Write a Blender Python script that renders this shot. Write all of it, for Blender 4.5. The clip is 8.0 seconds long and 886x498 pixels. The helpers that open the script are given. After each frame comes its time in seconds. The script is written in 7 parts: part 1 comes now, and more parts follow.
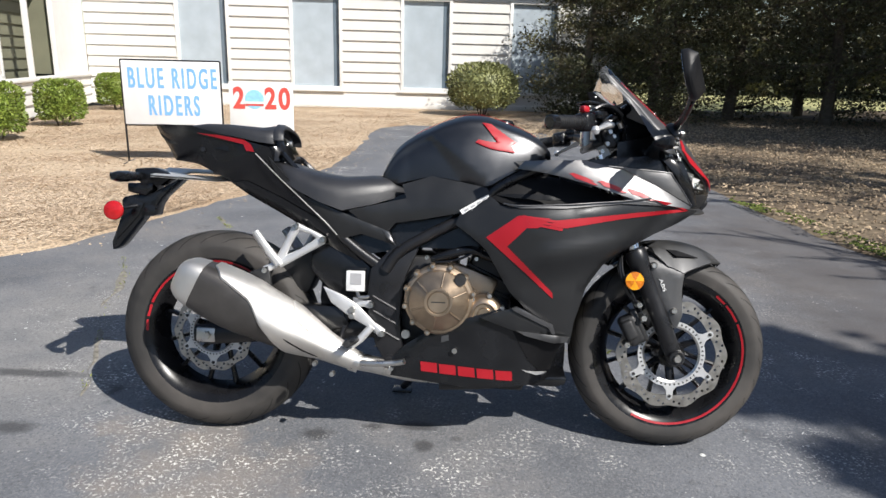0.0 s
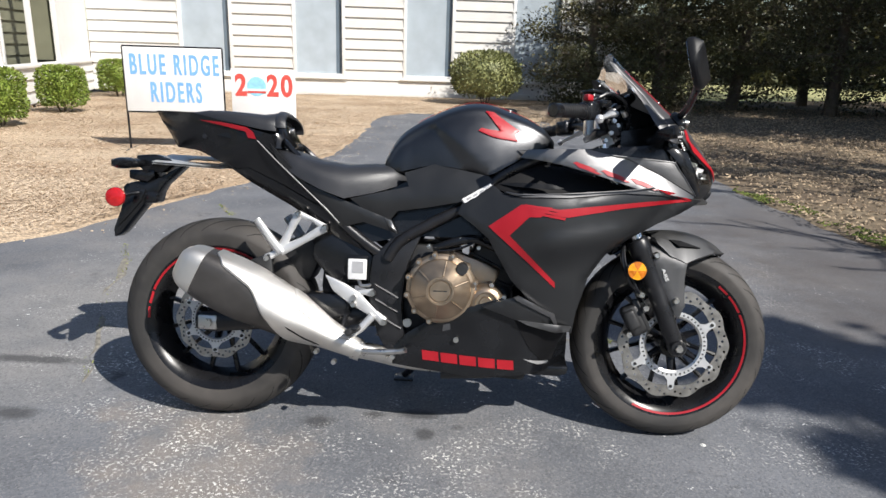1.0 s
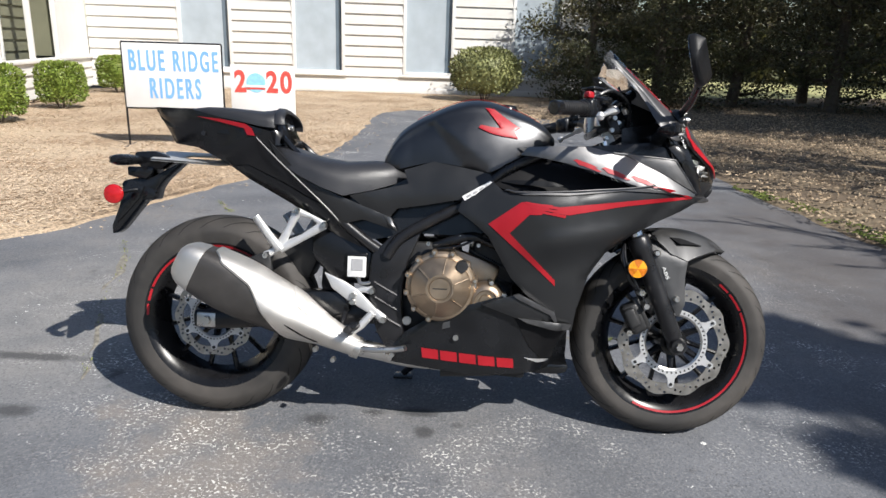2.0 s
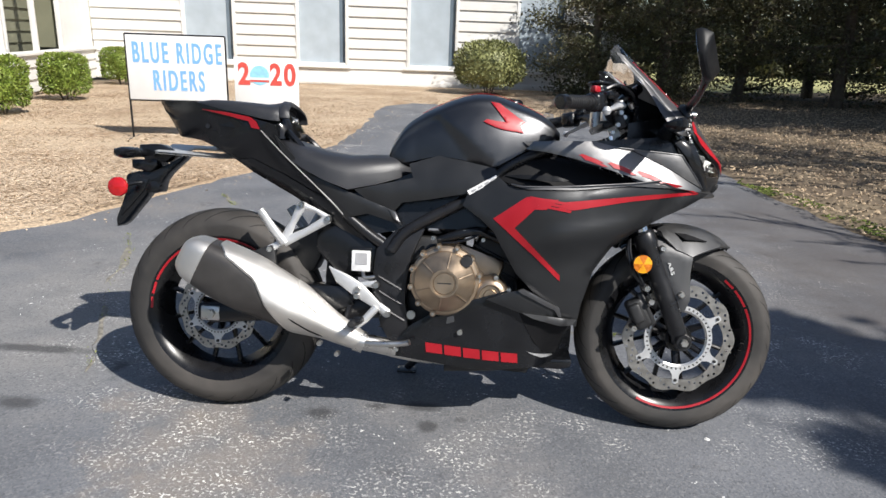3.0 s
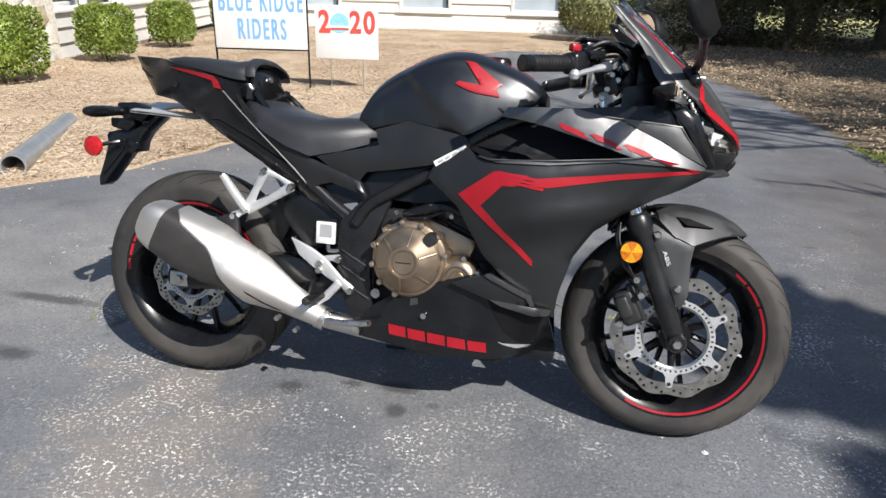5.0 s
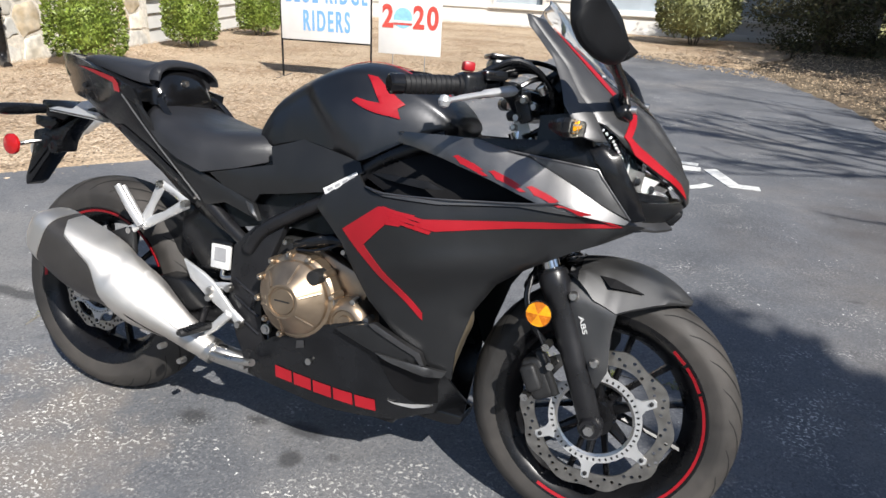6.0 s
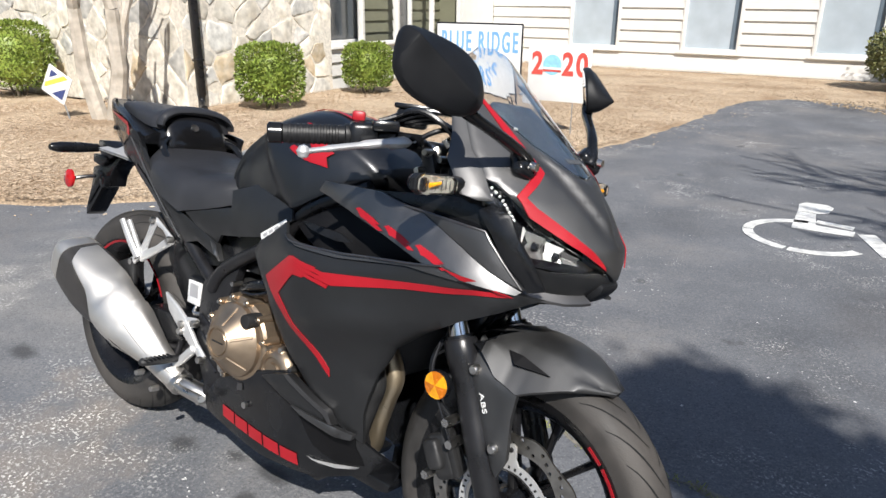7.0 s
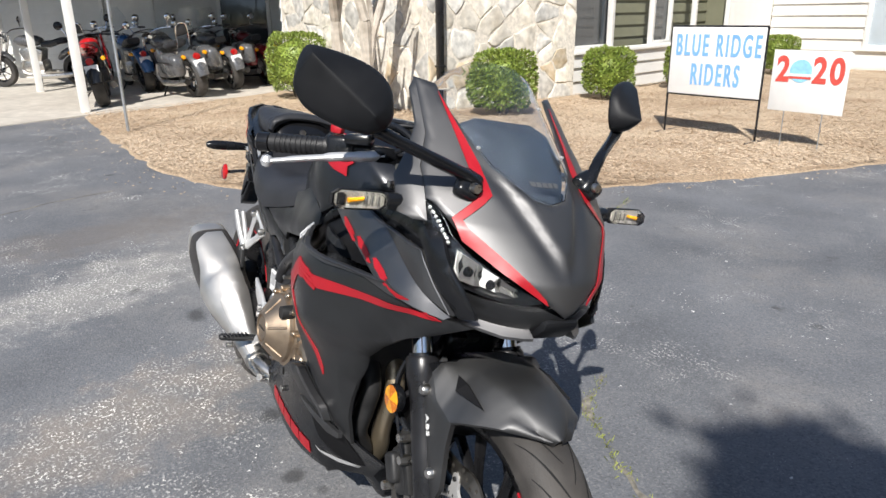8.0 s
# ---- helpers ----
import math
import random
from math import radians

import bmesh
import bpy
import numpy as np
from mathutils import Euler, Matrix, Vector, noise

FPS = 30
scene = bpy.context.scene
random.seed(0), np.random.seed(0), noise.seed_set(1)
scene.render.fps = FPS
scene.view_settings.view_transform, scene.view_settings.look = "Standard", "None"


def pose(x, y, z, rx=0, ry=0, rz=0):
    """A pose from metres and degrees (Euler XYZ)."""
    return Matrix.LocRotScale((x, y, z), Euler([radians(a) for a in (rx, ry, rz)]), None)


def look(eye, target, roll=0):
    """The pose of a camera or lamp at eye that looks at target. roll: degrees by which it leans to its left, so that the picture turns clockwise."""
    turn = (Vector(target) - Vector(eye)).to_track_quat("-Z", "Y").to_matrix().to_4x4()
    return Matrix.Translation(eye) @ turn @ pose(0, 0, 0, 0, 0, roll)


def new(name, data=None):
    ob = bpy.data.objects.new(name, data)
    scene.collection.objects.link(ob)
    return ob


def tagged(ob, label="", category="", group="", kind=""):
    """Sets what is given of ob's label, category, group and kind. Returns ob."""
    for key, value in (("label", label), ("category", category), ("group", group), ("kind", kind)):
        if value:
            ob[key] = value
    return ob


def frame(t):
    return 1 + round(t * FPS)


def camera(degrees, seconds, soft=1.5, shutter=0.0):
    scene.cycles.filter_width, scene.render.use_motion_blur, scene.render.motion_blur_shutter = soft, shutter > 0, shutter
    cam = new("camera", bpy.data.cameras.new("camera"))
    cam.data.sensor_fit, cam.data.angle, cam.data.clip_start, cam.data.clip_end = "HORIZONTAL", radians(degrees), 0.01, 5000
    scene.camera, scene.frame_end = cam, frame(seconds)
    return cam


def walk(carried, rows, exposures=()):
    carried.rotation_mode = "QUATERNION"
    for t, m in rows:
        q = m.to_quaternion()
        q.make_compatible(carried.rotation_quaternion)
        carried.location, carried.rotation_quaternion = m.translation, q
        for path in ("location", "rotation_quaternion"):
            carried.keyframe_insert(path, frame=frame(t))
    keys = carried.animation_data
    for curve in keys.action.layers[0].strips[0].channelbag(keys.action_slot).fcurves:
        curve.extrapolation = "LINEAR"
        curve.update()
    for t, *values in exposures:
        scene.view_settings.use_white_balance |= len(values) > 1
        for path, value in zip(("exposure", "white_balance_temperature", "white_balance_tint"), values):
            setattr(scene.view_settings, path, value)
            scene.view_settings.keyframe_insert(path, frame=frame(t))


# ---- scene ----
cam = camera(65.3, 8.0)
PATH = [
    (0, (0.107, 0.154, 1.156), (0.003, 2.081, 0.629), 1.5),
    (0.5, (0.104, 0.156, 1.153), (0.004, 2.079, 0.61), 1.6),
    (1, (0.106, 0.159, 1.154), (-0.002, 2.077, 0.596), 1.8),
    (1.5, (0.107, 0.164, 1.154), (0.003, 2.081, 0.593), 1.8),
    (3, (0.099, 0.173, 1.155), (-0.014, 2.082, 0.57), 2.1),
    (3.5, (0.099, 0.184, 1.151), (-0.004, 2.088, 0.549), 2.0),
    (4, (0.136, 0.227, 1.149), (0.035, 2.118, 0.505), 1.8),
    (4.2, (0.177, 0.257, 1.155), (0.053, 2.147, 0.514), 1.3),
    (5.3, (0.581, 0.538, 1.185), (0.057, 2.313, 0.428), 1.8),
    (5.5, (0.647, 0.628, 1.185), (0.07, 2.39, 0.434), 2.1),
    (5.6, (0.684, 0.671, 1.189), (0.075, 2.422, 0.438), 2.3),
    (5.7, (0.722, 0.714, 1.195), (0.084, 2.455, 0.44), 2.5),
    (5.8, (0.761, 0.756, 1.201), (0.109, 2.492, 0.445), 2.6),
    (5.9, (0.801, 0.797, 1.206), (0.134, 2.526, 0.448), 2.7),
    (6, (0.844, 0.837, 1.21), (0.164, 2.559, 0.453), 2.7),
    (6.1, (0.89, 0.874, 1.213), (0.199, 2.59, 0.456), 2.5),
    (6.2, (0.94, 0.909, 1.214), (0.225, 2.618, 0.467), 2.1),
    (6.3, (0.991, 0.943, 1.215), (0.197, 2.624, 0.484), 1.6),
    (6.4, (1.04, 0.978, 1.216), (0.154, 2.617, 0.494), 1.2),
    (6.5, (1.087, 1.014, 1.217), (0.111, 2.607, 0.504), 0.9),
    (6.6, (1.13, 1.052, 1.218), (0.11, 2.625, 0.519), 0.8),
    (6.7, (1.172, 1.09, 1.219), (0.104, 2.637, 0.529), 0.8),
    (6.8, (1.212, 1.129, 1.22), (0.101, 2.651, 0.542), 0.8),
    (6.9, (1.25, 1.169, 1.221), (0.103, 2.668, 0.555), 0.9),
    (7, (1.286, 1.21, 1.222), (0.11, 2.689, 0.565), 0.9),
    (7.1, (1.319, 1.253, 1.223), (0.113, 2.713, 0.583), 0.9),
    (7.2, (1.348, 1.298, 1.224), (0.079, 2.711, 0.601), 0.9),
    (7.3, (1.377, 1.343, 1.224), (0.048, 2.705, 0.612), 0.8),
    (7.4, (1.406, 1.388, 1.225), (0.013, 2.685, 0.611), 0.7),
    (7.5, (1.437, 1.432, 1.227), (-0.007, 2.666, 0.601), 0.6),
    (7.6, (1.471, 1.474, 1.229), (-0.006, 2.662, 0.596), 0.4),
    (7.7, (1.507, 1.515, 1.232), (0.002, 2.658, 0.59), 0.1),
    (7.8, (1.544, 1.556, 1.234), (0.004, 2.644, 0.584), -0.2),
    (7.9, (1.581, 1.596, 1.237), (-0.027, 2.582, 0.588), -0.6),
    (8, (1.618, 1.637, 1.24), (-0.038, 2.553, 0.594), -0.9),
]
walk(cam, [(t, look(eye, target, roll)) for t, eye, target, roll in PATH])

# ---- light ----
SUN_DIR = Vector((0.77, -0.64, 0.97)).normalized()
world = bpy.data.worlds.new("world")
scene.world = world
world.use_nodes = True
wn = world.node_tree
sky = wn.nodes.new("ShaderNodeTexSky")
sky.sky_type, sky.sun_disc = "NISHITA", False
sky.sun_elevation = math.asin(SUN_DIR.z)
sky.sun_rotation = math.atan2(SUN_DIR.x, SUN_DIR.y)
sky.air_density, sky.dust_density = 1.0, 0.6
wn.links.new(sky.outputs[0], wn.nodes["Background"].inputs[0])
wn.nodes["Background"].inputs[1].default_value = 0.085
sun_data = bpy.data.lights.new("sun", "SUN")
sun_data.energy, sun_data.angle, sun_data.color = 4.9, radians(0.5), (1.0, 0.962, 0.905)
sun = new("sun", sun_data)
sun.matrix_world = look(SUN_DIR * 40, (0, 0, 0))
scene.view_settings.exposure = 0.45

# ---- materials ----


def mat(name, base, rough=0.5, metal=0.0, vary=0.12, scale=30.0, grain=0.0, grain_scale=300.0, coat=0.0, rvary=0.08, spec=0.5,
        island=0.0, rand=0.0, second=None, second_scale=3.0, second_amount=0.5):
    """Principled material with two scales of colour noise, roughness noise and a fine bump."""
    m = bpy.data.materials.new(name)
    m.use_nodes = True
    nt = m.node_tree
    n, l = nt.nodes, nt.links
    b = n["Principled BSDF"]
    b.inputs["Metallic"].default_value = metal
    b.inputs["Specular IOR Level"].default_value = spec
    b.inputs["Coat Weight"].default_value = coat
    b.inputs["Coat Roughness"].default_value = 0.08
    co = n.new("ShaderNodeTexCoord").outputs["Object"]
    n1 = n.new("ShaderNodeTexNoise")
    n1.inputs["Scale"].default_value, n1.inputs["Detail"].default_value = scale, 6
    l.new(co, n1.inputs["Vector"])
    ramp = n.new("ShaderNodeMapRange")
    ramp.inputs["From Min"].default_value, ramp.inputs["From Max"].default_value = 0.3, 0.7
    ramp.inputs["To Min"].default_value, ramp.inputs["To Max"].default_value = 1 - vary, 1 + vary
    l.new(n1.outputs["Fac"], ramp.inputs["Value"])
    fac = ramp.outputs[0]
    if island or rand:
        src = n.new("ShaderNodeNewGeometry").outputs["Random Per Island"] if island else n.new("ShaderNodeObjectInfo").outputs["Random"]
        r2 = n.new("ShaderNodeMapRange")
        a = island or rand
        r2.inputs["To Min"].default_value, r2.inputs["To Max"].default_value = 1 - a, 1 + a
        l.new(src, r2.inputs["Value"])
        mul = n.new("ShaderNodeMath")
        mul.operation = "MULTIPLY"
        l.new(fac, mul.inputs[0])
        l.new(r2.outputs[0], mul.inputs[1])
        fac = mul.outputs[0]
    col = n.new("ShaderNodeRGB")
    col.outputs[0].default_value = (*base, 1)
    cout = col.outputs[0]
    if second:
        n2 = n.new("ShaderNodeTexNoise")
        n2.inputs["Scale"].default_value, n2.inputs["Detail"].default_value = second_scale, 5
        l.new(co, n2.inputs["Vector"])
        m2 = n.new("ShaderNodeMapRange")
        m2.inputs["From Min"].default_value, m2.inputs["From Max"].default_value = 0.42, 0.68
        m2.inputs["To Max"].default_value = second_amount
        l.new(n2.outputs["Fac"], m2.inputs["Value"])
        mx = n.new("ShaderNodeMix")
        mx.data_type = "RGBA"
        mx.inputs[7].default_value = (*second, 1)
        l.new(m2.outputs[0], mx.inputs[0])
        l.new(cout, mx.inputs[6])
        cout = mx.outputs[2]
    vm = n.new("ShaderNodeVectorMath")
    vm.operation = "SCALE"
    l.new(cout, vm.inputs[0])
    l.new(fac, vm.inputs["Scale"])
    l.new(vm.outputs[0], b.inputs["Base Color"])
    rr = n.new("ShaderNodeMapRange")
    rr.inputs["From Min"].default_value, rr.inputs["From Max"].default_value = 0.3, 0.7
    rr.inputs["To Min"].default_value, rr.inputs["To Max"].default_value = max(0, rough - rvary), min(1, rough + rvary)
    l.new(n1.outputs["Fac"], rr.inputs["Value"])
    l.new(rr.outputs[0], b.inputs["Roughness"])
    if grain:
        ng = n.new("ShaderNodeTexNoise")
        ng.inputs["Scale"].default_value, ng.inputs["Detail"].default_value = grain_scale, 3
        l.new(co, ng.inputs["Vector"])
        bp = n.new("ShaderNodeBump")
        bp.inputs["Strength"].default_value, bp.inputs["Distance"].default_value = grain, 0.002
        l.new(ng.outputs["Fac"], bp.inputs["Height"])
        l.new(bp.outputs[0], b.inputs["Normal"])
    return m


def glass(name, tint, rough=0.02, ior=1.45):
    m = bpy.data.materials.new(name)
    m.use_nodes = True
    b = m.node_tree.nodes["Principled BSDF"]
    b.inputs["Base Color"].default_value = (*tint, 1)
    b.inputs["Roughness"].default_value = rough
    b.inputs["IOR"].default_value = ior
    b.inputs["Transmission Weight"].default_value = 1
    return m


GREY = mat("matte_gunmetal_paint", (0.140, 0.139, 0.141), 0.50, 0.92, 0.06, 9, 0.05, 900)
TANKP = mat("satin_gunmetal_tank_paint", (0.092, 0.093, 0.098), 0.35, 0.95, 0.06, 9, 0.04, 900)
# gunmetal darkened for the flank's shade; also serves as dark trim
FLANK = mat("shaded_dark_flank_paint", (0.036, 0.037, 0.039), 0.36, 0.55, 0.08, 9, 0.05, 900)
GREYM = mat("satin_mid_grey_paint", (0.155, 0.155, 0.157), 0.54, 1.0, 0.06, 9, 0.05, 900)
FENDP = mat("matte_fender_paint", (0.125, 0.125, 0.127), 0.55, 0.95, 0.06, 9, 0.05, 900)
# lighter copy of the gunmetal: sun on shoulder and edges put into the colour
GREYL = mat("lit_matte_grey_paint", (0.20, 0.198, 0.20), 0.44, 1.0, 0.06, 9, 0.05, 900)
BLACKP = mat("black_plastic", (0.008, 0.0085, 0.010), 0.23, 0, 0.25, 14, 0.05, 700, spec=.45)
SATINB = mat("satin_black_plastic", (0.010, 0.0105, 0.012), 0.46, 0, 0.2, 14, 0.08, 900, spec=.22)
GRIP = mat("black_grip_rubber", (0.010, 0.010, 0.011), 0.50, 0, 0.2, 20, 0.2, 500)
DEEPB = mat("matte_black_lining", (0.006, 0.006, 0.007), 0.65, 0, 0.2, 14, spec=.2)
GLOSSB = mat("gloss_black_plastic", (0.008, 0.008, 0.009), 0.16, 0, 0.2, 14)
FRAMEB = mat("satin_black_metal", (0.016, 0.016, 0.018), 0.32, 0.2, 0.2, 18, 0.1, 600)
REDP = mat("red_graphic", (0.36, 0.008, 0.016), 0.38, 0, 0.08, 20)
VINYL = mat("black_seat_vinyl", (0.027, 0.0275, 0.031), 0.42, 0, 0.15, 12, 0.25, 500)
RUBBER = mat("tyre_rubber", (0.025, 0.0235, 0.0225), 0.68, 0, 0.16, 30, 0.25, 350, second=(0.095, 0.084, 0.075), second_scale=3.5, second_amount=0.6)
GROOVE = mat("groove_rubber", (0.008, 0.008, 0.008), 0.9)
RIMB = mat("rim_black", (0.008, 0.008, 0.009), 0.28, 0.0, 0.2, 20, spec=.36)
SHIELD = mat("brushed_silver_shield", (0.66, 0.635, 0.60), 0.48, 0.88, 0.08, 9, 0.08, 500)
STEEL = mat("brushed_steel", (0.62, 0.60, 0.57), 0.32, 1.0, 0.08, 40, 0.06, 500)
DISC = mat("brake_disc_steel", (0.42, 0.395, 0.36), 0.40, 1.0, 0.15, 60, 0.05, 600)
SILVER = mat("silver_alloy", (0.62, 0.62, 0.62), 0.42, 0.55, 0.06, 30, 0.08, 500)
CHROME = mat("chrome", (0.75, 0.75, 0.76), 0.12, 1.0, 0.04, 30)
BRONZE = mat("bronze_engine_paint", (0.42, 0.325, 0.235), 0.38, 0.9, 0.12, 25, 0.12, 500)
HEADER = mat("header_pipe_steel", (0.50, 0.43, 0.32), 0.34, 0.9, 0.2, 12, second=(0.33, 0.24, 0.14), second_scale=6)
ENGINE = mat("dark_engine_metal", (0.03, 0.03, 0.031), 0.5, 0.4, 0.3, 25, 0.2, 300)
MUFFLER = mat("dark_muffler_cover", (0.072, 0.067, 0.064), 0.42, 0.5, 0.15, 20, 0.1, 500)
WHITEP = mat("white_label", (0.75, 0.75, 0.74), 0.5, 0, 0.08, 60)
GREYINK = mat("grey_print", (0.35, 0.35, 0.36), 0.6)
AMBER = mat("amber_reflector", (0.85, 0.36, 0.008), 0.22, 0, 0.2, 90, 0.3, 260, coat=0.6)
AMBER2 = mat("dark_amber_reflector", (0.55, 0.15, 0.003), 0.25, 0, 0.2, 90, 0.3, 260, coat=0.6)
REFRED = mat("red_reflector", (0.42, 0.008, 0.010), 0.2, 0, 0.2, 60, 0.25, 260, coat=0.6)
GLASSC = glass("clear_screen", (0.86, 0.89, 0.92), 0.015, 1.48)
LENS = glass("clear_lens", (0.97, 0.97, 0.96), 0.03, 1.2)
MIRROR = mat("mirror_glass", (0.9, 0.9, 0.92), 0.03, 1.0, 0.0, 5, rvary=0)
REFLECT = mat("silvered_reflector", (0.86, 0.86, 0.85), 0.16, 0.45, 0.1, 60)
DULL = mat("dull_silvered_plastic", (0.12, 0.12, 0.12), 0.35, 0.4, 0.1, 60)
LAMPIN = mat("lamp_interior", (0.34, 0.33, 0.30), 0.3, 0.35, 0.1, 60)
SMOKED = mat("dark_lens_housing", (0.01, 0.011, 0.013), 0.12, 0, 0.1, 20, coat=0.5)

# ---- building helpers ----


def part(name, bm, material, parent, label="", smooth=40):
    me = bpy.data.meshes.new(name)
    bmesh.ops.recalc_face_normals(bm, faces=bm.faces)
    bm.to_mesh(me)
    bm.free()
    for m in material if isinstance(material, (list, tuple)) else (material,):
        me.materials.append(m)
    if smooth:
        me.shade_smooth()
        me.set_sharp_from_angle(angle=radians(smooth))
    ob = new(name, me)
    ob.parent = parent
    if label:
        tagged(ob, label)
    return ob


def thing(name, m, label, category, group="", kind=""):
    ob = new(name)
    ob.empty_display_size = 0.1
    ob.matrix_world = m
    return tagged(ob, label, category, group, kind)


def raw(verts, faces):
    bm = bmesh.new()
    vs = [bm.verts.new(v) for v in verts]
    for f in faces:
        bm.faces.new([vs[i] for i in f])
    return bm


def join(*bms):
    out = bms[0]
    for b in bms[1:]:
        me = bpy.data.meshes.new("tmp")
        b.to_mesh(me)
        b.free()
        out.from_mesh(me)
        bpy.data.meshes.remove(me)
    return out


def spline(pts, k=6):
    """Catmull-Rom through the points."""
    p = [Vector(q) for q in pts]
    p = [2 * p[0] - p[1]] + p + [2 * p[-1] - p[-2]]
    out = []
    for i in range(1, len(p) - 2):
        a, b, c, d = p[i - 1:i + 3]
        for j in range(k):
            t = j / k
            out.append(0.5 * ((2 * b) + (c - a) * t + (2 * a - 5 * b + 4 * c - d) * t * t + (3 * b - a - 3 * c + d) * t ** 3))
    out.append(p[-2])
    return out


def tube(pts, r, n=10, flat=1.0, up=None):
    """A capped tube along the points; r: one radius or one a point; flat squeezes it along up."""
    pts = [Vector(p) for p in pts]
    rs = r if isinstance(r, (list, tuple)) else [r] * len(pts)
    verts, faces = [], []
    prev = None
    for i, p in enumerate(pts):
        d = (pts[min(i + 1, len(pts) - 1)] - pts[max(i - 1, 0)]).normalized()
        ref = Vector(up) if up else (prev if prev else (Vector((0, 0, 1)) if abs(d.z) < 0.9 else Vector((0, 1, 0))))
        a = d.cross(ref).normalized()
        b = a.cross(d).normalized()
        prev = b
        for j in range(n):
            t = 2 * math.pi * j / n
            verts.append(p + rs[i] * (a * math.cos(t) + b * math.sin(t) * flat))
    for i in range(len(pts) - 1):
        for j in range(n):
            faces.append((i * n + j, i * n + (j + 1) % n, (i + 1) * n + (j + 1) % n, (i + 1) * n + j))
    faces.append(tuple(range(n))[::-1])
    faces.append(tuple(range((len(pts) - 1) * n, len(pts) * n)))
    return raw(verts, faces)


def lathe(prof, centre, axis="y", n=48, closed=False):
    """Turns a profile of (radius, height along the axis) about an axis through centre."""
    c = Vector(centre)
    verts, faces = [], []
    for r, h in prof:
        for j in range(n):
            t = 2 * math.pi * j / n
            a, b = r * math.cos(t), r * math.sin(t)
            verts.append(c + Vector({"x": (h, a, b), "y": (a, h, b), "z": (a, b, h)}[axis]))
    m = len(prof)
    for i in range(m if closed else m - 1):
        k = (i + 1) % m
        for j in range(n):
            faces.append((i * n + j, i * n + (j + 1) % n, k * n + (j + 1) % n, k * n + j))
    if not closed:
        if prof[0][0] > 1e-4:
            faces.append(tuple(range(n)))
        if prof[-1][0] > 1e-4:
            faces.append(tuple(range((m - 1) * n, m * n)))
    bm = raw(verts, faces)
    bmesh.ops.remove_doubles(bm, verts=bm.verts, dist=1e-5)
    return bm


def box(size, m=None, bevel=0.0, seg=2):
    bm = bmesh.new()
    bmesh.ops.create_cube(bm, size=1, matrix=Matrix.Diagonal((*size, 1)))
    if bevel:
        bmesh.ops.bevel(bm, geom=bm.edges[:], offset=bevel, segments=seg, profile=0.5, affect="EDGES")
    if m is not None:
        if not isinstance(m, Matrix):
            m = Matrix.Translation(m)
        bm.transform(m)
    return bm


def prism(outline, y0, y1, bevel=0.0, plane="xz"):
    """An outline in a plane, drawn out from y0 to y1 along the third axis."""
    n = len(outline)

    def put(a, b, h):
        return {"xz": (a, h, b), "yz": (h, a, b), "xy": (a, b, h)}[plane]
    verts = [put(a, b, y0) for a, b in outline] + [put(a, b, y1) for a, b in outline]
    faces = [tuple(range(n)), tuple(range(n, 2 * n))[::-1]] + [(i, (i + 1) % n, n + (i + 1) % n, n + i) for i in range(n)]
    bm = raw(verts, faces)
    bmesh.ops.recalc_face_normals(bm, faces=bm.faces)
    if bevel:
        bmesh.ops.bevel(bm, geom=bm.edges[:], offset=bevel, segments=2, profile=0.5, affect="EDGES", clamp_overlap=True)
    bmesh.ops.triangulate(bm, faces=[f for f in bm.faces if len(f.verts) > 4])
    return bm


def densify(outline, step):
    out = []
    for i, a in enumerate(outline):
        a, b = Vector(a), Vector(outline[(i + 1) % len(outline)])
        k = max(1, int((b - a).length / step))
        out += [a.lerp(b, j / k) for j in range(k)]
    return out


def edge_dist(p, loop):
    best = 9.0
    for i, a in enumerate(loop):
        b = loop[(i + 1) % len(loop)]
        ab = b - a
        t = max(0, min(1, (p - a).dot(ab) / max(ab.length_squared, 1e-12)))
        best = min(best, (p - a - ab * t).length)
    return best


def sheet2d(outline, step, holes=()):
    """Triangles that fill an outline, with a grid of inner points; holes are cut out."""
    loops = [densify(outline, step)] + [[Vector(p) for p in h] for h in holes]
    pts, edges = [], []
    for lp in loops:
        s = len(pts)
        pts += lp
        edges += [(s + i, s + (i + 1) % len(lp)) for i in range(len(lp))]
    x0, x1 = min(p.x for p in loops[0]), max(p.x for p in loops[0])
    y0, y1 = min(p.y for p in loops[0]), max(p.y for p in loops[0])
    if not holes:
        nx, ny = int((x1 - x0) / step) + 1, int((y1 - y0) / step) + 1
        for i in range(nx):
            for j in range(ny):
                q = Vector((x0 + (i + 0.5 + 0.02 * (j % 3)) * step, y0 + (j + 0.5) * step))
                if edge_dist(q, loops[0]) > step * 0.45:
                    pts.append(q)
    v, e, f = geo_cdt(pts, edges, [], 1, 1e-6)[:3]

    def in_loop(p, lp):
        c, j = False, len(lp) - 1
        for i in range(len(lp)):
            if (lp[i].y > p.y) != (lp[j].y > p.y) and p.x < (lp[j].x - lp[i].x) * (p.y - lp[i].y) / (lp[j].y - lp[i].y) + lp[i].x:
                c = not c
            j = i
        return c
    kept = []
    for t in f:
        c = (v[t[0]] + v[t[1]] + v[t[2]]) / 3
        if in_loop(c, loops[0]) and not any(in_loop(c, lp) for lp in loops[1:]):
            kept.append(t)
    return v, kept, loops[0]


def geo_cdt(*a):
    from mathutils import geometry
    return geometry.delaunay_2d_cdt(*a)


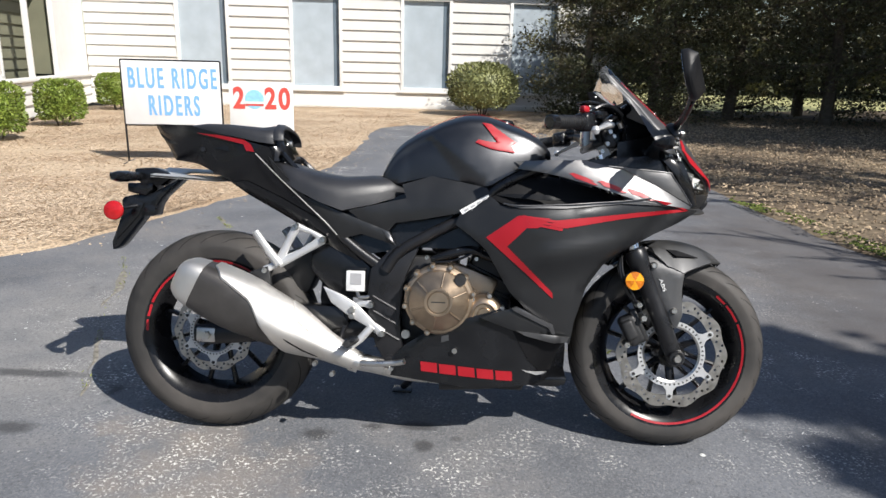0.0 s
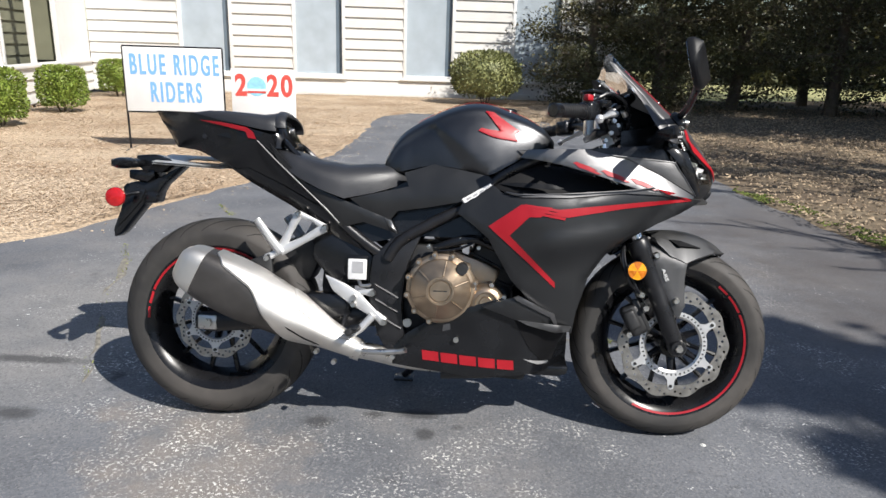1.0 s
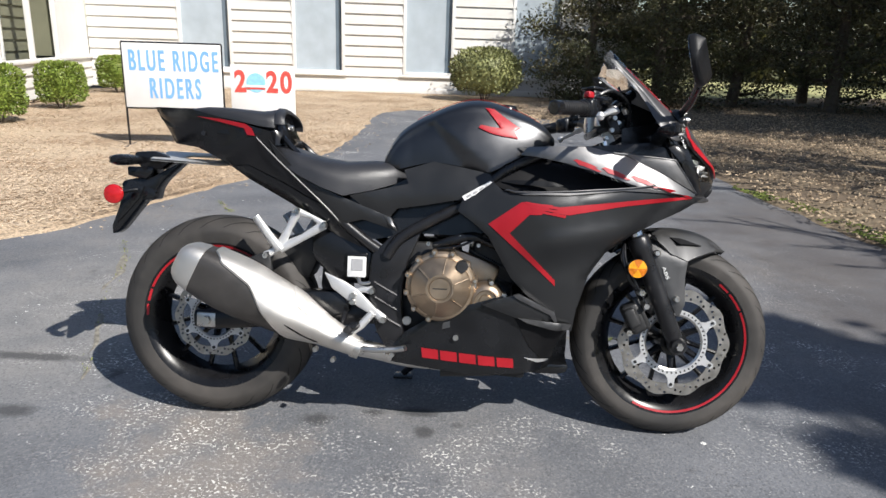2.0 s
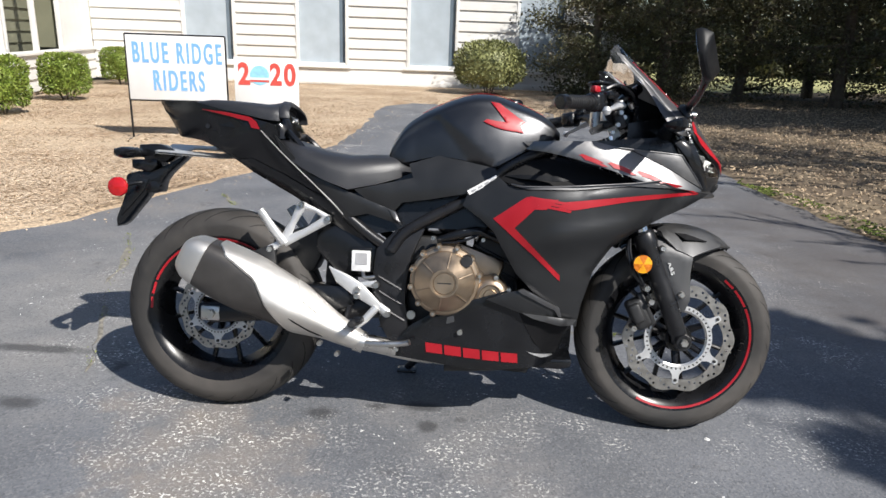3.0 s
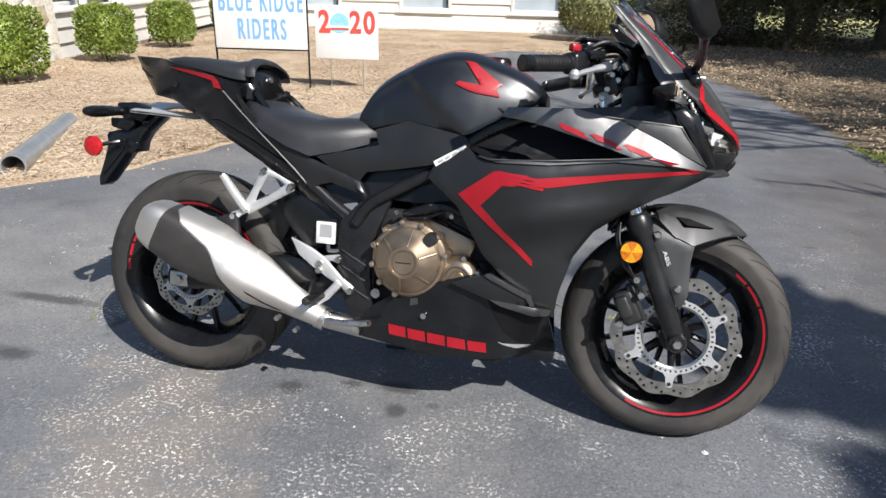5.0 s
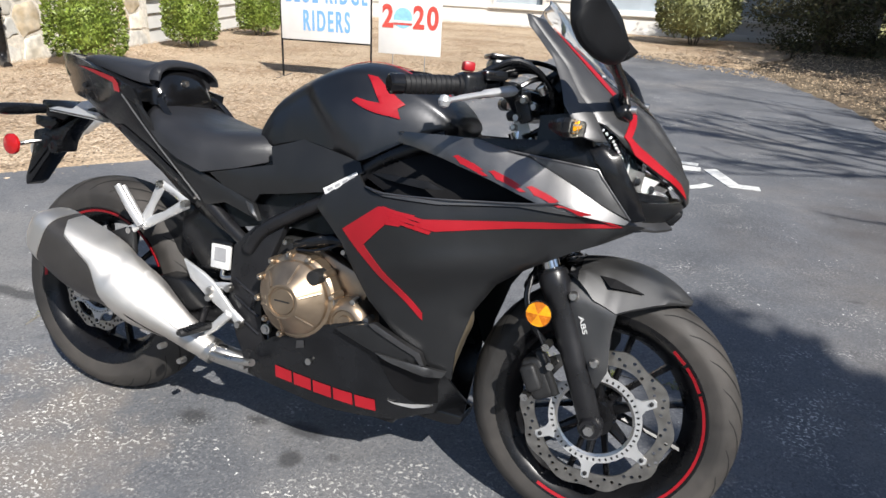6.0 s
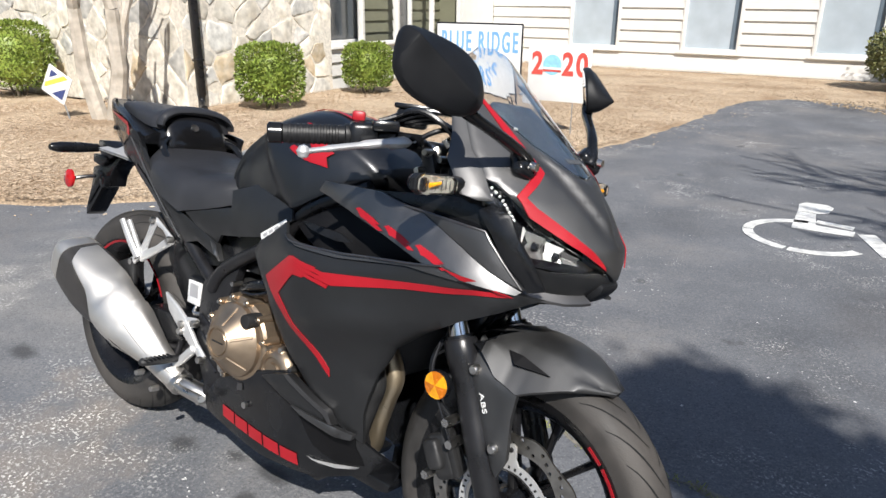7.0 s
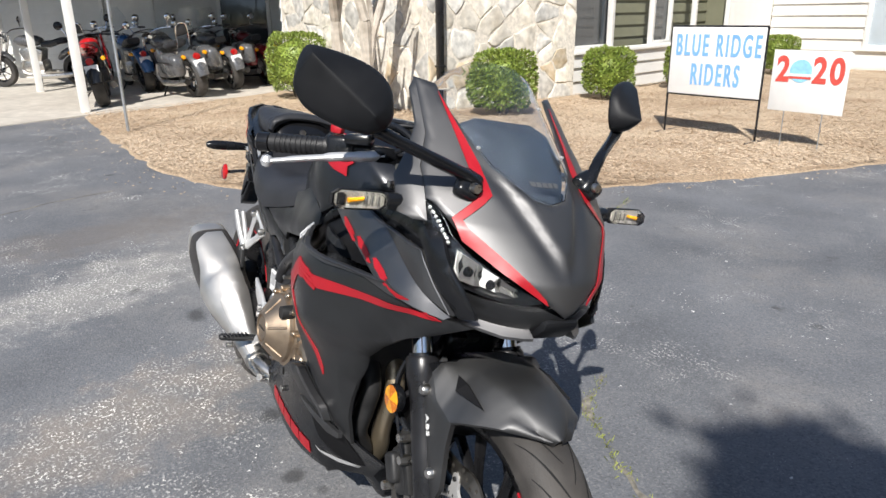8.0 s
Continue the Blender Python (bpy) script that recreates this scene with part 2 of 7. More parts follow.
def panel(outline, surf, step=0.02, thick=0.006, off=0.0, roll=0.004, inward=(0, 1, 0)):
    """A shell panel: the outline laid on surf(u, v) -> point, drawn inwards by thick, its rim rolled in a little."""
    v2, f2, loop = sheet2d(outline, step)
    d = Vector(inward)
    n = len(v2)
    top, bot = [], []
    for p in v2:
        q = Vector(surf(p.x, p.y)) - d * off
        e = edge_dist(p, loop)
        if roll and e < 0.4 * step:
            q = q + d * roll
        top.append(q)
        bot.append(q + d * thick)
    faces = [tuple(f) for f in f2] + [tuple(n + i for i in reversed(f)) for f in f2]
    count = {}
    for f in f2:
        for i in range(3):
            k = (f[i], f[(i + 1) % 3])
            if (k[1], k[0]) in count:
                del count[(k[1], k[0])]
            else:
                count[k] = 1
    faces += [(a, n + a, n + b, b) for a, b in count]
    return raw(top + bot, faces)


def field(ctrl):
    """A smooth field through control values (a, b, value)."""
    c = np.array(ctrl, float)
    p, v = c[:, :2], c[:, 2]
    n = len(p)
    k = np.hypot(*(p[:, None] - p[None]).transpose(2, 0, 1)) ** 3
    a = np.zeros((n + 3, n + 3))
    a[:n, :n] = k + np.eye(n) * 5e-4
    a[:n, n], a[:n, n + 1:], a[n, :n], a[n + 1:, :n] = 1, p, 1, p.T
    w = np.linalg.solve(a, np.r_[v, 0, 0, 0])

    def f(x, z):
        d = np.hypot(p[:, 0] - x, p[:, 1] - z) ** 3
        return float(d @ w[:n] + w[n] + w[n + 1] * x + w[n + 2] * z)
    return f


def loft(sections, cap=True):
    """Closed rings of equally many points, joined in order."""
    n = len(sections[0])
    verts = [p for s in sections for p in s]
    faces = []
    for i in range(len(sections) - 1):
        for j in range(n):
            faces.append((i * n + j, i * n + (j + 1) % n, (i + 1) * n + (j + 1) % n, (i + 1) * n + j))
    if cap:
        faces.append(tuple(range(n))[::-1])
        faces.append(tuple(range((len(sections) - 1) * n, len(sections) * n)))
    return raw(verts, faces)


def sgn_pow(v, p):
    return math.copysign(abs(v) ** p, v)


def text_mesh(body, size, xs=1.0, depth=0.001, bold=0.0, gap=1.0):
    """Built-in-font lettering, lying in the xy plane, as a bmesh centred on the origin."""
    cu = bpy.data.curves.new("lettering", "FONT")
    cu.body, cu.size, cu.extrude, cu.offset = body, size, depth, bold
    cu.space_character = gap
    cu.align_x, cu.align_y = "CENTER", "CENTER"
    ob = bpy.data.objects.new("lettering", cu)
    scene.collection.objects.link(ob)
    bpy.context.view_layer.update()
    me = bpy.data.meshes.new_from_object(ob.evaluated_get(bpy.context.evaluated_depsgraph_get()))
    bpy.data.objects.remove(ob)
    bm = bmesh.new()
    bm.from_mesh(me)
    bpy.data.meshes.remove(me)
    bm.transform(Matrix.Diagonal((xs, 1, 1, 1)))
    return bm


def scaled(bm, m):
    bm.transform(m)
    return bm

# ---- the motorcycle ----
# Local axes: x to its front, y to its left, z up; it leans on its side stand.
bike = thing("motorcycle", pose(0, 2.147, 0, -11.7, 0, 0.85),
             "matte dark grey sport motorcycle with red stripes leaning on its stand", "motorcycle")
side_base = field([(.227, .707, .250), (.10, .72, .195), (.322, .477, .203), (.526, .755, .222), (.642, .843, .215), (.667, .749, .203), (.045, .304, .184),
                (.40, .60, .225), (.36, .36, .165), (.42, .52, .19), (.50, .62, .20), (.62, .68, .19), (.20, .48, .205), (.30, .23, .14), (-.15, .25, .16),
                (.23, .22, .165), (.20, .43, .20), (.35, .86, .19), (.74, .75, .14), (.05, .68, .20), (.22, .87, .16), (.5, .86, .195)])


def side_w(x, z):
    """Half-width of the flank, with the pressed creases below the stripe and along the nose."""
    d = z - (0.585 + 0.20 * (x - 0.25))
    k = max(0.0, min(1.0, (x - .20) / .10)) * max(0.0, min(1.0, (.64 - x) / .14))
    e = z - (0.50 + 1.05 * (x - 0.42))
    return side_base(x, z) + k * (.012 * math.exp(-(d / .030) ** 2) - .010 * math.exp(-((d + .075) / .04) ** 2)) - (.012 * math.exp(-(e / .03) ** 2) if .40 < x < .68 else 0)


tail_w = field([(-.92, .95, .03), (-.85, .9, .065), (-.615, .893, .15), (-.78, .93, .11), (-.5, .8, .155), (-.4, .7, .155), (-.3, .62, .145), (-.2, .55, .13),
                (-.83, .84, .06), (-.6, .74, .10), (-.47, .67, .11), (-.34, .586, .12), (-.25, .68, .15), (-.15, .64, .15), (0, .72, .165), (-.1, .78, .14), (.12, .77, .17)])


def nose_x(y, z):
    x0 = np.interp(z, (.70, .74, .78, .83, .88, .95, 1.0, 1.1, 1.17, 1.25), (.72, .785, .812, .806, .770, .712, .655, .54, .465, .39))
    return float(x0 - np.interp(z, (.7, .76, .82, .9, 1.0, 1.17), (6.5, 5.9, 4.0, 2.5, 2.5, 2.1)) * y * y)


SIDES = (-1, 1)


def side_panel(name, outline, material, w, parent=None, off=0.0, thick=0.006, step=0.02, roll=0.004, label="", sides=SIDES, crease=None):
    """A panel on both flanks, laid on the half-width field w."""
    made = []
    for s in sides:
        def surf(x, z):
            return (x, s * (w(x, z) + (crease(x, z) if crease else 0)), z)
        made.append(part(name, panel(outline, surf, step, thick, off, roll, (0, -s, 0)), material, parent or bike, label, 50))
    return made


def nose_panel(name, outline, material, off=0.0, thick=0.006, step=0.02, roll=0.004, parent=None, label="", xf=nose_x):
    return part(name, panel(outline, lambda y, z: (xf(y, z), y, z), step, thick, off, roll, (-1, 0, 0)), material, parent or bike, label, 50)


def mirrored(half):
    """A half outline on the right from the centre line round to it again, closed across the centre."""
    return half + [(-y, z) for y, z in reversed(half) if abs(y) > 1e-6]


# flank panels
fair = side_panel("side_fairing", [(.133, .760), (.049, .709), (.036, .674), (.084, .641), (.125, .607), (.195, .490), (.299, .383), (.352, .349), (.385, .330),
                                   (.392, .400), (.420, .500), (.466, .573), (.528, .620), (.607, .668), (.672, .699), (.742, .738), (.673, .745), (.501, .748),
                                   (.343, .729), (.216, .726), (.161, .737)], FLANK, side_w, step=0.015, thick=0.008)
SH_X, SH_Z = (.208, .261, .328, .438, .539, .63, .705, .75), (.841, .835, .822, .793, .762, .750, .741, .738)
shoulder_low = [(x, z) for x, z in zip(SH_X[:-1], SH_Z)]


def shoulder_w(x, z):
    """The shoulder leans in above its lower edge, up to a fold that runs down to the nose."""
    lo = float(np.interp(x, SH_X, SH_Z))
    fold = float(np.interp(x, (.49, .60, .706), (.900 if x < .49 else .850, .800, .744)))
    return side_base(x, lo) - float(np.interp(x, (.22, .40, .55, .70), (.06, .22, .42, .52))) * (min(z, fold) - lo) - .02 * max(0, z - fold)


# same paint as the facet below, lightened where the sun catches it
side_panel("shoulder_cowl", [(.712, .748), (.66, .7725), (.60, .8045), (.55, .827), (.50, .849), (.46, .856), (.398, .869), (.318, .868), (.228, .864)] + shoulder_low, GREYL, shoulder_w,
           off=0.004, step=0.013, thick=0.008, roll=.003)
side_panel("shoulder_facet", [(.502, .851), (.54, .849), (.642, .841), (.652, .826), (.714, .751), (.66, .7745), (.60, .8065), (.55, .829)], GREY, shoulder_w, off=0.004, step=0.013, thick=0.008, roll=0.002)
# bright line of the shoulder's rim, a thin tube in the lit grey
for s in SIDES:
    part("shoulder_edge", tube([(x, s * (shoulder_w(x, z) + .003), z) for x, z in ((.46, .855), (.54, .849), (.60, .845), (.642, .841), (.652, .826), (.68, .792), (.712, .752))], .0022, 6), GREYL, bike)
side_panel("fairing_lip", [(.161, .739), (.216, .734), (.343, .741), (.520, .758), (.580, .768), (.673, .747), (.501, .750), (.343, .731), (.216, .728)],
           GREY, side_w, off=0.004, thick=0.012, step=0.015, roll=0.003)
# highlight on the lip, drawn as a thin tube in the lit grey
for s in SIDES:
    part("lip_edge", tube(spline([(x, s * (side_w(x, z) + .005), z) for x, z in ((.170, .7405), (.216, .7350), (.343, .7420), (.430, .7500), (.520, .7590), (.582, .7690))], 4), .0019, 6), GREYL, bike)
side_panel("air_duct", [(.110, .763), (.151, .808), (.206, .840), (.261, .834), (.328, .820), (.438, .792), (.539, .762), (.590, .757), (.343, .730), (.216, .722)], DEEPB,
           lambda x, z: side_w(x, z) - 0.075 + 0.05 * max(0, (.3 - x) / .2), step=0.02)
side_panel("duct_fin", [(.150, .764), (.20, .757), (.30, .752), (.335, .757), (.30, .768), (.20, .769)], SATINB, lambda x, z: side_w(x, z) - 0.034, step=0.012)
side_panel("cockpit_side", [(.20, .862), (.30, .867), (.398, .871), (.500, .882), (.593, .890), (.625, .889), (.660, .850), (.655, .838), (.54, .846), (.46, .852), (.398, .864), (.30, .862)],
           BLACKP, lambda x, z: shoulder_w(x, min(z, .85)) - 0.010 - 0.10 * max(0, z - 0.85))
side_panel("headlight_surround", [(.600, .895), (.655, .836), (.700, .765), (.715, .745), (.739, .751), (.720, .80), (.696, .838), (.678, .872), (.642, .890)], BLACKP,
           lambda x, z: side_base(x, z) - .012, step=.014)
for s, f in zip(SIDES, fair):
    def red(outline, step=0.014, material=REDP, off=0.002):
        return part("red_stripe", panel(outline, lambda x, z: (x, s * side_w(x, z), z), step, 0.002, off, 0.0, (0, -s, 0)), material, f, "", 50)
    red([(.124, .642), (.213, .707), (.300, .702), (.268, .674), (.236, .673), (.184, .619), (.321, .488), (.322, .471), (.240, .544)])
    red([(.318, .697), (.471, .716), (.560, .728), (.690, .741), (.702, .736), (.504, .707), (.345, .676), (.300, .680)])
    for i in range(3):
        a = i * 0.010
        red([(.222 + a, .709 - a), (.318 + a, .697 - a * 1.1), (.314 + a, .690 - a * 1.1), (.228 + a, .702 - a)], 0.02, REDP, 0.0026)
    # the model lettering on the shoulder, as slanted plain shapes
    def shoulder(x, z):
        return (x, s * shoulder_w(x, z), z)
    for i in range(3):
        x, z = .352 + i * .080, .829 - i * .0195
        for dx, dz, ln, th in ((.0, .0, .070, .0040), (.020, -.0125, .062, .0038)):
            part("red_mark", panel([(x + dx, z + dz), (x + dx + .010, z + dz + th), (x + dx + ln * .7, z + dz + th - ln * .18), (x + dx + ln, z + dz - ln * .26), (x + dx + ln * .8, z + dz - ln * .27), (x + dx + .014, z + dz - th)],
                                   shoulder, 0.010, 0.001, 0.0055, 0.0, (0, -s, 0)), REDP, f, "", 50)
        part("red_mark", panel([(x + .004, z), (x + .014, z + .001), (x + .032, z - .0125), (x + .020, z - .0135)], shoulder, 0.010, 0.001, 0.0055, 0.0, (0, -s, 0)), REDP, f, "", 50)
    part("red_mark", panel([(.585, .766), (.64, .757), (.70, .738), (.67, .742), (.62, .752)], lambda x, z: (x, s * side_w(x, z), z), 0.014, 0.001, 0.0055, 0.0, (0, -s, 0)),
         REDP, f, "", 50)

# belly pan, drawn in to a keel at its front
def belly_w(x, z):
    return side_w(x, z) - 0.006 - .118 * max(0.0, min(1.0, (x - .26) / .12)) * max(0.0, min(1.0, (.345 - z) / .145)) ** 1.2


belly = side_panel("belly_pan", [(-.235, .242), (-.146, .262), (-.104, .311), (-.014, .371), (.173, .434), (.248, .413), (.341, .387), (.372, .335), (.395, .195),
                                 (.385, .182), (.311, .200), (.092, .192), (-.145, .216)], BLACKP, belly_w, thick=0.008,
                   label="satin black belly pan with red lettering shapes")
part("belly_floor", prism([(-.16, .21), (.10, .185), (.25, .178), (.26, .20), (.10, .205), (-.15, .235)], -.125, .125, 0.004), BLACKP, bike)
part("belly_front", prism([(.24, .176), (.36, .174), (.392, .182), (.396, .206), (.24, .206)], -.045, .045, 0.005), BLACKP, bike)
side_panel("belly_fin", [(.118, .408), (.160, .426), (.216, .441), (.322, .392), (.336, .364), (.300, .360), (.214, .374)], FLANK, side_w, off=0.014, thick=0.016, step=0.015)
# black fin's chamfer, its sky glint given by the lighter grey
side_panel("fin_ridge", [(.205, .441), (.220, .446), (.326, .395), (.336, .366), (.326, .366), (.314, .386), (.216, .432)], GREYL, side_w, off=0.021, thick=0.016, step=0.010, roll=.002)
side_panel("belly_vent", [(.212, .372), (.262, .362), (.330, .345), (.368, .345), (.350, .300), (.338, .236), (.300, .242), (.262, .285)], DEEPB, lambda x, z: belly_w(x, z) + 0.002, off=0.001, thick=0.004, step=0.015, roll=0)
side_panel("belly_blade", [(.222, .374), (.300, .366), (.380, .356), (.372, .340), (.335, .337), (.250, .360)], GREYM, side_w, off=0.020, thick=0.010, step=0.012)
for s, b in zip(SIDES, belly):
    def onb(outline, material, off=0.0025, nm="red_mark"):
        return part(nm, panel(outline, lambda x, z: (x, s * belly_w(x, z), z), 0.012, 0.001, off, 0.0, (0, -s, 0)), material, b, "", 50)
    for i in range(5):  # brand lettering as five plain blocks
        x = -.052 + i * .0555
        z = .252 - i * .0042
        onb([(x, z - .015), (x + .049, z - .018), (x + .046, z + .011), (x - .003, z + .014)], REDP)
    onb([(.246, .252), (.290, .240), (.330, .231), (.322, .224), (.292, .227)], SILVER, .004)
    onb([(.004, .326), (.028, .334), (.026, .352), (.006, .346)], GREYL, nm="mark")
    part("bolt", lathe([(0, .006), (.006, .006), (.008, 0), (.008, -.004), (0, -.004)], (.045, s * (side_w(.045, .304) + .0), .304), "y", 12), STEEL, b)

# tank
TX = (-.195, -.185, -.15, -.10, -.05, 0, .06, .12, .18, .24, .285, .312)
T_TOP = (.815, .850, .905, .942, .968, .990, 1.006, 1.004, .985, .962, .935, .905)
T_LOW = (.805, .800, .790, .800, .810, .808, .798, .788, .820, .855, .873, .882)
T_W = (.075, .095, .120, .138, .152, .164, .172, .172, .160, .140, .115, .085)
TAB_A = spline(list(zip(TX, T_TOP, T_LOW)), 5)
TAB_X, TAB_T, TAB_B = [p.x for p in TAB_A], [p.y for p in TAB_A], [p.z for p in TAB_A]
TAB_W = [p.y for p in spline([(x, w, 0) for x, w in zip(TX, T_W)], 5)]


def tank_pt(x, v, s=1, off=0.0):
    """The tank's skin: v runs from the lower edge (0) to the top (0.5); a knee hollow with a firm edge lies behind and below a slanting line."""
    zt, zb, w = np.interp(x, TAB_X, TAB_T), np.interp(x, TAB_X, TAB_B), np.interp(x, TAB_X, TAB_W)
    c, q = math.cos(math.pi * v), math.sin(math.pi * v)
    z = zb + (zt - zb) * q ** 0.80
    d = (.94 - z) / .135 - (x + .045) / .145
    hollow = .017 * max(0.0, min(1.0, d / .22)) * max(0.0, min(1.0, (x + .19) / .08)) * max(0.0, min(1.0, (zt - z) / .05))
    shelf = .007 * math.exp(-((z - (zt - .028)) / .012) ** 2)  # rounded crease under the top
    return (x, s * (w * sgn_pow(c, 0.62) + (off + shelf - hollow if abs(c) > .05 else 0)), z + off)


rings = []
for x, zb, w in zip(TAB_X, TAB_B, TAB_W):
    half = [tank_pt(x, .5 * j / 24, -1) for j in range(25)]
    rings.append(half + [(a, -b, c) for a, b, c in reversed(half[:-1])] + [(x, w * 0.5, zb - 0.03), (x, -w * 0.5, zb - 0.03)])
tank = part("fuel_tank", loft(rings), TANKP, bike, "matte dark grey fuel tank with red accents", 60)
for s in SIDES:
    def on_tank(x, v):
        return tank_pt(x, v, s, .003)
    part("red_stripe", panel([(.103, .30), (.128, .30), (.204, .170), (.190, .145), (.200, .092), (.180, .108), (.085, .162), (.094, .178), (.150, .168)], on_tank, 0.012, 0.001, 0, 0, (0, 0, -1)), REDP, tank)
    part("red_stripe", panel([(-.10, .478), (.0, .474), (.08, .472), (.2, .474), (.27, .480), (.27, .470), (.19, .460), (.08, .457), (0, .460), (-.10, .470)], on_tank, 0.02, 0.001, 0, 0, (0, 0, -1)), REDP, tank)
part("filler_cap", lathe([(0, .008), (.028, .008), (.034, 0), (.034, -.02), (0, -.02)], (.17, 0, .99), "z", 32), BLACKP, tank)
side_panel("knee_panel", [(-.126, .786), (-.038, .815), (.123, .784), (.136, .762), (.049, .708), (-.059, .686), (-.143, .672), (-.167, .642), (-.243, .675),
                          (-.282, .705), (-.112, .746)], FLANK, lambda x, z: tail_w(x, z) + 0.012 * math.sin((z - .64) / .17 * math.pi), thick=0.008)
for s in SIDES:
    def cover(x, z):
        return (x, s * (tail_w(x, z) + .0165), z)
    ws_ = part("warning_sticker", panel([(.046, .716), (.126, .764), (.134, .752), (.054, .704)], cover, 0.02, 0.003, 0, 0, (0, -s, 0)), WHITEP, bike)
    for i in range(4):
        x, z = .058 + .018 * i, .714 + .0108 * i
        part("grey_print", panel([(x, z + .003), (x + .012, z + .0102), (x + .015, z + .0055), (x + .003, z - .002)], cover, 0.02, 0.001, .0012, 0, (0, -s, 0)), GREYINK, ws_)

# seat and tail
SX = (-.535, -.52, -.48, -.43, -.37, -.30, -.22, -.16, -.125, -.112)
S_TOP = (.842, .850, .846, .830, .816, .808, .814, .812, .800, .778)
S_LOW = (.812, .800, .784, .757, .728, .704, .722, .742, .754, .760)
S_W = (.07, .118, .156, .174, .180, .175, .153, .122, .097, .07)
rings = []
for x, zt, zb, w in zip(SX, S_TOP, S_LOW, S_W):
    rings.append([(x, -w * sgn_pow(math.cos(math.pi * j / 20), 0.5), zb + (zt - zb) * math.sin(math.pi * j / 20) ** 0.62) for j in range(21)] + [(x, w * .6, zb - .01), (x, -w * .6, zb - .01)])
part("rider_seat", loft(rings), VINYL, bike, "black vinyl rider seat", 60)
PX = (-.815, -.79, -.74, -.68, -.62, -.57, -.545, -.53, -.52)
P_TOP = (.944, .952, .957, .957, .954, .952, .957, .962, .960)
P_W = (.045, .068, .088, .106, .118, .122, .122, .120, .116)
rings = []
for i, (x, zt, w) in enumerate(zip(PX, P_TOP, P_W)):
    zb, bow = zt - (.008, .020, .028, .034, .038, .040, .040, .040, .036)[i], (0, 0, 0, .002, .006, .012, .020, .026, .028)[i]
    ring = []
    for j in range(21):
        a = math.pi * j / 20
        y = -w * sgn_pow(math.cos(a), .38)
        ring.append((x, y, zb + (zt - zb) * math.sin(a) ** .5 - bow * (y / w) ** 2))
    rings.append(ring + [(x, w * .9, zb - .004 - bow), (x, 0, zb - .004), (x, -w * .9, zb - .004 - bow)])
pad = part("pillion_seat", loft(rings), VINYL, bike, "black vinyl passenger seat pad with an arched front lip", 60)
arch = []
for x, zt, w, th in ((-.536, .955, .116, .008), (-.526, .964, .121, .010), (-.514, .963, .120, .010), (-.504, .955, .116, .006)):
    ang = [math.pi * j / 20 for j in range(21)]
    arch.append([(x + .012 * math.cos(a) ** 2, -w * sgn_pow(math.cos(a), .8), .906 + (zt - .906) * math.sin(a) ** .85) for a in ang] +
                [(x + .012 * math.cos(a) ** 2, -(w - th) * sgn_pow(math.cos(a), .8), .904 + (zt - th - .906) * math.sin(a) ** .85) for a in reversed(ang)])
part("front_lip", loft(arch), VINYL, pad, "", 60)
hump = []
for x, zt, w in ((-.56, .935, .114), (-.53, .944, .110), (-.520, .940, .107), (-.505, .915, .100), (-.485, .875, .090)):
    hump.append([(x, -w * sgn_pow(math.cos(math.pi * j / 16), .7), .845 + (zt - .845) * math.sin(math.pi * j / 16) ** .7) for j in range(17)] + [(x, w * .8, .835), (x, -w * .8, .835)])
part("seat_hump", loft(hump), GLOSSB, bike, "", 60)
part("bolt", lathe([(0, .006), (.008, .005), (.010, -.002), (.010, -.01), (0, -.01)], (-.496, -.012, .905), "x", 14), STEEL, bike)
part("seat_collar", tube(spline([(-.44, -.125, .815), (-.485, -.115, .858), (-.505, -.07, .872), (-.508, 0, .876), (-.505, .07, .872), (-.485, .115, .858), (-.44, .125, .815)], 5), .009, 8), BLACKP, bike)
tails = side_panel("tail_cowl", [(-.925, .954), (-.781, .944), (-.657, .914), (-.517, .880), (-.498, .801), (-.403, .713), (-.294, .611), (-.244, .549), (-.331, .588),
                                 (-.464, .672), (-.599, .741), (-.678, .793), (-.764, .831), (-.848, .842), (-.872, .882)], BLACKP, tail_w, thick=0.01,
                   crease=lambda x, z: 0.012 * math.exp(-((z - (.87 + .55 * (x + .56))) / .03) ** 2) if x < -.35 else 0)
for s, t in zip(SIDES, tails):
    part("red_stripe", panel([(-.755, .921), (-.677, .914), (-.596, .901), (-.574, .888), (-.562, .866), (-.588, .869), (-.599, .888), (-.677, .905)],
                             lambda x, z: (x, s * (tail_w(x, z) + .012 * math.exp(-((z - (.87 + .55 * (x + .56))) / .03) ** 2)), z), 0.02, 0.001, 0.003, 0, (0, -s, 0)), REDP, t)
    part("bolt", lathe([(0, .004), (.007, .004), (.007, -.004), (0, -.004)], (-.735, s * (tail_w(-.735, .872) + .004), .872), "y", 12), FRAMEB, t)
side_panel("seat_side_cover", [(-.522, .856), (-.475, .806), (-.412, .742), (-.300, .698), (-.244, .677), (-.159, .645), (-.141, .606), (-.243, .636), (-.311, .618),
                               (-.403, .713), (-.498, .803)], FLANK, lambda x, z: tail_w(x, z) + .004, off=.003, thick=0.012, step=.014)
side_panel("tail_fold", [(-.64, .778), (-.599, .783), (-.489, .735), (-.353, .667), (-.310, .628), (-.340, .600), (-.464, .678), (-.573, .731)], BLACKP, lambda x, z: tail_w(x, z) + .004, off=.003, thick=.010, step=.014)
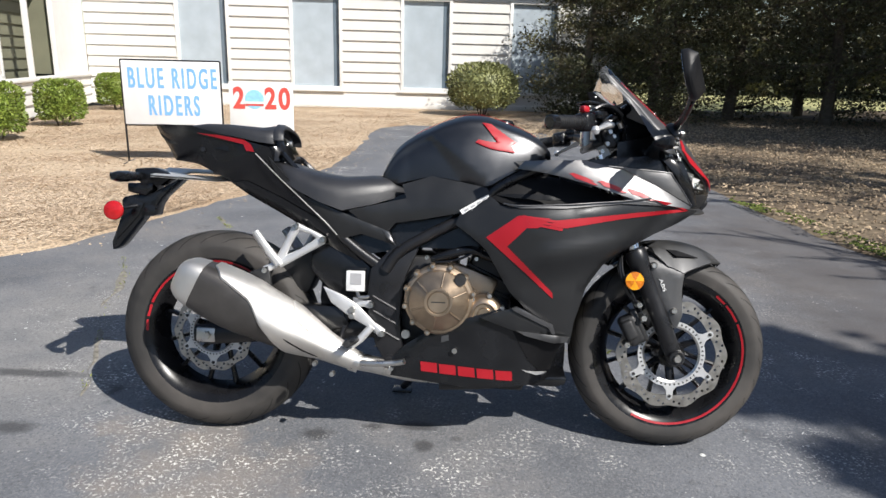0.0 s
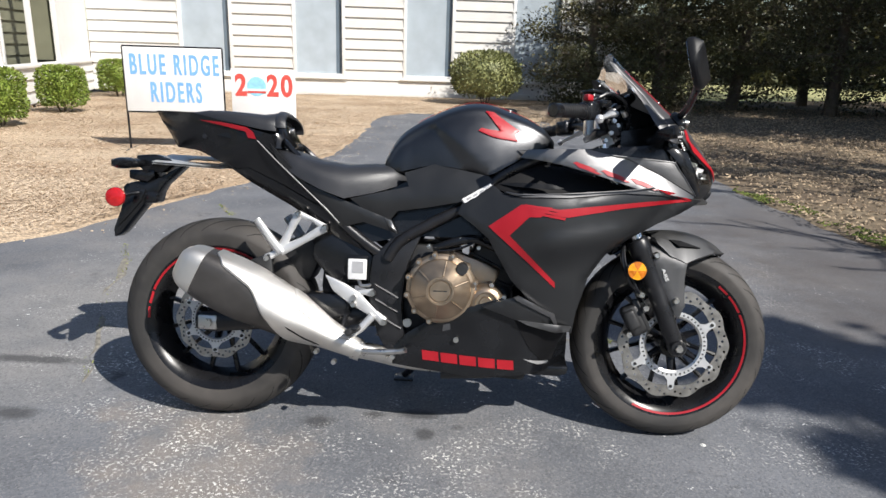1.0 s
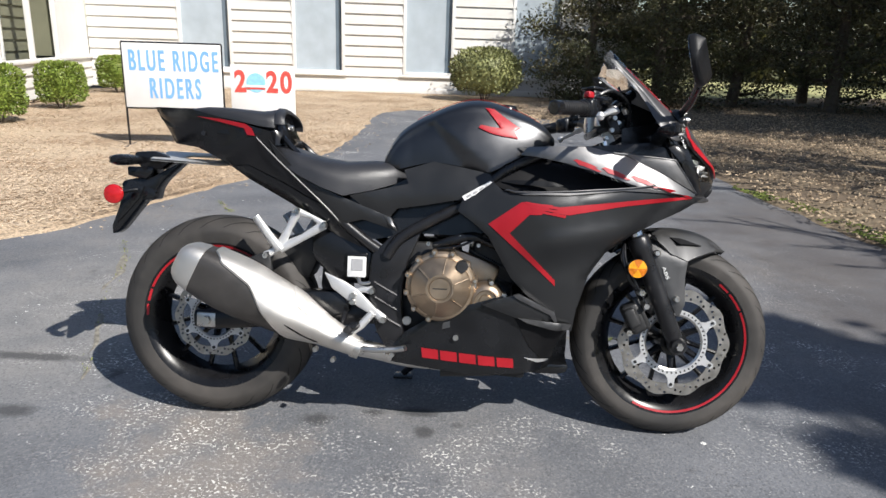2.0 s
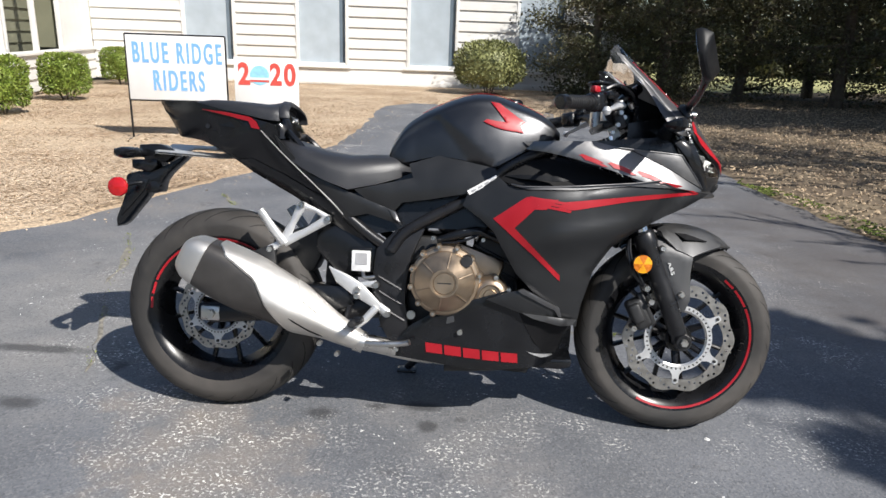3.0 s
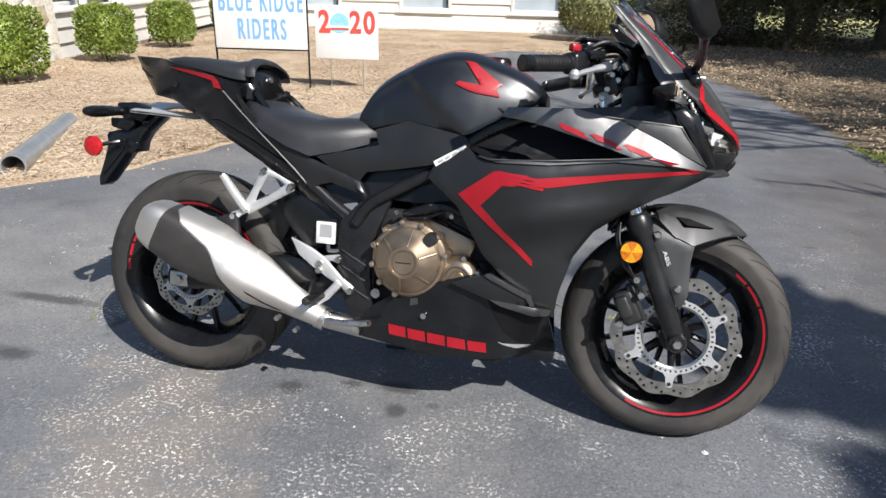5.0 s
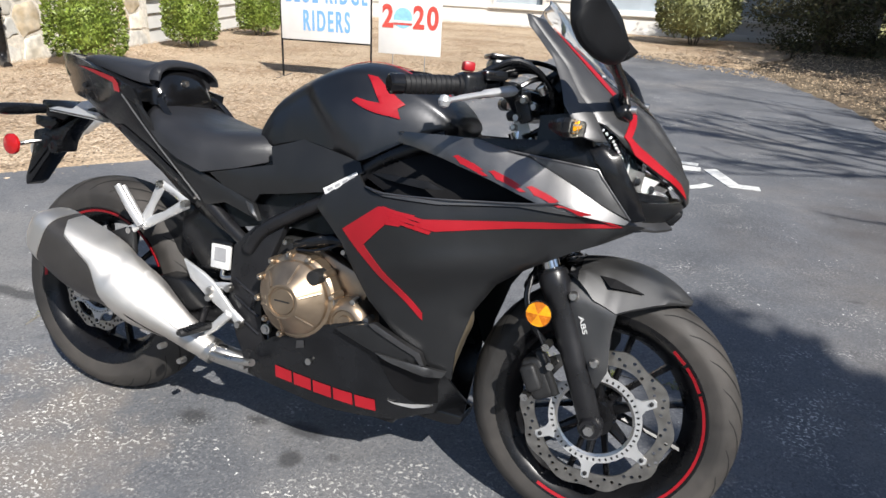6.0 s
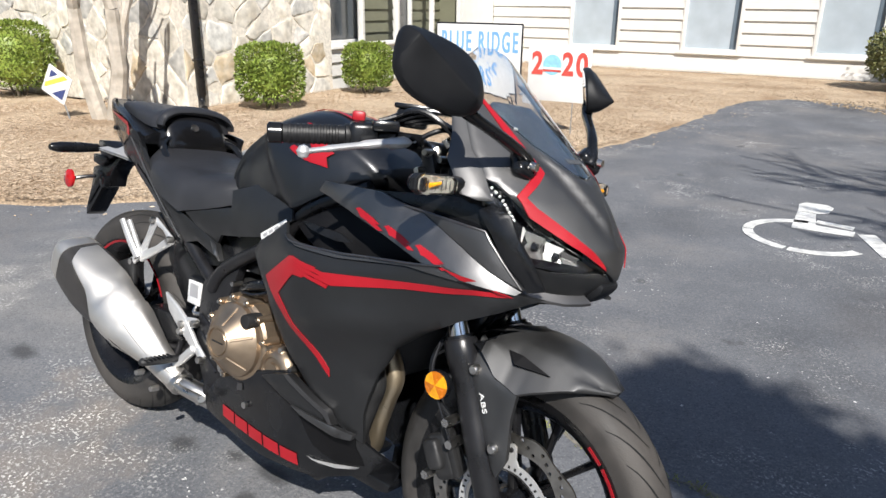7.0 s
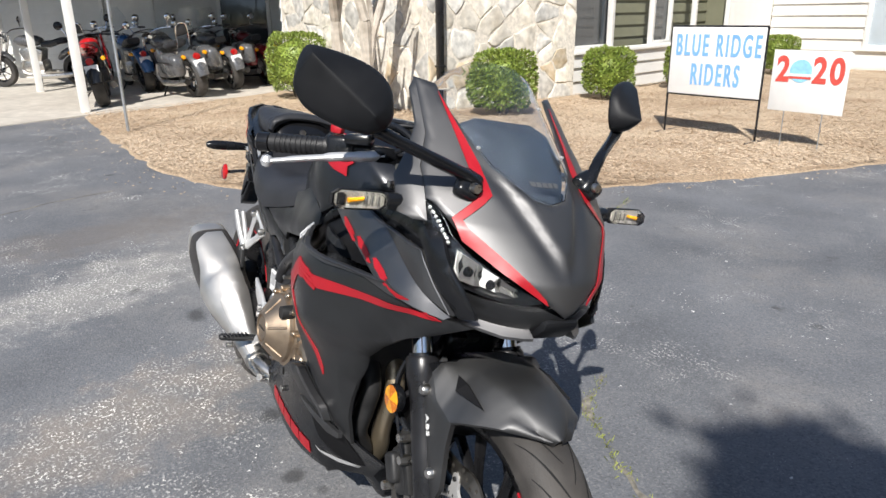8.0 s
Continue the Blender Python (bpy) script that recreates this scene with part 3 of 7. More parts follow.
# highlight along the black cover's crease, laid on as a grey tube
for s, t in zip(SIDES, tails):
    part("cover_edge", tube(spline([(x, s * (tail_w(x, z) + .010), z) for x, z in ((-.560, .862), (-.498, .802), (-.428, .739), (-.350, .668), (-.315, .630))], 4), .0022, 6), GREYM, t)
side_panel("seat_cover_accent", [(-.180, .650), (-.160, .644), (-.141, .607), (-.165, .622)], GREYL, lambda x, z: tail_w(x, z) + .012, thick=.004, step=.01)
top = []
for x, z0, z1, w in ((-.922, .946, .952, .018), (-.90, .915, .949, .035), (-.86, .890, .945, .060), (-.78, .89, .938, .098), (-.66, .87, .915, .138), (-.52, .85, .882, .150)):
    top.append([(x, -w, z0), (x, w, z0), (x, w, z1 - .012), (x, w * .8, z1), (x, -w * .8, z1), (x, -w, z1 - .012)])
part("tail_top", loft(top), BLACKP, bike, smooth=25)
part("tail_light", prism([(-.893, -.02), (-.86, -.05), (-.86, .05), (-.893, .02)], .895, .925, 0.004, "xy"), REFRED, bike)
core = []
for x, z0, z1, w in ((-.84, .85, .93, .04), (-.70, .81, .90, .08), (-.55, .74, .86, .10), (-.40, .66, .76, .115), (-.25, .57, .70, .125), (-.10, .60, .77, .125), (.08, .60, .79, .13), (.25, .66, .84, .12), (.34, .72, .86, .10)):
    core.append([(x, -w, z0), (x, w, z0), (x, w * .9, z1), (x, -w * .9, z1)])
part("subframe_cover", loft(core), BLACKP, bike, smooth=25)

# number-plate bracket, rack plate and rear lights
plate_holes = [[(-.815 + .02 * math.cos(t) if math.cos(t) < 0 else -.735 + .02 * math.cos(t), .030 * math.sin(t)) for t in np.linspace(0.2, 2 * math.pi + 0.2, 18)[:-1]]]
v, f, _ = sheet2d([(-.92, -.070), (-.70, -.080), (-.67, -.06), (-.67, .06), (-.70, .080), (-.92, .070)], 0.03, plate_holes)
rack = raw([(p.x, p.y, .806 - .03 * (p.x + .87) + .22 * p.y) for p in v] + [(p.x, p.y, .800 - .03 * (p.x + .87) + .22 * p.y) for p in v], [tuple(q) for q in f] + [tuple(len(v) + i for i in reversed(q)) for q in f])
part("rack_plate", rack, SILVER, bike, "bare metal plate with a slot under the tail", 30)
blade = [(-1.030, .712), (-1.020, .722), (-.989, .730), (-.932, .736), (-.831, .791), (-.898, .727), (-.915, .700), (-.922, .668), (-.960, .662), (-1.036, .566), (-1.058, .551), (-1.060, .578),
         (-1.038, .639), (-1.026, .686)]
pb_ = part("plate_bracket", prism(blade, -.030, .030, .004), BLACKP, bike, "black plastic number plate bracket", 30)
part("bracket_block", prism([(-1.005, .766), (-.922, .768), (-.925, .748), (-.946, .728), (-.979, .733), (-1.004, .739)], -.044, .044, .005), BLACKP, pb_)
part("bracket_head", prism([(-.983, .812), (-.923, .817), (-.866, .797), (-.873, .782), (-.900, .760), (-.960, .762), (-.984, .786)], -.040, .040, .005), BLACKP, pb_)
for s in SIDES:
    part("bracket_rib", prism([(-.985, .715), (-.955, .705), (-.970, .668), (-1.020, .610), (-1.044, .585), (-1.022, .650)], s * .031, s * .036, .002), BLACKP, pb_)
    sig = part("rear_turn_signal", tube(spline([(-.965, s * .05, .787), (-.968, s * .10, .785), (-.97, s * .16, .782), (-.97, s * .195, .781)], 4), [.016, .016, .017, .018, .019, .020, .020, .020, .020, .019, .017, .015, .010], 12, 0.85), BLACKP, bike)
    part("lens", box((.010, .08, .022), (-.986, s * .14, .782), .004), SMOKED, sig)
refl = part("rear_reflector", lathe([(0, .008), (.022, .007), (.029, .003), (.030, -.004), (0, -.004)], (0, 0, 0), "y", 28), REFRED, bike)
refl.data.transform(Matrix.Translation((-1.013, -.112, .68)) @ Matrix.Rotation(radians(180), 4, "Z"))
part("reflector_stay", tube([(-1.01, -.105, .68), (-.99, -.07, .69), (-.97, -.05, .695)], .006, 8), BLACKP, bike)
part("plate_lamp", lathe([(0, .0), (.018, .004), (.02, .02), (.012, .03), (0, .03)], (-.932, -.05, .682), "y", 16), BLACKP, bike)

# wheels


def wheel(name, cx, cz, r, half, rim_r, label, disc_r, disc_y, grooves, arcs):
    bead = rim_r + .013
    prof = []
    for j in range(25):
        a = -math.pi / 2 + math.pi * j / 24
        # round crown and bulging sidewalls
        prof.append((r - (r - bead) * (1 - math.cos(a) ** 0.75), half * sgn_pow(math.sin(a), 0.9) * (1.0 if abs(math.sin(a)) < .97 else .93)))
    prof += [(rim_r + .002, half * .84), (rim_r + .002, -half * .84)]
    rim = lathe([(rim_r - .022, -half * .55), (rim_r - .004, -half * .86), (rim_r + .014, -half * .93), (rim_r + .015, -half * .86), (rim_r - .012, -half * .6), (rim_r - .030, 0),
                 (rim_r - .012, half * .6), (rim_r + .015, half * .86), (rim_r + .014, half * .93), (rim_r - .004, half * .86), (rim_r - .022, half * .55), (rim_r - .042, 0)], (cx, 0, cz), "y", 72, True)
    hub = lathe([(.018, -.085), (.040, -.085), (.045, -.05), (.036, -.03), (.036, .03), (.045, .05), (.040, .085), (.018, .085)], (cx, 0, cz), "y", 32, True)
    w = part(name, join(rim, hub), RIMB, bike, label, 45)
    part("tyre", lathe(prof, (cx, 0, cz), "y", 96, True), RUBBER, w, "", 60)
    for i in range(6):  # paired spokes
        for d in (-1, 1):
            a0 = 2 * math.pi * i / 6 + d * .10
            a1 = 2 * math.pi * i / 6 + d * .27
            p0 = (cx + .038 * math.cos(a0), d * .012, cz + .038 * math.sin(a0))
            p1 = (cx + (rim_r - .03) * math.cos(a1), d * .006, cz + (rim_r - .03) * math.sin(a1))
            part("spoke", tube([p0, Vector(p0).lerp(Vector(p1), .5), p1], [.010, .0068, .0085], 8, 1.7, (0, 1, 0)), RIMB, w)
    for s in SIDES:
        for a0, a1 in arcs:  # tape on parts of the rim's edge
            n = max(2, int((a1 - a0) / 4))
            ring = [[(cx + rr * math.cos(a), y, cz + rr * math.sin(a)) for rr, y in ((rim_r - .001, s * (half * .86 + .003)), (rim_r + .0050, s * (half * .91 + .002)), (rim_r + .0050, s * (half * .90 - .001)), (rim_r - .001, s * (half * .86 - .001)))]
                    for a in np.radians(np.linspace(a0, a1, n))]
            part("red_rim_tape", loft(ring), REDP, w)
    # grooves cut aslant over the crown
    gv, gf = [], []
    for i in range(grooves):
        for s in SIDES:
            a0 = 2 * math.pi * (i + (0.5 if s > 0 else 0)) / grooves
            ring = []
            for k in range(9):
                t = k / 8
                y = s * half * (.06 + .84 * t)
                q = abs(y / half)
                aa = math.asin(min(1, q ** (1 / .9)))
                rr = r - (r - bead) * (1 - math.cos(aa) ** 0.75) + .0008
                for e in (-1, 1):
                    ang = a0 + .46 * t ** 1.25 + e * .020 * (1 - .75 * abs(2 * t - 1))
                    ring.append((cx + rr * math.cos(ang), y, cz + rr * math.sin(ang)))
            b = len(gv)
            gv += ring
            gf += [(b + 2 * k, b + 2 * k + 1, b + 2 * k + 3, b + 2 * k + 2) for k in range(8)]
    part("tread_groove", raw(gv, gf), GROOVE, w)
    # wave-edged disc with drilled holes
    outer = [(disc_r * (1 + .028 * math.cos(10 * a)) * math.cos(a), disc_r * (1 + .028 * math.cos(10 * a)) * math.sin(a)) for a in np.linspace(0, 2 * math.pi, 161)[:-1]]
    inner_r = disc_r * .80
    holes = [[(inner_r * (1 + .03 * math.cos(6 * a)) * math.cos(a), inner_r * (1 + .03 * math.cos(6 * a)) * math.sin(a)) for a in np.linspace(0, 2 * math.pi, 73)[:-1]]]
    for i in range(60):
        a = 2 * math.pi * i / 60
        rr = disc_r * (.86, .905, .95)[i % 3]
        holes.append([(rr * math.cos(a) + .0042 * math.cos(b), rr * math.sin(a) + .0042 * math.sin(b)) for b in np.linspace(0, 2 * math.pi, 9)[:-1]])
    v, f, _ = sheet2d(outer, 0.02, holes)
    n = len(v)
    dv = [(cx + p.x, disc_y - .0025, cz + p.y) for p in v] + [(cx + p.x, disc_y + .0025, cz + p.y) for p in v]
    df = [tuple(q) for q in f] + [tuple(n + i for i in reversed(q)) for q in f]
    cnt = {}
    for q in f:
        for i in range(3):
            k = (q[i], q[(i + 1) % 3])
            if (k[1], k[0]) in cnt:
                del cnt[(k[1], k[0])]
            else:
                cnt[k] = 1
    df += [(a, n + a, n + b, b) for a, b in cnt]
    part("brake_disc", raw(dv, df), DISC, w, "drilled wavy steel brake disc", 25)
    k = disc_r * .62
    part("disc_carrier", lathe([(k * .86, disc_y - .004), (k, disc_y - .004), (k, disc_y + .003), (k * .86, disc_y + .003)], (cx, 0, cz), "y", 64, True), SILVER, w)
    for i in range(6):
        a = 2 * math.pi * i / 6 + radians(30)
        u, t = Vector((math.cos(a), 0, math.sin(a))), Vector((-math.sin(a), 0, math.cos(a)))
        c = Vector((cx, disc_y - .002, cz))
        arm = [c + u * (k * .96) + t * q for q in (-.021, .021)] + [c + u * (k + .010) + t * .011, c + u * (disc_r * .84) + t * .0085, c + u * (disc_r * .86), c + u * (disc_r * .84) - t * .0085, c + u * (k + .010) - t * .011]
        part("carrier_arm", raw([p + Vector((0, h, 0)) for h in (-.0032, .0032) for p in arm], [tuple(range(7)), tuple(range(13, 6, -1))] + [(i_, (i_ + 1) % 7, 7 + (i_ + 1) % 7, 7 + i_) for i_ in range(7)]), SILVER, w, smooth=0)
        part("rivet", lathe([(0, -.004), (.0045, -.003), (.0055, .004), (0, .004)], c + u * disc_r * .79 + Vector((0, -.004, 0)), "y", 10), ENGINE, w)
        part("hub_arm", tube([c + u * k * .9 + Vector((0, .01, 0)), c + u * .035 + Vector((0, .03, 0))], [.008, .012], 8), RIMB, w)
    part("sensor_ring", lathe([(k * .80, disc_y - .001), (k * .855, disc_y - .0035), (k * .855, disc_y + .001), (k * .80, disc_y + .001)], (cx, 0, cz), "y", 64, True), STEEL, w)
    pv, pf = [], []
    for i in range(44):  # slots of the ring
        a = 2 * math.pi * i / 44
        u, t = Vector((math.cos(a), 0, math.sin(a))), Vector((-math.sin(a), 0, math.cos(a)))
        c = Vector((cx, disc_y - .0046, cz))
        b = len(pv)
        pv += [c + u * k * .895 - t * .0022, c + u * k * .895 + t * .0022, c + u * k * .955 + t * .0022, c + u * k * .955 - t * .0022]
        pf.append((b, b + 1, b + 2, b + 3))
    part("ring_slots", raw(pv, pf), ENGINE, w)
    return w


wheel("front_wheel", .703, .301, .301, .060, .222, "black cast front wheel with red tape on part of the rim", .163, -.080, 26, ((44, 53), (27, 42), (-118, 25)))
wheel("rear_wheel", -.705, .313, .313, .080, .216, "black cast rear wheel with red tape on part of the rim", .122, -.085, 24, ((26, 158), (160, 170), (173, 182)))

# fork, fender, caliper
for s in SIDES:
    y = s * .100 - .012
    top, axle = Vector((.568, y, .615)), Vector((.701, y - .006 * (1 if s < 0 else -1), .301))
    d = (axle - top).normalized()
    fk = part("fork_leg", tube([top, top.lerp(axle, .02), top.lerp(axle, .10), top.lerp(axle, .17), top.lerp(axle, .24), top.lerp(axle, .5), top.lerp(axle, .93), axle + d * .02], [.030, .033, .033, .030, .027, .027, .025, .022], 18), FRAMEB, bike)
    part("fork_tube", tube([top - d * .30, top + d * .01], .0205, 18), CHROME, fk)
    part("dust_seal", tube([top - d * .006, top + d * .004], .028, 18), BLACKP, fk)
    part("axle_clamp", lathe([(0, -.020), (.020, -.020), (.026, -.012), (.026, .02), (0, .02)], axle + Vector((0, s * .010, 0)), "y", 20), FRAMEB, fk)
    part("axle_nut", lathe([(0, -.006), (.011, -.006), (.0125, 0), (.0125, .01), (0, .01)], axle + Vector((0, s * .034, 0)), "y", 6), STEEL, fk, smooth=0)
def fender_section(deg):
    """Half section of the fender at an angle about the axle: (y, radius) from the crown down to the lower edge."""
    top = float(np.interp(deg, (61, 68, 78, 90, 104, 126), (.321, .330, .338, .343, .346, .343)))
    w2 = float(np.interp(deg, (61, 66, 74, 84, 100, 126), (.010, .036, .056, .066, .072, .066)))
    r3 = float(np.interp(deg, (61, 69.7, 79.7, 93.5, 101.7, 126), (.3195, .308, .291, .292, .332, .330)))
    y3 = float(np.interp(deg, (61, 69.7, 79.7, 93.5, 101.7, 126), (.018, .074, .100, .107, .106, .094)))
    r4 = float(np.interp(deg, (61, 71, 78, 87.7, 98, 105.9, 126), (.3185, .297, .277, .252, .274, .330, .326)))
    y4 = float(np.interp(deg, (61, 71, 78, 87.7, 98, 105.9, 126), (.022, .088, .114, .128, .130, .121, .105)))
    return [(0, top), (w2 * .35, top - .001), (w2 * .68, top - .0045), (w2 * .88, top - .009), (w2, top - .014), (w2 * .5 + y3 * .5, (top - .014 + r3) / 2 + .0015), (y3, r3), (y4, r4)]


def fender_shell(d0, d1, n):
    rings = []
    for deg in np.linspace(d0, d1, n):
        a = radians(deg)
        half = fender_section(deg)
        full = [(-y, r) for y, r in reversed(half[1:])] + half
        rings.append([(.703 + r * math.cos(a), y, .301 + r * math.sin(a)) for y, r in full] + [(.703 + (r - .005) * math.cos(a), y * .97, .301 + (r - .005) * math.sin(a)) for y, r in reversed(full)])
    return loft(rings)


fend = part("front_fender", fender_shell(104, 61, 40), FENDP, bike, "matte grey front fender with side stays", 60)
part("fender_tail", fender_shell(126, 104.2, 10), BLACKP, fend, "", 30)
for s in SIDES:
    def stay_y(x, z):
        return (x, s * (.129 - .03 * max(0, (z - .57) / .05)), z)
    part("fender_stay", panel([(.604, .628), (.610, .572), (.688, .398), (.700, .385), (.716, .425), (.711, .505), (.716, .552), (.690, .560), (.665, .573), (.638, .596), (.613, .622)],
                                   stay_y, .013, .010, 0, .003, (0, -s, 0)), FENDP, fend, "", 30)
    va, vb, vc, vd = [Vector(p) for p in ((.668, s * .0895, .6165), (.700, s * .0905, .6145), (.760, s * .0945, .5955), (.693, s * .1085, .5990))]
    lift = Vector((0, s * .004, .003))
    part("fender_vent", raw([p + lift * k for k in (0, 1) for p in (va, vb, vc, vd)], [(0, 1, 2, 3), (7, 6, 5, 4), (0, 4, 5, 1), (1, 5, 6, 2), (2, 6, 7, 3), (3, 7, 4, 0)]), DEEPB, fend, smooth=0)
    for x, z in ((.624, .573), (.688, .440)):
        part("bolt", lathe([(0, -.005), (.007, -.005), (.010, -.001), (.010, .012), (0, .012)], (x, s * .131 - .004, z), "y", 14), STEEL, fend)
    lt = text_mesh("ABS", .014, 1.7, .0006, .0)
    ex, ez = (Vector((.38, 0, -.92)), Vector((.92, 0, .38))) if s < 0 else (Vector((-.38, 0, .92)), Vector((.92, 0, .38)))
    lt.transform(Matrix.Translation((.652, s * .1315 , .516)) @ Matrix((ex, ez, ex.cross(ez))).transposed().to_4x4())
    part("lettering", lt, WHITEP, fend, smooth=0)
cal = part("brake_caliper", join(box((.055, .05, .095), pose(.574, -.105, .375, 0, -28, 0), .014, 3), box((.036, .026, .060), pose(.562, -.132, .378, 0, -28, 0), .009, 3), box((.020, .02, .105), pose(.592, -.118, .392, 0, -28, 0), .006, 2)), ENGINE, bike, "dark two-piston front brake caliper", 35)
for x, z in ((.585, .455), (.600, .416), (.555, .335)):
    part("bolt", lathe([(0, -.012), (.009, -.012), (.010, .0), (.010, .03), (0, .03)], (x, -.135, z), "y", 6), STEEL, cal, smooth=0)
part("brake_hose", tube(spline([(.575, -.12, .46), (.545, -.135, .50), (.525, -.13, .56), (.535, -.10, .63), (.52, -.07, .72)], 6), .006, 8), BLACKP, bike)
part("sensor_wire", tube(spline([(.60, -.14, .42), (.578, -.143, .46), (.535, -.14, .54), (.530, -.12, .60)], 6), .003, 8), FRAMEB, bike)
fr = part("amber_reflector", lathe([(0, .004), (.026, .004), (.028, 0), (.028, -.012), (0, -.012)], (.563, -.150, .528), "y", 32), BLACKP, bike)
for i in range(6):
    a0, a1 = 2 * math.pi * i / 6, 2 * math.pi * (i + 1) / 6
    pts = [(.563, -.1665, .528)] + [(.563 + .0265 * math.cos(a), -.163, .528 + .0265 * math.sin(a)) for a in np.linspace(a0, a1, 6)]
    part("facet", raw(pts, [tuple(range(7))]), (AMBER, AMBER2)[i % 2], fr, smooth=0)
part("reflector_stay", tube([(.563, -.142, .528), (.575, -.12, .55), (.595, -.105, .555)], .006, 8), FRAMEB, bike)
part("triple_clamp", join(box((.07, .26, .035), pose(.535, -.012, .735, 0, -22, 0), .01), box((.06, .24, .022), pose(.455, -.012, .93, 0, -22, 0), .008)), FRAMEB, bike)
part("front_mud_guard", prism([(.50, .56), (.545, .58), (.60, .66), (.57, .67), (.53, .62)], -.07, .05, .006), BLACKP, bike)

# engine
part("crankcase", join(box((.34, .23, .20), (.04, 0, .37), .03), box((.16, .22, .28), pose(.17, 0, .56, 0, 25, 0), .02), box((.20, .24, .12), (-.05, 0, .52), .03)), ENGINE, bike)
for i in range(6):
    part("cooling_fin", box((.17, .236, .008), pose(.13 + .02 * i, 0, .49 + .032 * i, 0, 25, 0), .003), ENGINE, bike)
cl = part("clutch_cover", lathe([(0, -.236), (.034, -.236), (.035, -.240), (.040, -.240), (.043, -.236), (.082, -.203), (.087, -.196), (.089, -.186), (.096, -.184), (.102, -.178), (.103, -.168), (.103, -.11), (0, -.11)],
                                (-.005, 0, .452), "y", 56), BRONZE, bike, "bronze-painted round clutch cover with a conical face", 24)
part("cover_disc", lathe([(0, -.2385), (.029, -.2385), (.031, -.236), (.031, -.23), (0, -.23)], (-.005, 0, .452), "y", 40), BRONZE, cl)
part("cover_mark", box((.04, .002, .003), pose(-.005, -.239, .453, 0, 0, 0)), ENGINE, cl)
for i in range(6):
    a = radians(20 + 60 * i)
    u = Vector((math.cos(a), 0, math.sin(a)))
    c = Vector((-.005, 0, .452))
    part("cover_rib", tube([c + u * .043 + Vector((0, -.2355, 0)), c + u * .083 + Vector((0, -.2025, 0))], [.0034, .0030], 8), BRONZE, cl)
for i in range(9):
    a = radians(12 + 30 * i)
    u = Vector((math.cos(a), 0, math.sin(a)))
    c = Vector((-.005, -.180, .452)) + u * .101
    part("cover_boss", lathe([(0, -.012), (.008, -.012), (.0105, .03), (0, .03)], c, "y", 12), BRONZE, cl)
    part("bolt", lathe([(0, -.018), (.0042, -.018), (.0048, -.010), (0, -.010)], c, "y", 6), STEEL, cl, smooth=0)
part("oil_cap", lathe([(0, -.02), (.016, -.02), (.018, 0), (.018, .02), (0, .02)], (.055, -.195, .515), "y", 18), ENGINE, cl)
g2 = part("generator_cover", lathe([(0, -.186), (.018, -.186), (.020, -.181), (.030, -.181), (.033, -.186), (.042, -.184), (.052, -.173), (.056, -.161), (.056, -.10), (0, -.10)], (.128, 0, .415), "y", 40), BRONZE, bike, "small round bronze engine cover")
for a in (20, 75, 130, 330):
    c = Vector((.128 + .055 * math.cos(radians(a)), -.169, .415 + .055 * math.sin(radians(a))))
    part("bolt", lathe([(0, -.012), (.007, -.012), (.009, .004), (.009, .02), (0, .02)], c, "y", 6), STEEL, g2, smooth=0)
part("side_case", join(box((.12, .05, .13), (.06, -.13, .40), .02), box((.20, .04, .10), pose(.06, -.12, .50, 0, 20, 0), .015)), BRONZE, bike)
part("water_hose", tube(spline([(-.03, -.15, .565), (.02, -.165, .585), (.08, -.165, .60), (.13, -.15, .585), (.19, -.14, .56)], 5), .014, 10), BLACKP, bike)
part("throttle_bodies", box((.14, .2, .09), (.03, 0, .63), .02), FRAMEB, bike)
for (a, b, c), r in (((-.045, -.175, .575), .006), ((.045, -.17, .60), .004), ((.10, -.16, .575), .006)):
    part("bolt", lathe([(0, -.008), (r, -.008), (r, .02), (0, .02)], (a, b, c), "y", 8), STEEL, bike)
part("cable", tube(spline([(-.02, -.17, .56), (.04, -.175, .57), (.10, -.17, .60), (.14, -.15, .64)], 5), .004, 6), BLACKP, bike)
rad = part("radiator", box((.03, .30, .26), pose(.36, 0, .56, 0, 14, 0), .006), ENGINE, bike)
part("radiator_fan", lathe([(0, -.02), (.09, -.02), (.10, 0), (.10, .02), (0, .02)], (.325, 0, .55), "x", 28), BLACKP, rad)
for y, low, metal in ((-.105, -.075, ENGINE), (-.045, -.035, HEADER)):
    part("header_pipe", tube(spline([(.24, y + .02, .53), (.32, y, .53), (.368, y, .46), (.356, y, .40), (.338, y, .33), (.322, low, .27), (.27, low, .215), (.15, low, .19), (.0, low, .18)], 6), .0225, 16), metal, bike)

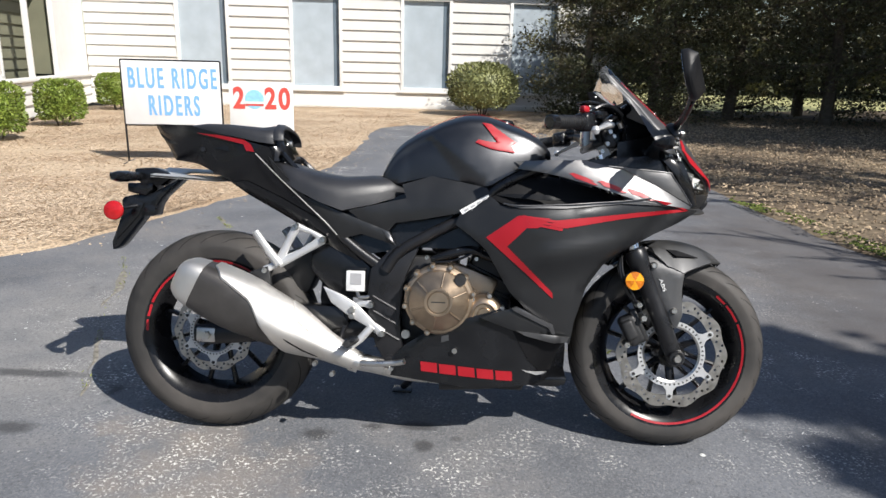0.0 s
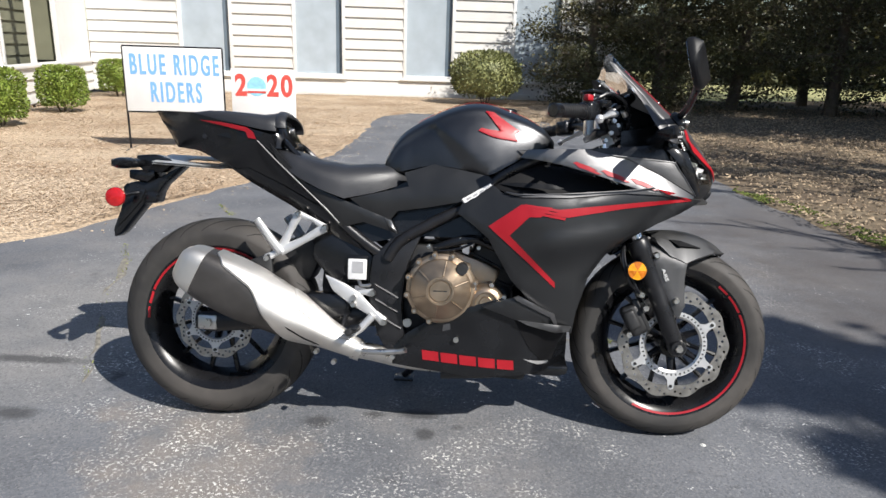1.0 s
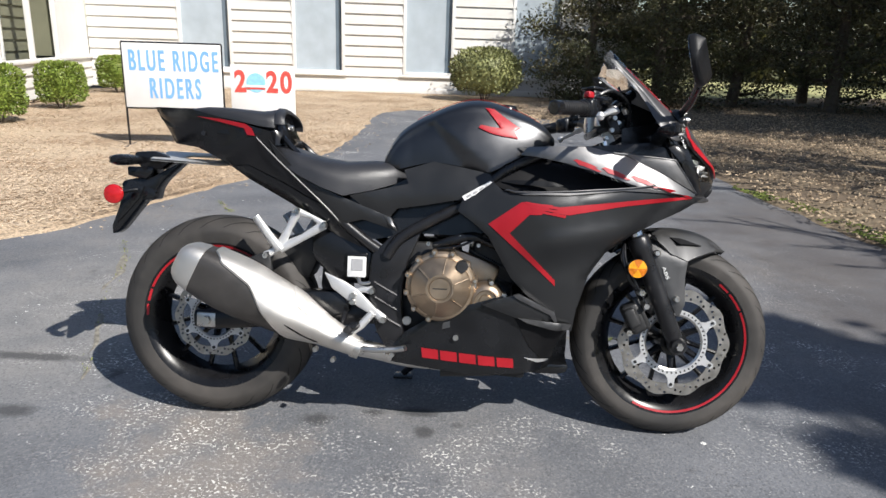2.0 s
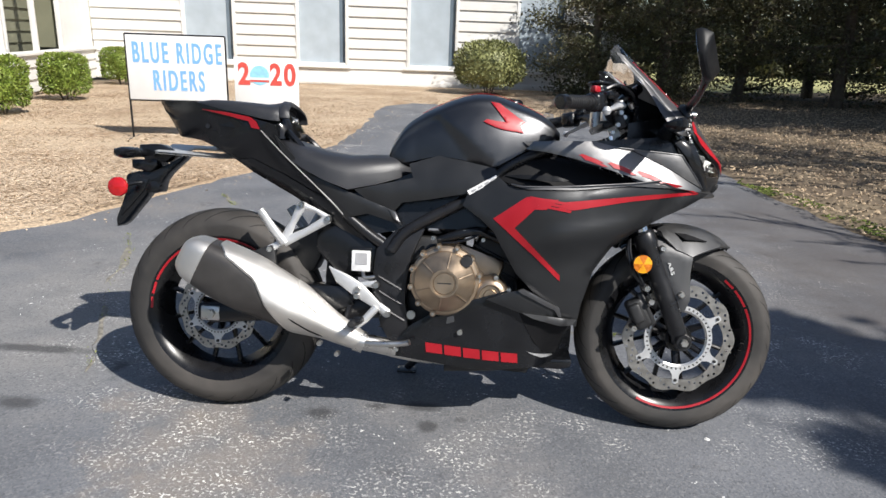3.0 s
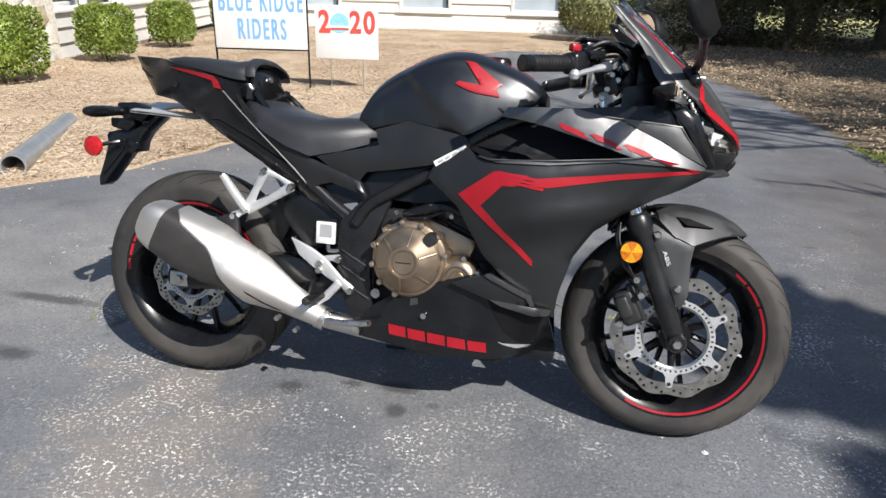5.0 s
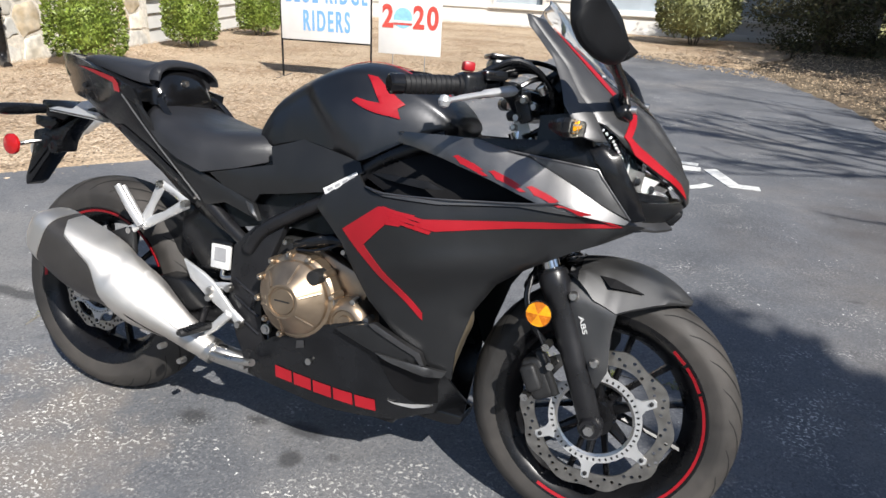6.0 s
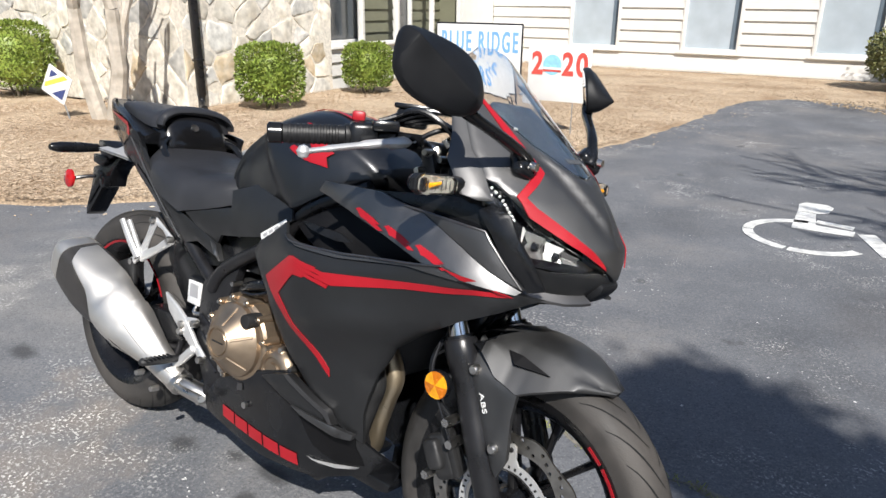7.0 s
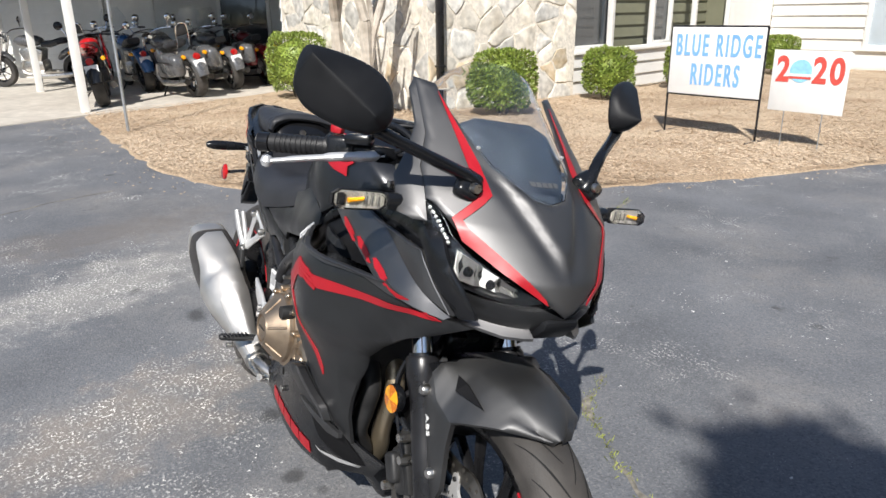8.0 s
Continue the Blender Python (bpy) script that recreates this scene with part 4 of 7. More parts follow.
# main frame, swingarm, shock cover
for s in SIDES:
    part("frame_rail", tube(spline([(.30, s * .12, .86), (.16, s * .150, .79), (.073, s * .152, .705), (-.042, s * .150, .640), (-.13, s * .147, .585), (-.17, s * .145, .53)], 5), .017, 12), FRAMEB, bike)
    part("rear_rail", tube(spline([(-.17, s * .13, .530), (-.24, s * .13, .575), (-.313, s * .13, .632), (-.383, s * .125, .690), (-.50, s * .11, .76)], 4), .016, 10), FRAMEB, bike)
    pv = part("pivot_plate", prism([(-.214, .534), (-.158, .592), (-.066, .612), (-.108, .512), (-.122, .393), (-.106, .252), (-.147, .225), (-.192, .300), (-.222, .389), (-.221, .457)], s * .118, s * .146, .007), FRAMEB, bike)
    for x, z, r in ((-.170, .534, .016), (-.153, .405, .018), (-.103, .341, .013), (-.150, .262, .017)):
        part("bolt", lathe([(0, -.004), (r * .55, -.004), (r * .6, .0), (r, .0), (r, .01), (0, .01)], (x, s * .151, z), "y", 16), FRAMEB if r > .014 else STEEL, pv)
    for i in range(3):
        x, z = -.205 + .004 * i, .452 - i * .045
        part("plate_rib", tube([(x, s * .146, z), (x + .075, s * .147, z - .04)], .004, 6), FRAMEB, pv)
    sw = part("swingarm", tube([(-.16, s * .10, .36), (-.35, s * .115, .34), (-.55, s * .122, .325), (-.70, s * .122, .313), (-.75, s * .12, .313)], [.038, .034, .030, .032, .026], 12, .55, (0, 1, 0)), FRAMEB, bike)
    part("chain_adjuster", box((.058, .012, .044), (-.712, s * .134, .312), .004), STEEL, sw)
    part("axle_nut", lathe([(0, -.012), (.013, -.012), (.014, 0), (.014, .01), (0, .01)], (-.708, s * .142 + .001, .312), "y", 6), STEEL, sw, smooth=0)
part("silencer_mount", prism([(-.540, .525), (-.515, .532), (-.503, .46), (-.52, .44), (-.60, .50)], -.165, -.150, .004), ENGINE, bike)
part("hugger", prism([(-.372, .50), (-.34, .53), (-.30, .50), (-.30, .36), (-.34, .36), (-.378, .42)], -.085, .085, .012), SATINB, bike)
part("side_box", prism([(-.40, .61), (-.30, .62), (-.23, .56), (-.20, .52), (-.21, .44), (-.33, .44), (-.40, .52)], -.118, -.06, .012), BLACKP, bike)
part("shock_cover", prism([(-.52, .56), (-.40, .60), (-.38, .53), (-.42, .44), (-.50, .46)], -.06, .05, .012), ENGINE, bike)
part("lower_guard", prism([(-.44, .415), (-.30, .42), (-.27, .36), (-.34, .335), (-.46, .345)], -.15, -.08, .010), BLACKP, bike)
lb = part("reservoir_label", box((.056, .012, .062), pose(-.260, -.130, .493, 0, 0, 0), .003), WHITEP, bike, "white brake fluid reservoir label")
part("grey_print", box((.034, .002, .034), (-.258, -.137, .500)), GREYINK, lb)
part("reservoir_cap", box((.062, .03, .012), (-.260, -.118, .528), .004), BLACKP, bike)
part("hose", tube(spline([(-.255, -.125, .462), (-.245, -.14, .445), (-.215, -.14, .45), (-.205, -.13, .475)], 5), .006, 8), STEEL, bike)
part("caliper_rear", box((.06, .04, .09), pose(-.62, -.10, .40, 0, 30, 0), .012), ENGINE, bike)

# foot pegs, hangers and pedals
for s in SIDES:
    hg = part("passenger_peg_hanger", join(
        tube([(-.437, s * .150, .652), (-.462, s * .152, .60), (-.487, s * .155, .545)], [.014, .0105, .015], 10, .6, (0, 1, 0)),
        tube([(-.357, s * .150, .615), (-.42, s * .152, .575), (-.487, s * .155, .540)], [.014, .0105, .015], 10, .6, (0, 1, 0)),
        tube([(-.437, s * .150, .652), (-.395, s * .150, .638), (-.357, s * .150, .615)], [.011, .006, .011], 10, .6, (0, 1, 0)),
        tube([(-.558, s * .158, .628), (-.52, s * .158, .578), (-.484, s * .158, .535)], [.011, .014, .014], 10, .7, (0, 1, 0)),
        tube([(-.552, s * .180, .634), (-.515, s * .175, .582), (-.484, s * .168, .540)], [.010, .012, .012], 10, .7, (0, 1, 0)),
        tube([(-.487, s * .155, .545), (-.507, s * .158, .53), (-.528, s * .158, .518)], [.012, .010, .012], 10, .6, (0, 1, 0))), SILVER, bike, "silver alloy passenger foot peg hanger", 50)
    for x, z in ((-.437, .652), (-.357, .615), (-.528, .518)):
        part("bolt", lathe([(0, -.006), (.008, -.006), (.010, 0), (.010, .01), (0, .01)], (x, s * .160, z), "y", 12), STEEL, hg)
    hl = part("rider_peg_bracket", join(
        prism([(-.352, .477), (-.291, .452), (-.249, .428), (-.188, .368), (-.200, .350), (-.240, .372), (-.284, .398), (-.328, .430)], s * .150, s * .162, .004),
        tube([(-.262, s * .155, .418), (-.235, s * .155, .428), (-.208, s * .155, .427)], [.012, .008, .013], 10, .6, (0, 1, 0)),
        tube([(-.20, s * .155, .365), (-.172, s * .155, .342)], [.012, .015], 10, .6, (0, 1, 0)),
        tube([(-.205, s * .16, .36), (-.235, s * .17, .325), (-.285, s * .175, .283)], [.012, .012, .008], 10)), SILVER, bike, "silver alloy rider foot peg bracket", 45)
    part("foot_peg", tube([(-.245, s * .165, .325), (-.25, s * .21, .326), (-.258, s * .268, .328), (-.258, s * .275, .328)], [.010, .013, .013, .008], 10, .8), ENGINE, hl)
    for i in range(7):
        part("peg_rib", box((.026, .005, .004), (-.25, s * (.20 + .011 * i), .336), .001), BLACKP, hl)
    for x, z in ((-.208, .427), (-.172, .342), (-.262, .412), (-.264, .392)):
        part("bolt", lathe([(0, -.006), (.008, -.006), (.010, 0), (.010, .012), (0, .012)], (x, s * .166, z), "y", 12), STEEL, hl)
part("brake_pedal", tube(spline([(-.285, -.17, .283), (-.255, -.18, .262), (-.20, -.19, .258), (-.13, -.19, .262), (-.10, -.2, .27)], 5), .009, 10), STEEL, bike)
part("pedal_rod", tube([(-.300, -.145, .31), (-.288, -.14, .36), (-.275, -.135, .42)], .009, 10), FRAMEB, bike)
part("side_stand", tube(spline([(-.05, .13, .24), (-.10, .20, .13), (-.14, .262, .075)], 4), .013, 10), FRAMEB, bike)
part("stand_foot", box((.07, .045, .008), pose(-.145, .275, .060, 11.7, 0, 0), .003), FRAMEB, bike)

# silencer
AX0, AX1 = Vector((-.730, -.224, .494)), Vector((-.235, -.168, .252))
ax = (AX1 - AX0).normalized()
up = Vector((0, -0.12, 1))
nrm = (up - ax * up.dot(ax)).normalized()
out = ax.cross(nrm).normalized()
if out.y > 0:
    out = -out


ANGLES = [2 * math.pi * j / 40 for j in range(40)]
EX_T = (-.05, 0, .06, .12, .35, .45, .60, .78, 1.0)
EX_W = (.052, .058, .062, .066, .073, .076, .065, .037, .018)
EX_H = (.055, .062, .068, .074, .081, .080, .070, .041, .019)


def exh_pt(t, a, sc=1.0, off=0.0):
    """A point of the silencer's rounded skin at t of its length."""
    c, q = math.cos(a), math.sin(a)
    w, h = float(np.interp(t, EX_T, EX_W)), float(np.interp(t, EX_T, EX_H))
    if q < 0:
        h *= float(np.interp(t, (.25, .45, .7, 1), (1, .98, 1.0, 1)))
    p = float(np.interp(t, (.22, .42, .80, 1), (3.8, 1.6, 1.35, 2)))  # round can, then a creased wedge
    r = (abs(c / w) ** p + abs(q / h) ** p) ** (-1 / p)
    return AX0.lerp(AX1, t) + (out * c + nrm * q) * (r * sc + off)


def exh_ring(t, sc=1.0):
    return [exh_pt(t, a, sc) for a in ANGLES]


def exh_shell(t0, t1, n, lo_f, hi_f, off, thick):
    """A sheet on the silencer between two edges, given as angles along its length."""
    rows = []
    for i in range(n + 1):
        t = t0 + (t1 - t0) * i / n
        lo, hi = lo_f(t), hi_f(t)
        vs = [lo + (hi - lo) * k / 26 for k in range(27)]
        lift = [off - (.0035 if k in (0, 26) else 0) for k in range(27)]
        rows.append([exh_pt(t, v, 1, o) for v, o in zip(vs, lift)] + [exh_pt(t, v, 1, o - thick) for v, o in reversed(list(zip(vs, lift)))])
    return loft(rows)


mf = part("silencer", loft([exh_ring(t) for t in np.linspace(.05, 1.0, 24)]), MUFFLER, bike, "short silencer with dark cover and brushed steel shield", 50)
part("end_cap", loft([exh_ring(-.03, .50), exh_ring(-.05, .56), exh_ring(-.058, .66), exh_ring(-.050, .80), exh_ring(-.025, .95), exh_ring(.0, 1.01), exh_ring(.055, 1.025), exh_ring(.062, 1.02), exh_ring(.064, .98)]), SHIELD, mf, "", 32)
part("outlet", lathe([(.020, 0), (.026, 0), (.026, .05), (.020, .05)], (0, 0, 0), "x", 24, True), GROOVE, mf)
mf.children[-1].data.transform(Matrix.Translation(AX0 - ax * .032) @ Matrix((ax, out, nrm)).transposed().to_4x4())
part("heat_shield", exh_shell(.105, 1.0, 48, lambda t: float(np.interp(t, (.105, .164, .335, .365, .416, .50, .58, .64, 1.0), (1.28, .79, .55, .42, .10, -.38, -1.0, -1.6, -1.9))),
                              lambda t: float(np.interp(t, (.105, .3, .6, 1.0), (1.95, 2.05, 2.3, 2.8))), .007, .003), SHIELD, mf, "brushed silver heat shield", 22)
part("shield_tail", exh_shell(.54, .97, 20, lambda t: float(np.interp(t, (.54, .60, .80, .97), (1.42, .72, .45, .9))), lambda t: float(np.interp(t, (.54, 1.0), (2.2, 2.7))), .0095, .003), SHIELD, mf, "", 38)
part("shield_slot", loft([[exh_pt(t, v + d, 1, .0078) for d in (-w_, w_)] + [exh_pt(t, v + d, 1, .0060) for d in (w_, -w_)] for t, v, w_ in ((.585, -.16, .005), (.61, -.22, .045), (.70, -.55, .07), (.76, -.78, .09), (.785, -.86, .01))]), GROOVE, mf)
part("link_pipe", tube(spline([(-.25, -.165, .258), (-.19, -.15, .245), (-.10, -.10, .215), (.02, -.05, .195)], 5), .026, 16), STEEL, bike)
part("pipe_clamp", tube([(-.262, -.166, .262), (-.236, -.164, .254)], .033, 16), STEEL, mf)
for p in ((-.359, -.215, .257), (-.31, -.20, .225), (-.14, -.175, .243)):
    part("bolt", lathe([(0, -.010), (.007, -.010), (.008, 0), (.008, .012), (0, .012)], p, "y", 12), STEEL, mf)

# front cowl, screen, lamps
cowl_half = [(0, .945), (-.034, .952), (-.086, .992), (-.104, 1.030), (-.118, 1.068), (-.128, 1.116), (-.158, 1.122), (-.168, 1.030), (-.190, .975), (-.196, .930), (-.186, .925), (-.160, .889),
             (-.114, .847), (-.050, .806), (0, .775)]


def cowl_x(y, z):
    """The nose with a raised tongue that narrows from the screen's edges down to the middle, and shallow hollows beside it."""
    half = float(np.interp(z, (.845, .87, .90, .95, 1.0, 1.06, 1.12), (.0, .012, .030, .058, .088, .108, .124)))
    k = max(0.0, min(1.0, (half - abs(y)) / .020 + .5))
    k = k * k * (3 - 2 * k) * float(np.interp(z, (.845, .88), (0, 1)))
    return nose_x(y, z) + .007 * k - .006 * math.exp(-((abs(y) - half - .016) / .014) ** 2) * float(np.interp(z, (.82, .88, .98, 1.03), (0, 1, 1, 0)))


cowl = nose_panel("front_cowl", mirrored(cowl_half), GREY, step=.0075, thick=.008, label="matte grey front cowl with red zigzag stripes", xf=cowl_x)


def flat_pt(y, z):
    return (nose_x(y, z), y, z)


def cowl_pt(y, z):
    return (cowl_x(y, z), y, z)


for s in SIDES:
    part("red_stripe", panel([(-s * y, z) for y, z in [(-.130, 1.103), (-.119, 1.055), (-.104, .995), (-.104, .951), (-.123, .934), (-.156, .908), (-.147, .894), (-.098, .854), (-.045, .806), (-.041, .797),
                                                       (-.107, .837), (-.159, .876), (-.170, .908), (-.127, .944), (-.124, .960), (-.124, 1.000)]], cowl_pt, .009, .002, .0035, 0, (-1, 0, 0)), REDP, cowl)
    side = [(.158, 1.118), (.169, 1.030), (.192, .975), (.197, .925), (.199, .895), (.216, .893), (.234, .900), (.228, .955), (.198, 1.000), (.178, 1.040), (.170, 1.10)]
    part("side_cowl", panel([(s * y, z) for y, z in side], flat_pt, .016, .008, -.002, .003, (-1, 0, 0)), GREY, cowl, "", 50)
    lamp_o = [(.195, .926), (.184, .922), (.168, .880), (.149, .858), (.100, .827), (.030, .792), (.063, .782), (.113, .787), (.159, .800), (.171, .815), (.186, .855)]
    hl = part("headlight", panel([(s * y, z) for y, z in lamp_o], flat_pt, .014, .012, -.030, 0, (-1, 0, 0)), SMOKED, bike, "clear headlight in a dark housing", 50)
    lens = part("lens", panel([(s * y, z) for y, z in lamp_o], flat_pt, .016, .003, -.004, .001, (-1, 0, 0)), LENS, hl, "", 50)
    lens.visible_shadow = False
    lrnd = random.Random(12)
    for i in range(7):  # folded bowls of the main lamp
        y0, y1 = .158 - .0125 * i, .158 - .0125 * (i + 1) + .001
        zt0, zt1 = .858 - .0072 * i, .858 - .0072 * (i + 1)
        zb0, zb1 = .808 - .0012 * i, .808 - .0012 * (i + 1)
        d0, d1 = (.026, .010) if i % 2 else (.010, .026)
        q = [(nose_x(y, z) - d, s * y, z) for y, z, d in ((y0, zt0, d0), (y1, zt1, d1), (y1, (zt1 + zb1) / 2, d1 + .010), (y1, zb1, d1 - .004), (y0, zb0, d0), (y0, (zt0 + zb0) / 2, d0 + .006))]
        part("reflector_facet", raw(q + [(a - .003, b, c) for a, b, c in q], [(0, 1, 2, 5), (5, 2, 3, 4), (11, 8, 7, 6), (10, 9, 8, 11)] + [(k, 6 + k, 6 + (k + 1) % 6, (k + 1) % 6) for k in range(6)]), REFLECT if i in (0, 3) else DULL, hl, smooth=0)
    for i in range(9):
        y, z = (.190 - .0026 * i), .916 - .0062 * i
        part("led_facet", box((.004, .005 + .002 * (i % 2), .0048), pose(nose_x(y, z) - .012, s * y, z, lrnd.uniform(-40, 40), lrnd.uniform(-30, 40), lrnd.uniform(-40, 40)), .001), REFLECT, hl, smooth=0)
    for y, z in ((.112, .812), (.142, .826)):
        part("lamp_bulb", lathe([(0, .006), (.007, .004), (.009, -.004), (0, -.006)], (nose_x(y, z) - .016, s * y, z), "x", 14), SMOKED, hl)
chin_half = [(0, .772), (-.045, .790), (-.113, .785), (-.160, .793), (-.172, .788), (-.172, .758), (-.150, .722), (-.08, .712), (-.045, .716), (-.035, .735), (0, .738)]
nose_panel("chin_cowl", mirrored(chin_half), FLANK, step=.018, off=-.002, thick=.008, parent=cowl)
for s in SIDES:
    lip = []
    for y in (.174, .160, .140, .115, .085, .060, .044):
        zt, zb, x0 = float(np.interp(y, (.044, .10, .174), (.750, .746, .774))), float(np.interp(y, (.044, .08, .13, .174), (.730, .724, .730, .756))), nose_x(y, .745)
        lip.append([(x0 - .010, s * y, zt), (x0 + .013, s * y, zb + .005), (x0 + .012, s * y, zb), (x0 - .020, s * y, zb - .002)])
    part("chin_lip", loft(lip), GREYL, cowl, "", 30)
part("intake_grille", prism([(.735, .722), (.775, .728), (.800, .752), (.806, .768), (.76, .785), (.72, .78)], -.036, .036, .008), SATINB, cowl)
part("cowl_inner", loft([[(.50, -.13, .93), (.50, .13, .93), (.50, .13, .86), (.50, -.13, .86)], [(.60, -.12, .95), (.60, .12, .95), (.60, .13, .78), (.60, -.13, .78)], [(.66, -.10, .93), (.66, .10, .93), (.66, .10, .74), (.66, -.10, .74)], [(.71, -.06, .88), (.71, .06, .88), (.71, .06, .75), (.71, -.06, .75)]]), BLACKP, cowl, smooth=20)
screen_half = [(0, .948), (-.034, .955), (-.084, .995), (-.100, 1.030), (-.113, 1.068), (-.122, 1.116), (-.095, 1.143), (-.05, 1.166), (0, 1.172)]


def screen_x(y, z):
    """The nose line, with the wings of the screen swept back."""
    return nose_x(y, z) - 9 * max(0.0, abs(y) - .065) ** 2


ws = nose_panel("windscreen", mirrored(screen_half), GLASSC, step=.012, off=.006, thick=.003, roll=0, label="clear curved windscreen", xf=screen_x)
ws.data.set_sharp_from_angle(angle=radians(40))
ws.visible_shadow = False
for i in range(5):
    y = -.030 + .0125 * i
    part("mark", panel([(y, .973), (y + .010, .973), (y + .010, .980), (y, .980)], flat_pt, .02, .001, .008, 0, (-1, 0, 0)), DULL, ws)
for s in SIDES:
    for y, z in ((.095, 1.02), (.128, 1.10)):
        part("screen_screw", lathe([(0, .003), (.0025, .0025), (.003, -.004), (0, -.004)], (screen_x(y, z) + .008, s * y, z), "x", 10), SILVER, ws)
part("dash", box((.03, .15, .08), pose(.515, 0, 1.02, 0, 52, 0), .012), GLOSSB, bike)
# black cover; the sky's blue reflection is mixed into its base colour
part("dash_cowl", panel([(0, .928), (.048, .946), (.092, .985), (.108, 1.02), (.100, 1.05), (.060, 1.066), (-.060, 1.066), (-.100, 1.05), (-.108, 1.02), (-.092, .985), (-.048, .946)], flat_pt, .014, .012, -.024, .005, (-1, 0, 0)), mat("sky_tinted_black_plastic", (.026, .032, .041), .42, 0, .2, 20), bike, "", 50)
part("dash_stay", prism([(.46, .92), (.60, .93), (.62, .98), (.52, 1.02), (.47, .96)], -.07, .07, .01), BLACKP, bike)

# mirrors and front turn signals
for s, base, head, tilt in ((-1, (.662, -.136, .972), (.632, -.362, 1.079), 0), (1, (.662, .126, .990), (.566, .264, 1.130), 0)):
    base, head = Vector(base), Vector(head)
    turn = Matrix.Rotation(radians(-22 if s < 0 else 29), 3, "Z") @ Matrix.Rotation(radians(-11), 3, "Y")
    stay = part("mirror_stay", tube(spline([base + Vector((0, -s * .01, -.02)), base, base.lerp(head + Vector((.02, -s * .045, -.045)), .45) + Vector((.006, 0, 0)), head + (Vector((.02, .045, -.045)) if s < 0 else Vector((.008, -.012, -.052))), head + (Vector((.018, .02, -.02)) if s < 0 else Vector((.008, -.004, -.01)))], 5),
                                    [.018, .017, .016, .015, .013, .012, .0115, .011, .011, .011, .0105, .010, .010, .010, .011, .012, .013, .014, .014, .014, .012], 12), BLACKP, bike)
    part("mirror_base", box((.030, .045, .055), pose(base.x - .004, base.y, base.z - .012, s * 30, -35, 0), .012, 3), BLACKP, stay)
    part("bolt", lathe([(0, .012), (.008, .012), (.009, 0), (0, 0)], base + Vector((.014, 0, -.012)), "x", 10), STEEL, stay)
    out_m = [(-.078, .010), (-.070, .052), (-.050, .062), (.020, .050), (.060, .026), (.074, -.010), (.070, -.038), (.048, -.054), (.0, -.052), (-.050, -.034), (-.072, -.012)]
    loop3 = [Vector((a * (1 if s < 0 else .80), b * (1 if s < 0 else .9), 0)) for a, b in out_m]
    rim_o = [p.xy for p in spline(loop3[-2:] + loop3 + loop3[:3], 4)[8:-8]]
    ra, rb = (Vector((-.054, .044)), Vector((.046, -.032))) if s < 0 else (Vector((-.040, .040)), Vector((.036, -.028)))
    rings = [[head + turn @ Vector((dx, -s * p.x * sc, p.y * sc)) for p in rim_o] for sc, dx in ((.96, -.012), (1.0, -.008), (1.0, -.001))]
    for blend, dx in ((.06, .005), (.16, .0095), (.55, .019), (.90, .0265), (.985, .028)):  # two faces that meet in a slanting ridge
        ring = []
        for p in rim_o:
            k = max(0, min(1, (p - ra).dot(rb - ra) / (rb - ra).length_squared))
            q = p.lerp(ra.lerp(rb, k), blend)
            ring.append(head + turn @ Vector((dx * (1 if s < 0 else float(np.interp(q.y, (-.05, .05), (2.1, .45)))), -s * q.x, q.y)))
        rings.append(ring)
    part("mirror_head", loft(rings), SATINB, stay, "black mirror housing", 22)
    part("mirror_glass", loft([[head + turn @ Vector((-.0125 - .0005 * k, -s * p.x * .9, p.y * .9)) for p in rim_o] for k in (0, 1)]), MIRROR, stay, "", 0)
    p0 = Vector((.592, s * .215, .912))
    p1 = Vector((.588, s * .355, .915))
    sg = part("turn_signal_stalk", tube([(.595, s * .17, .90), p0, p0.lerp(p1, .25)], [.022, .017, .015], 12), BLACKP, bike)
    body = [(-.048, -.008), (-.038, -.016), (.036, -.017), (.049, -.009), (.049, .008), (.038, .016), (-.038, .015), (-.048, .008)]
    sc_y = p0.lerp(p1, .62).y
    part("signal_housing", loft([[(p0.x - .002 + dx, sc_y + s * a * sc, .914 + b * sc) for a, b in body] for sc, dx in ((.35, -.030), (.75, -.016), (.97, -.002), (.98, .002))]), BLACKP, sg, "", 30)
    part("signal_rim", loft([[(p0.x - .002 + dx, sc_y + s * a * sc, .914 + b * sc) for a, b in body] for sc, dx in ((1.0, .001), (1.03, .004), (1.03, .010), (.97, .012), (.92, .009))]), SATINB, sg, "", 30)
    part("inner_reflector", loft([[(p0.x + dx, sc_y + s * a * .88, .914 + b * .80) for a, b in body] for dx in (.0105, .0112)]), LAMPIN, sg, "", 0)
    part("dark_end", box((.004, .012, .018), (p0.x + .013, sc_y + s * .034, .914), .001), SMOKED, sg)
    part("amber_bulb", tube([(p0.x + .0145, sc_y + s * .024, .913), (p0.x + .0145, sc_y - s * .004, .917)], [.0042, .0028], 8), AMBER, sg)
    for i in range(7):
        part("lens_rib", box((.003, .0022, .016), (p0.x + .0125, sc_y + s * (-.004 - .0055 * i), .914), .0006), (LAMPIN, DULL)[i % 2], sg)
    ln = part("lens", loft([[(p0.x - .001 + dx, p0.lerp(p1, .62).y + s * a * sc, .914 + b * sc) for a, b in body] for sc, dx in ((.93, .0115), (.93, .020), (.84, .026))]), LENS, sg, "", 30)
    ln.visible_shadow = False

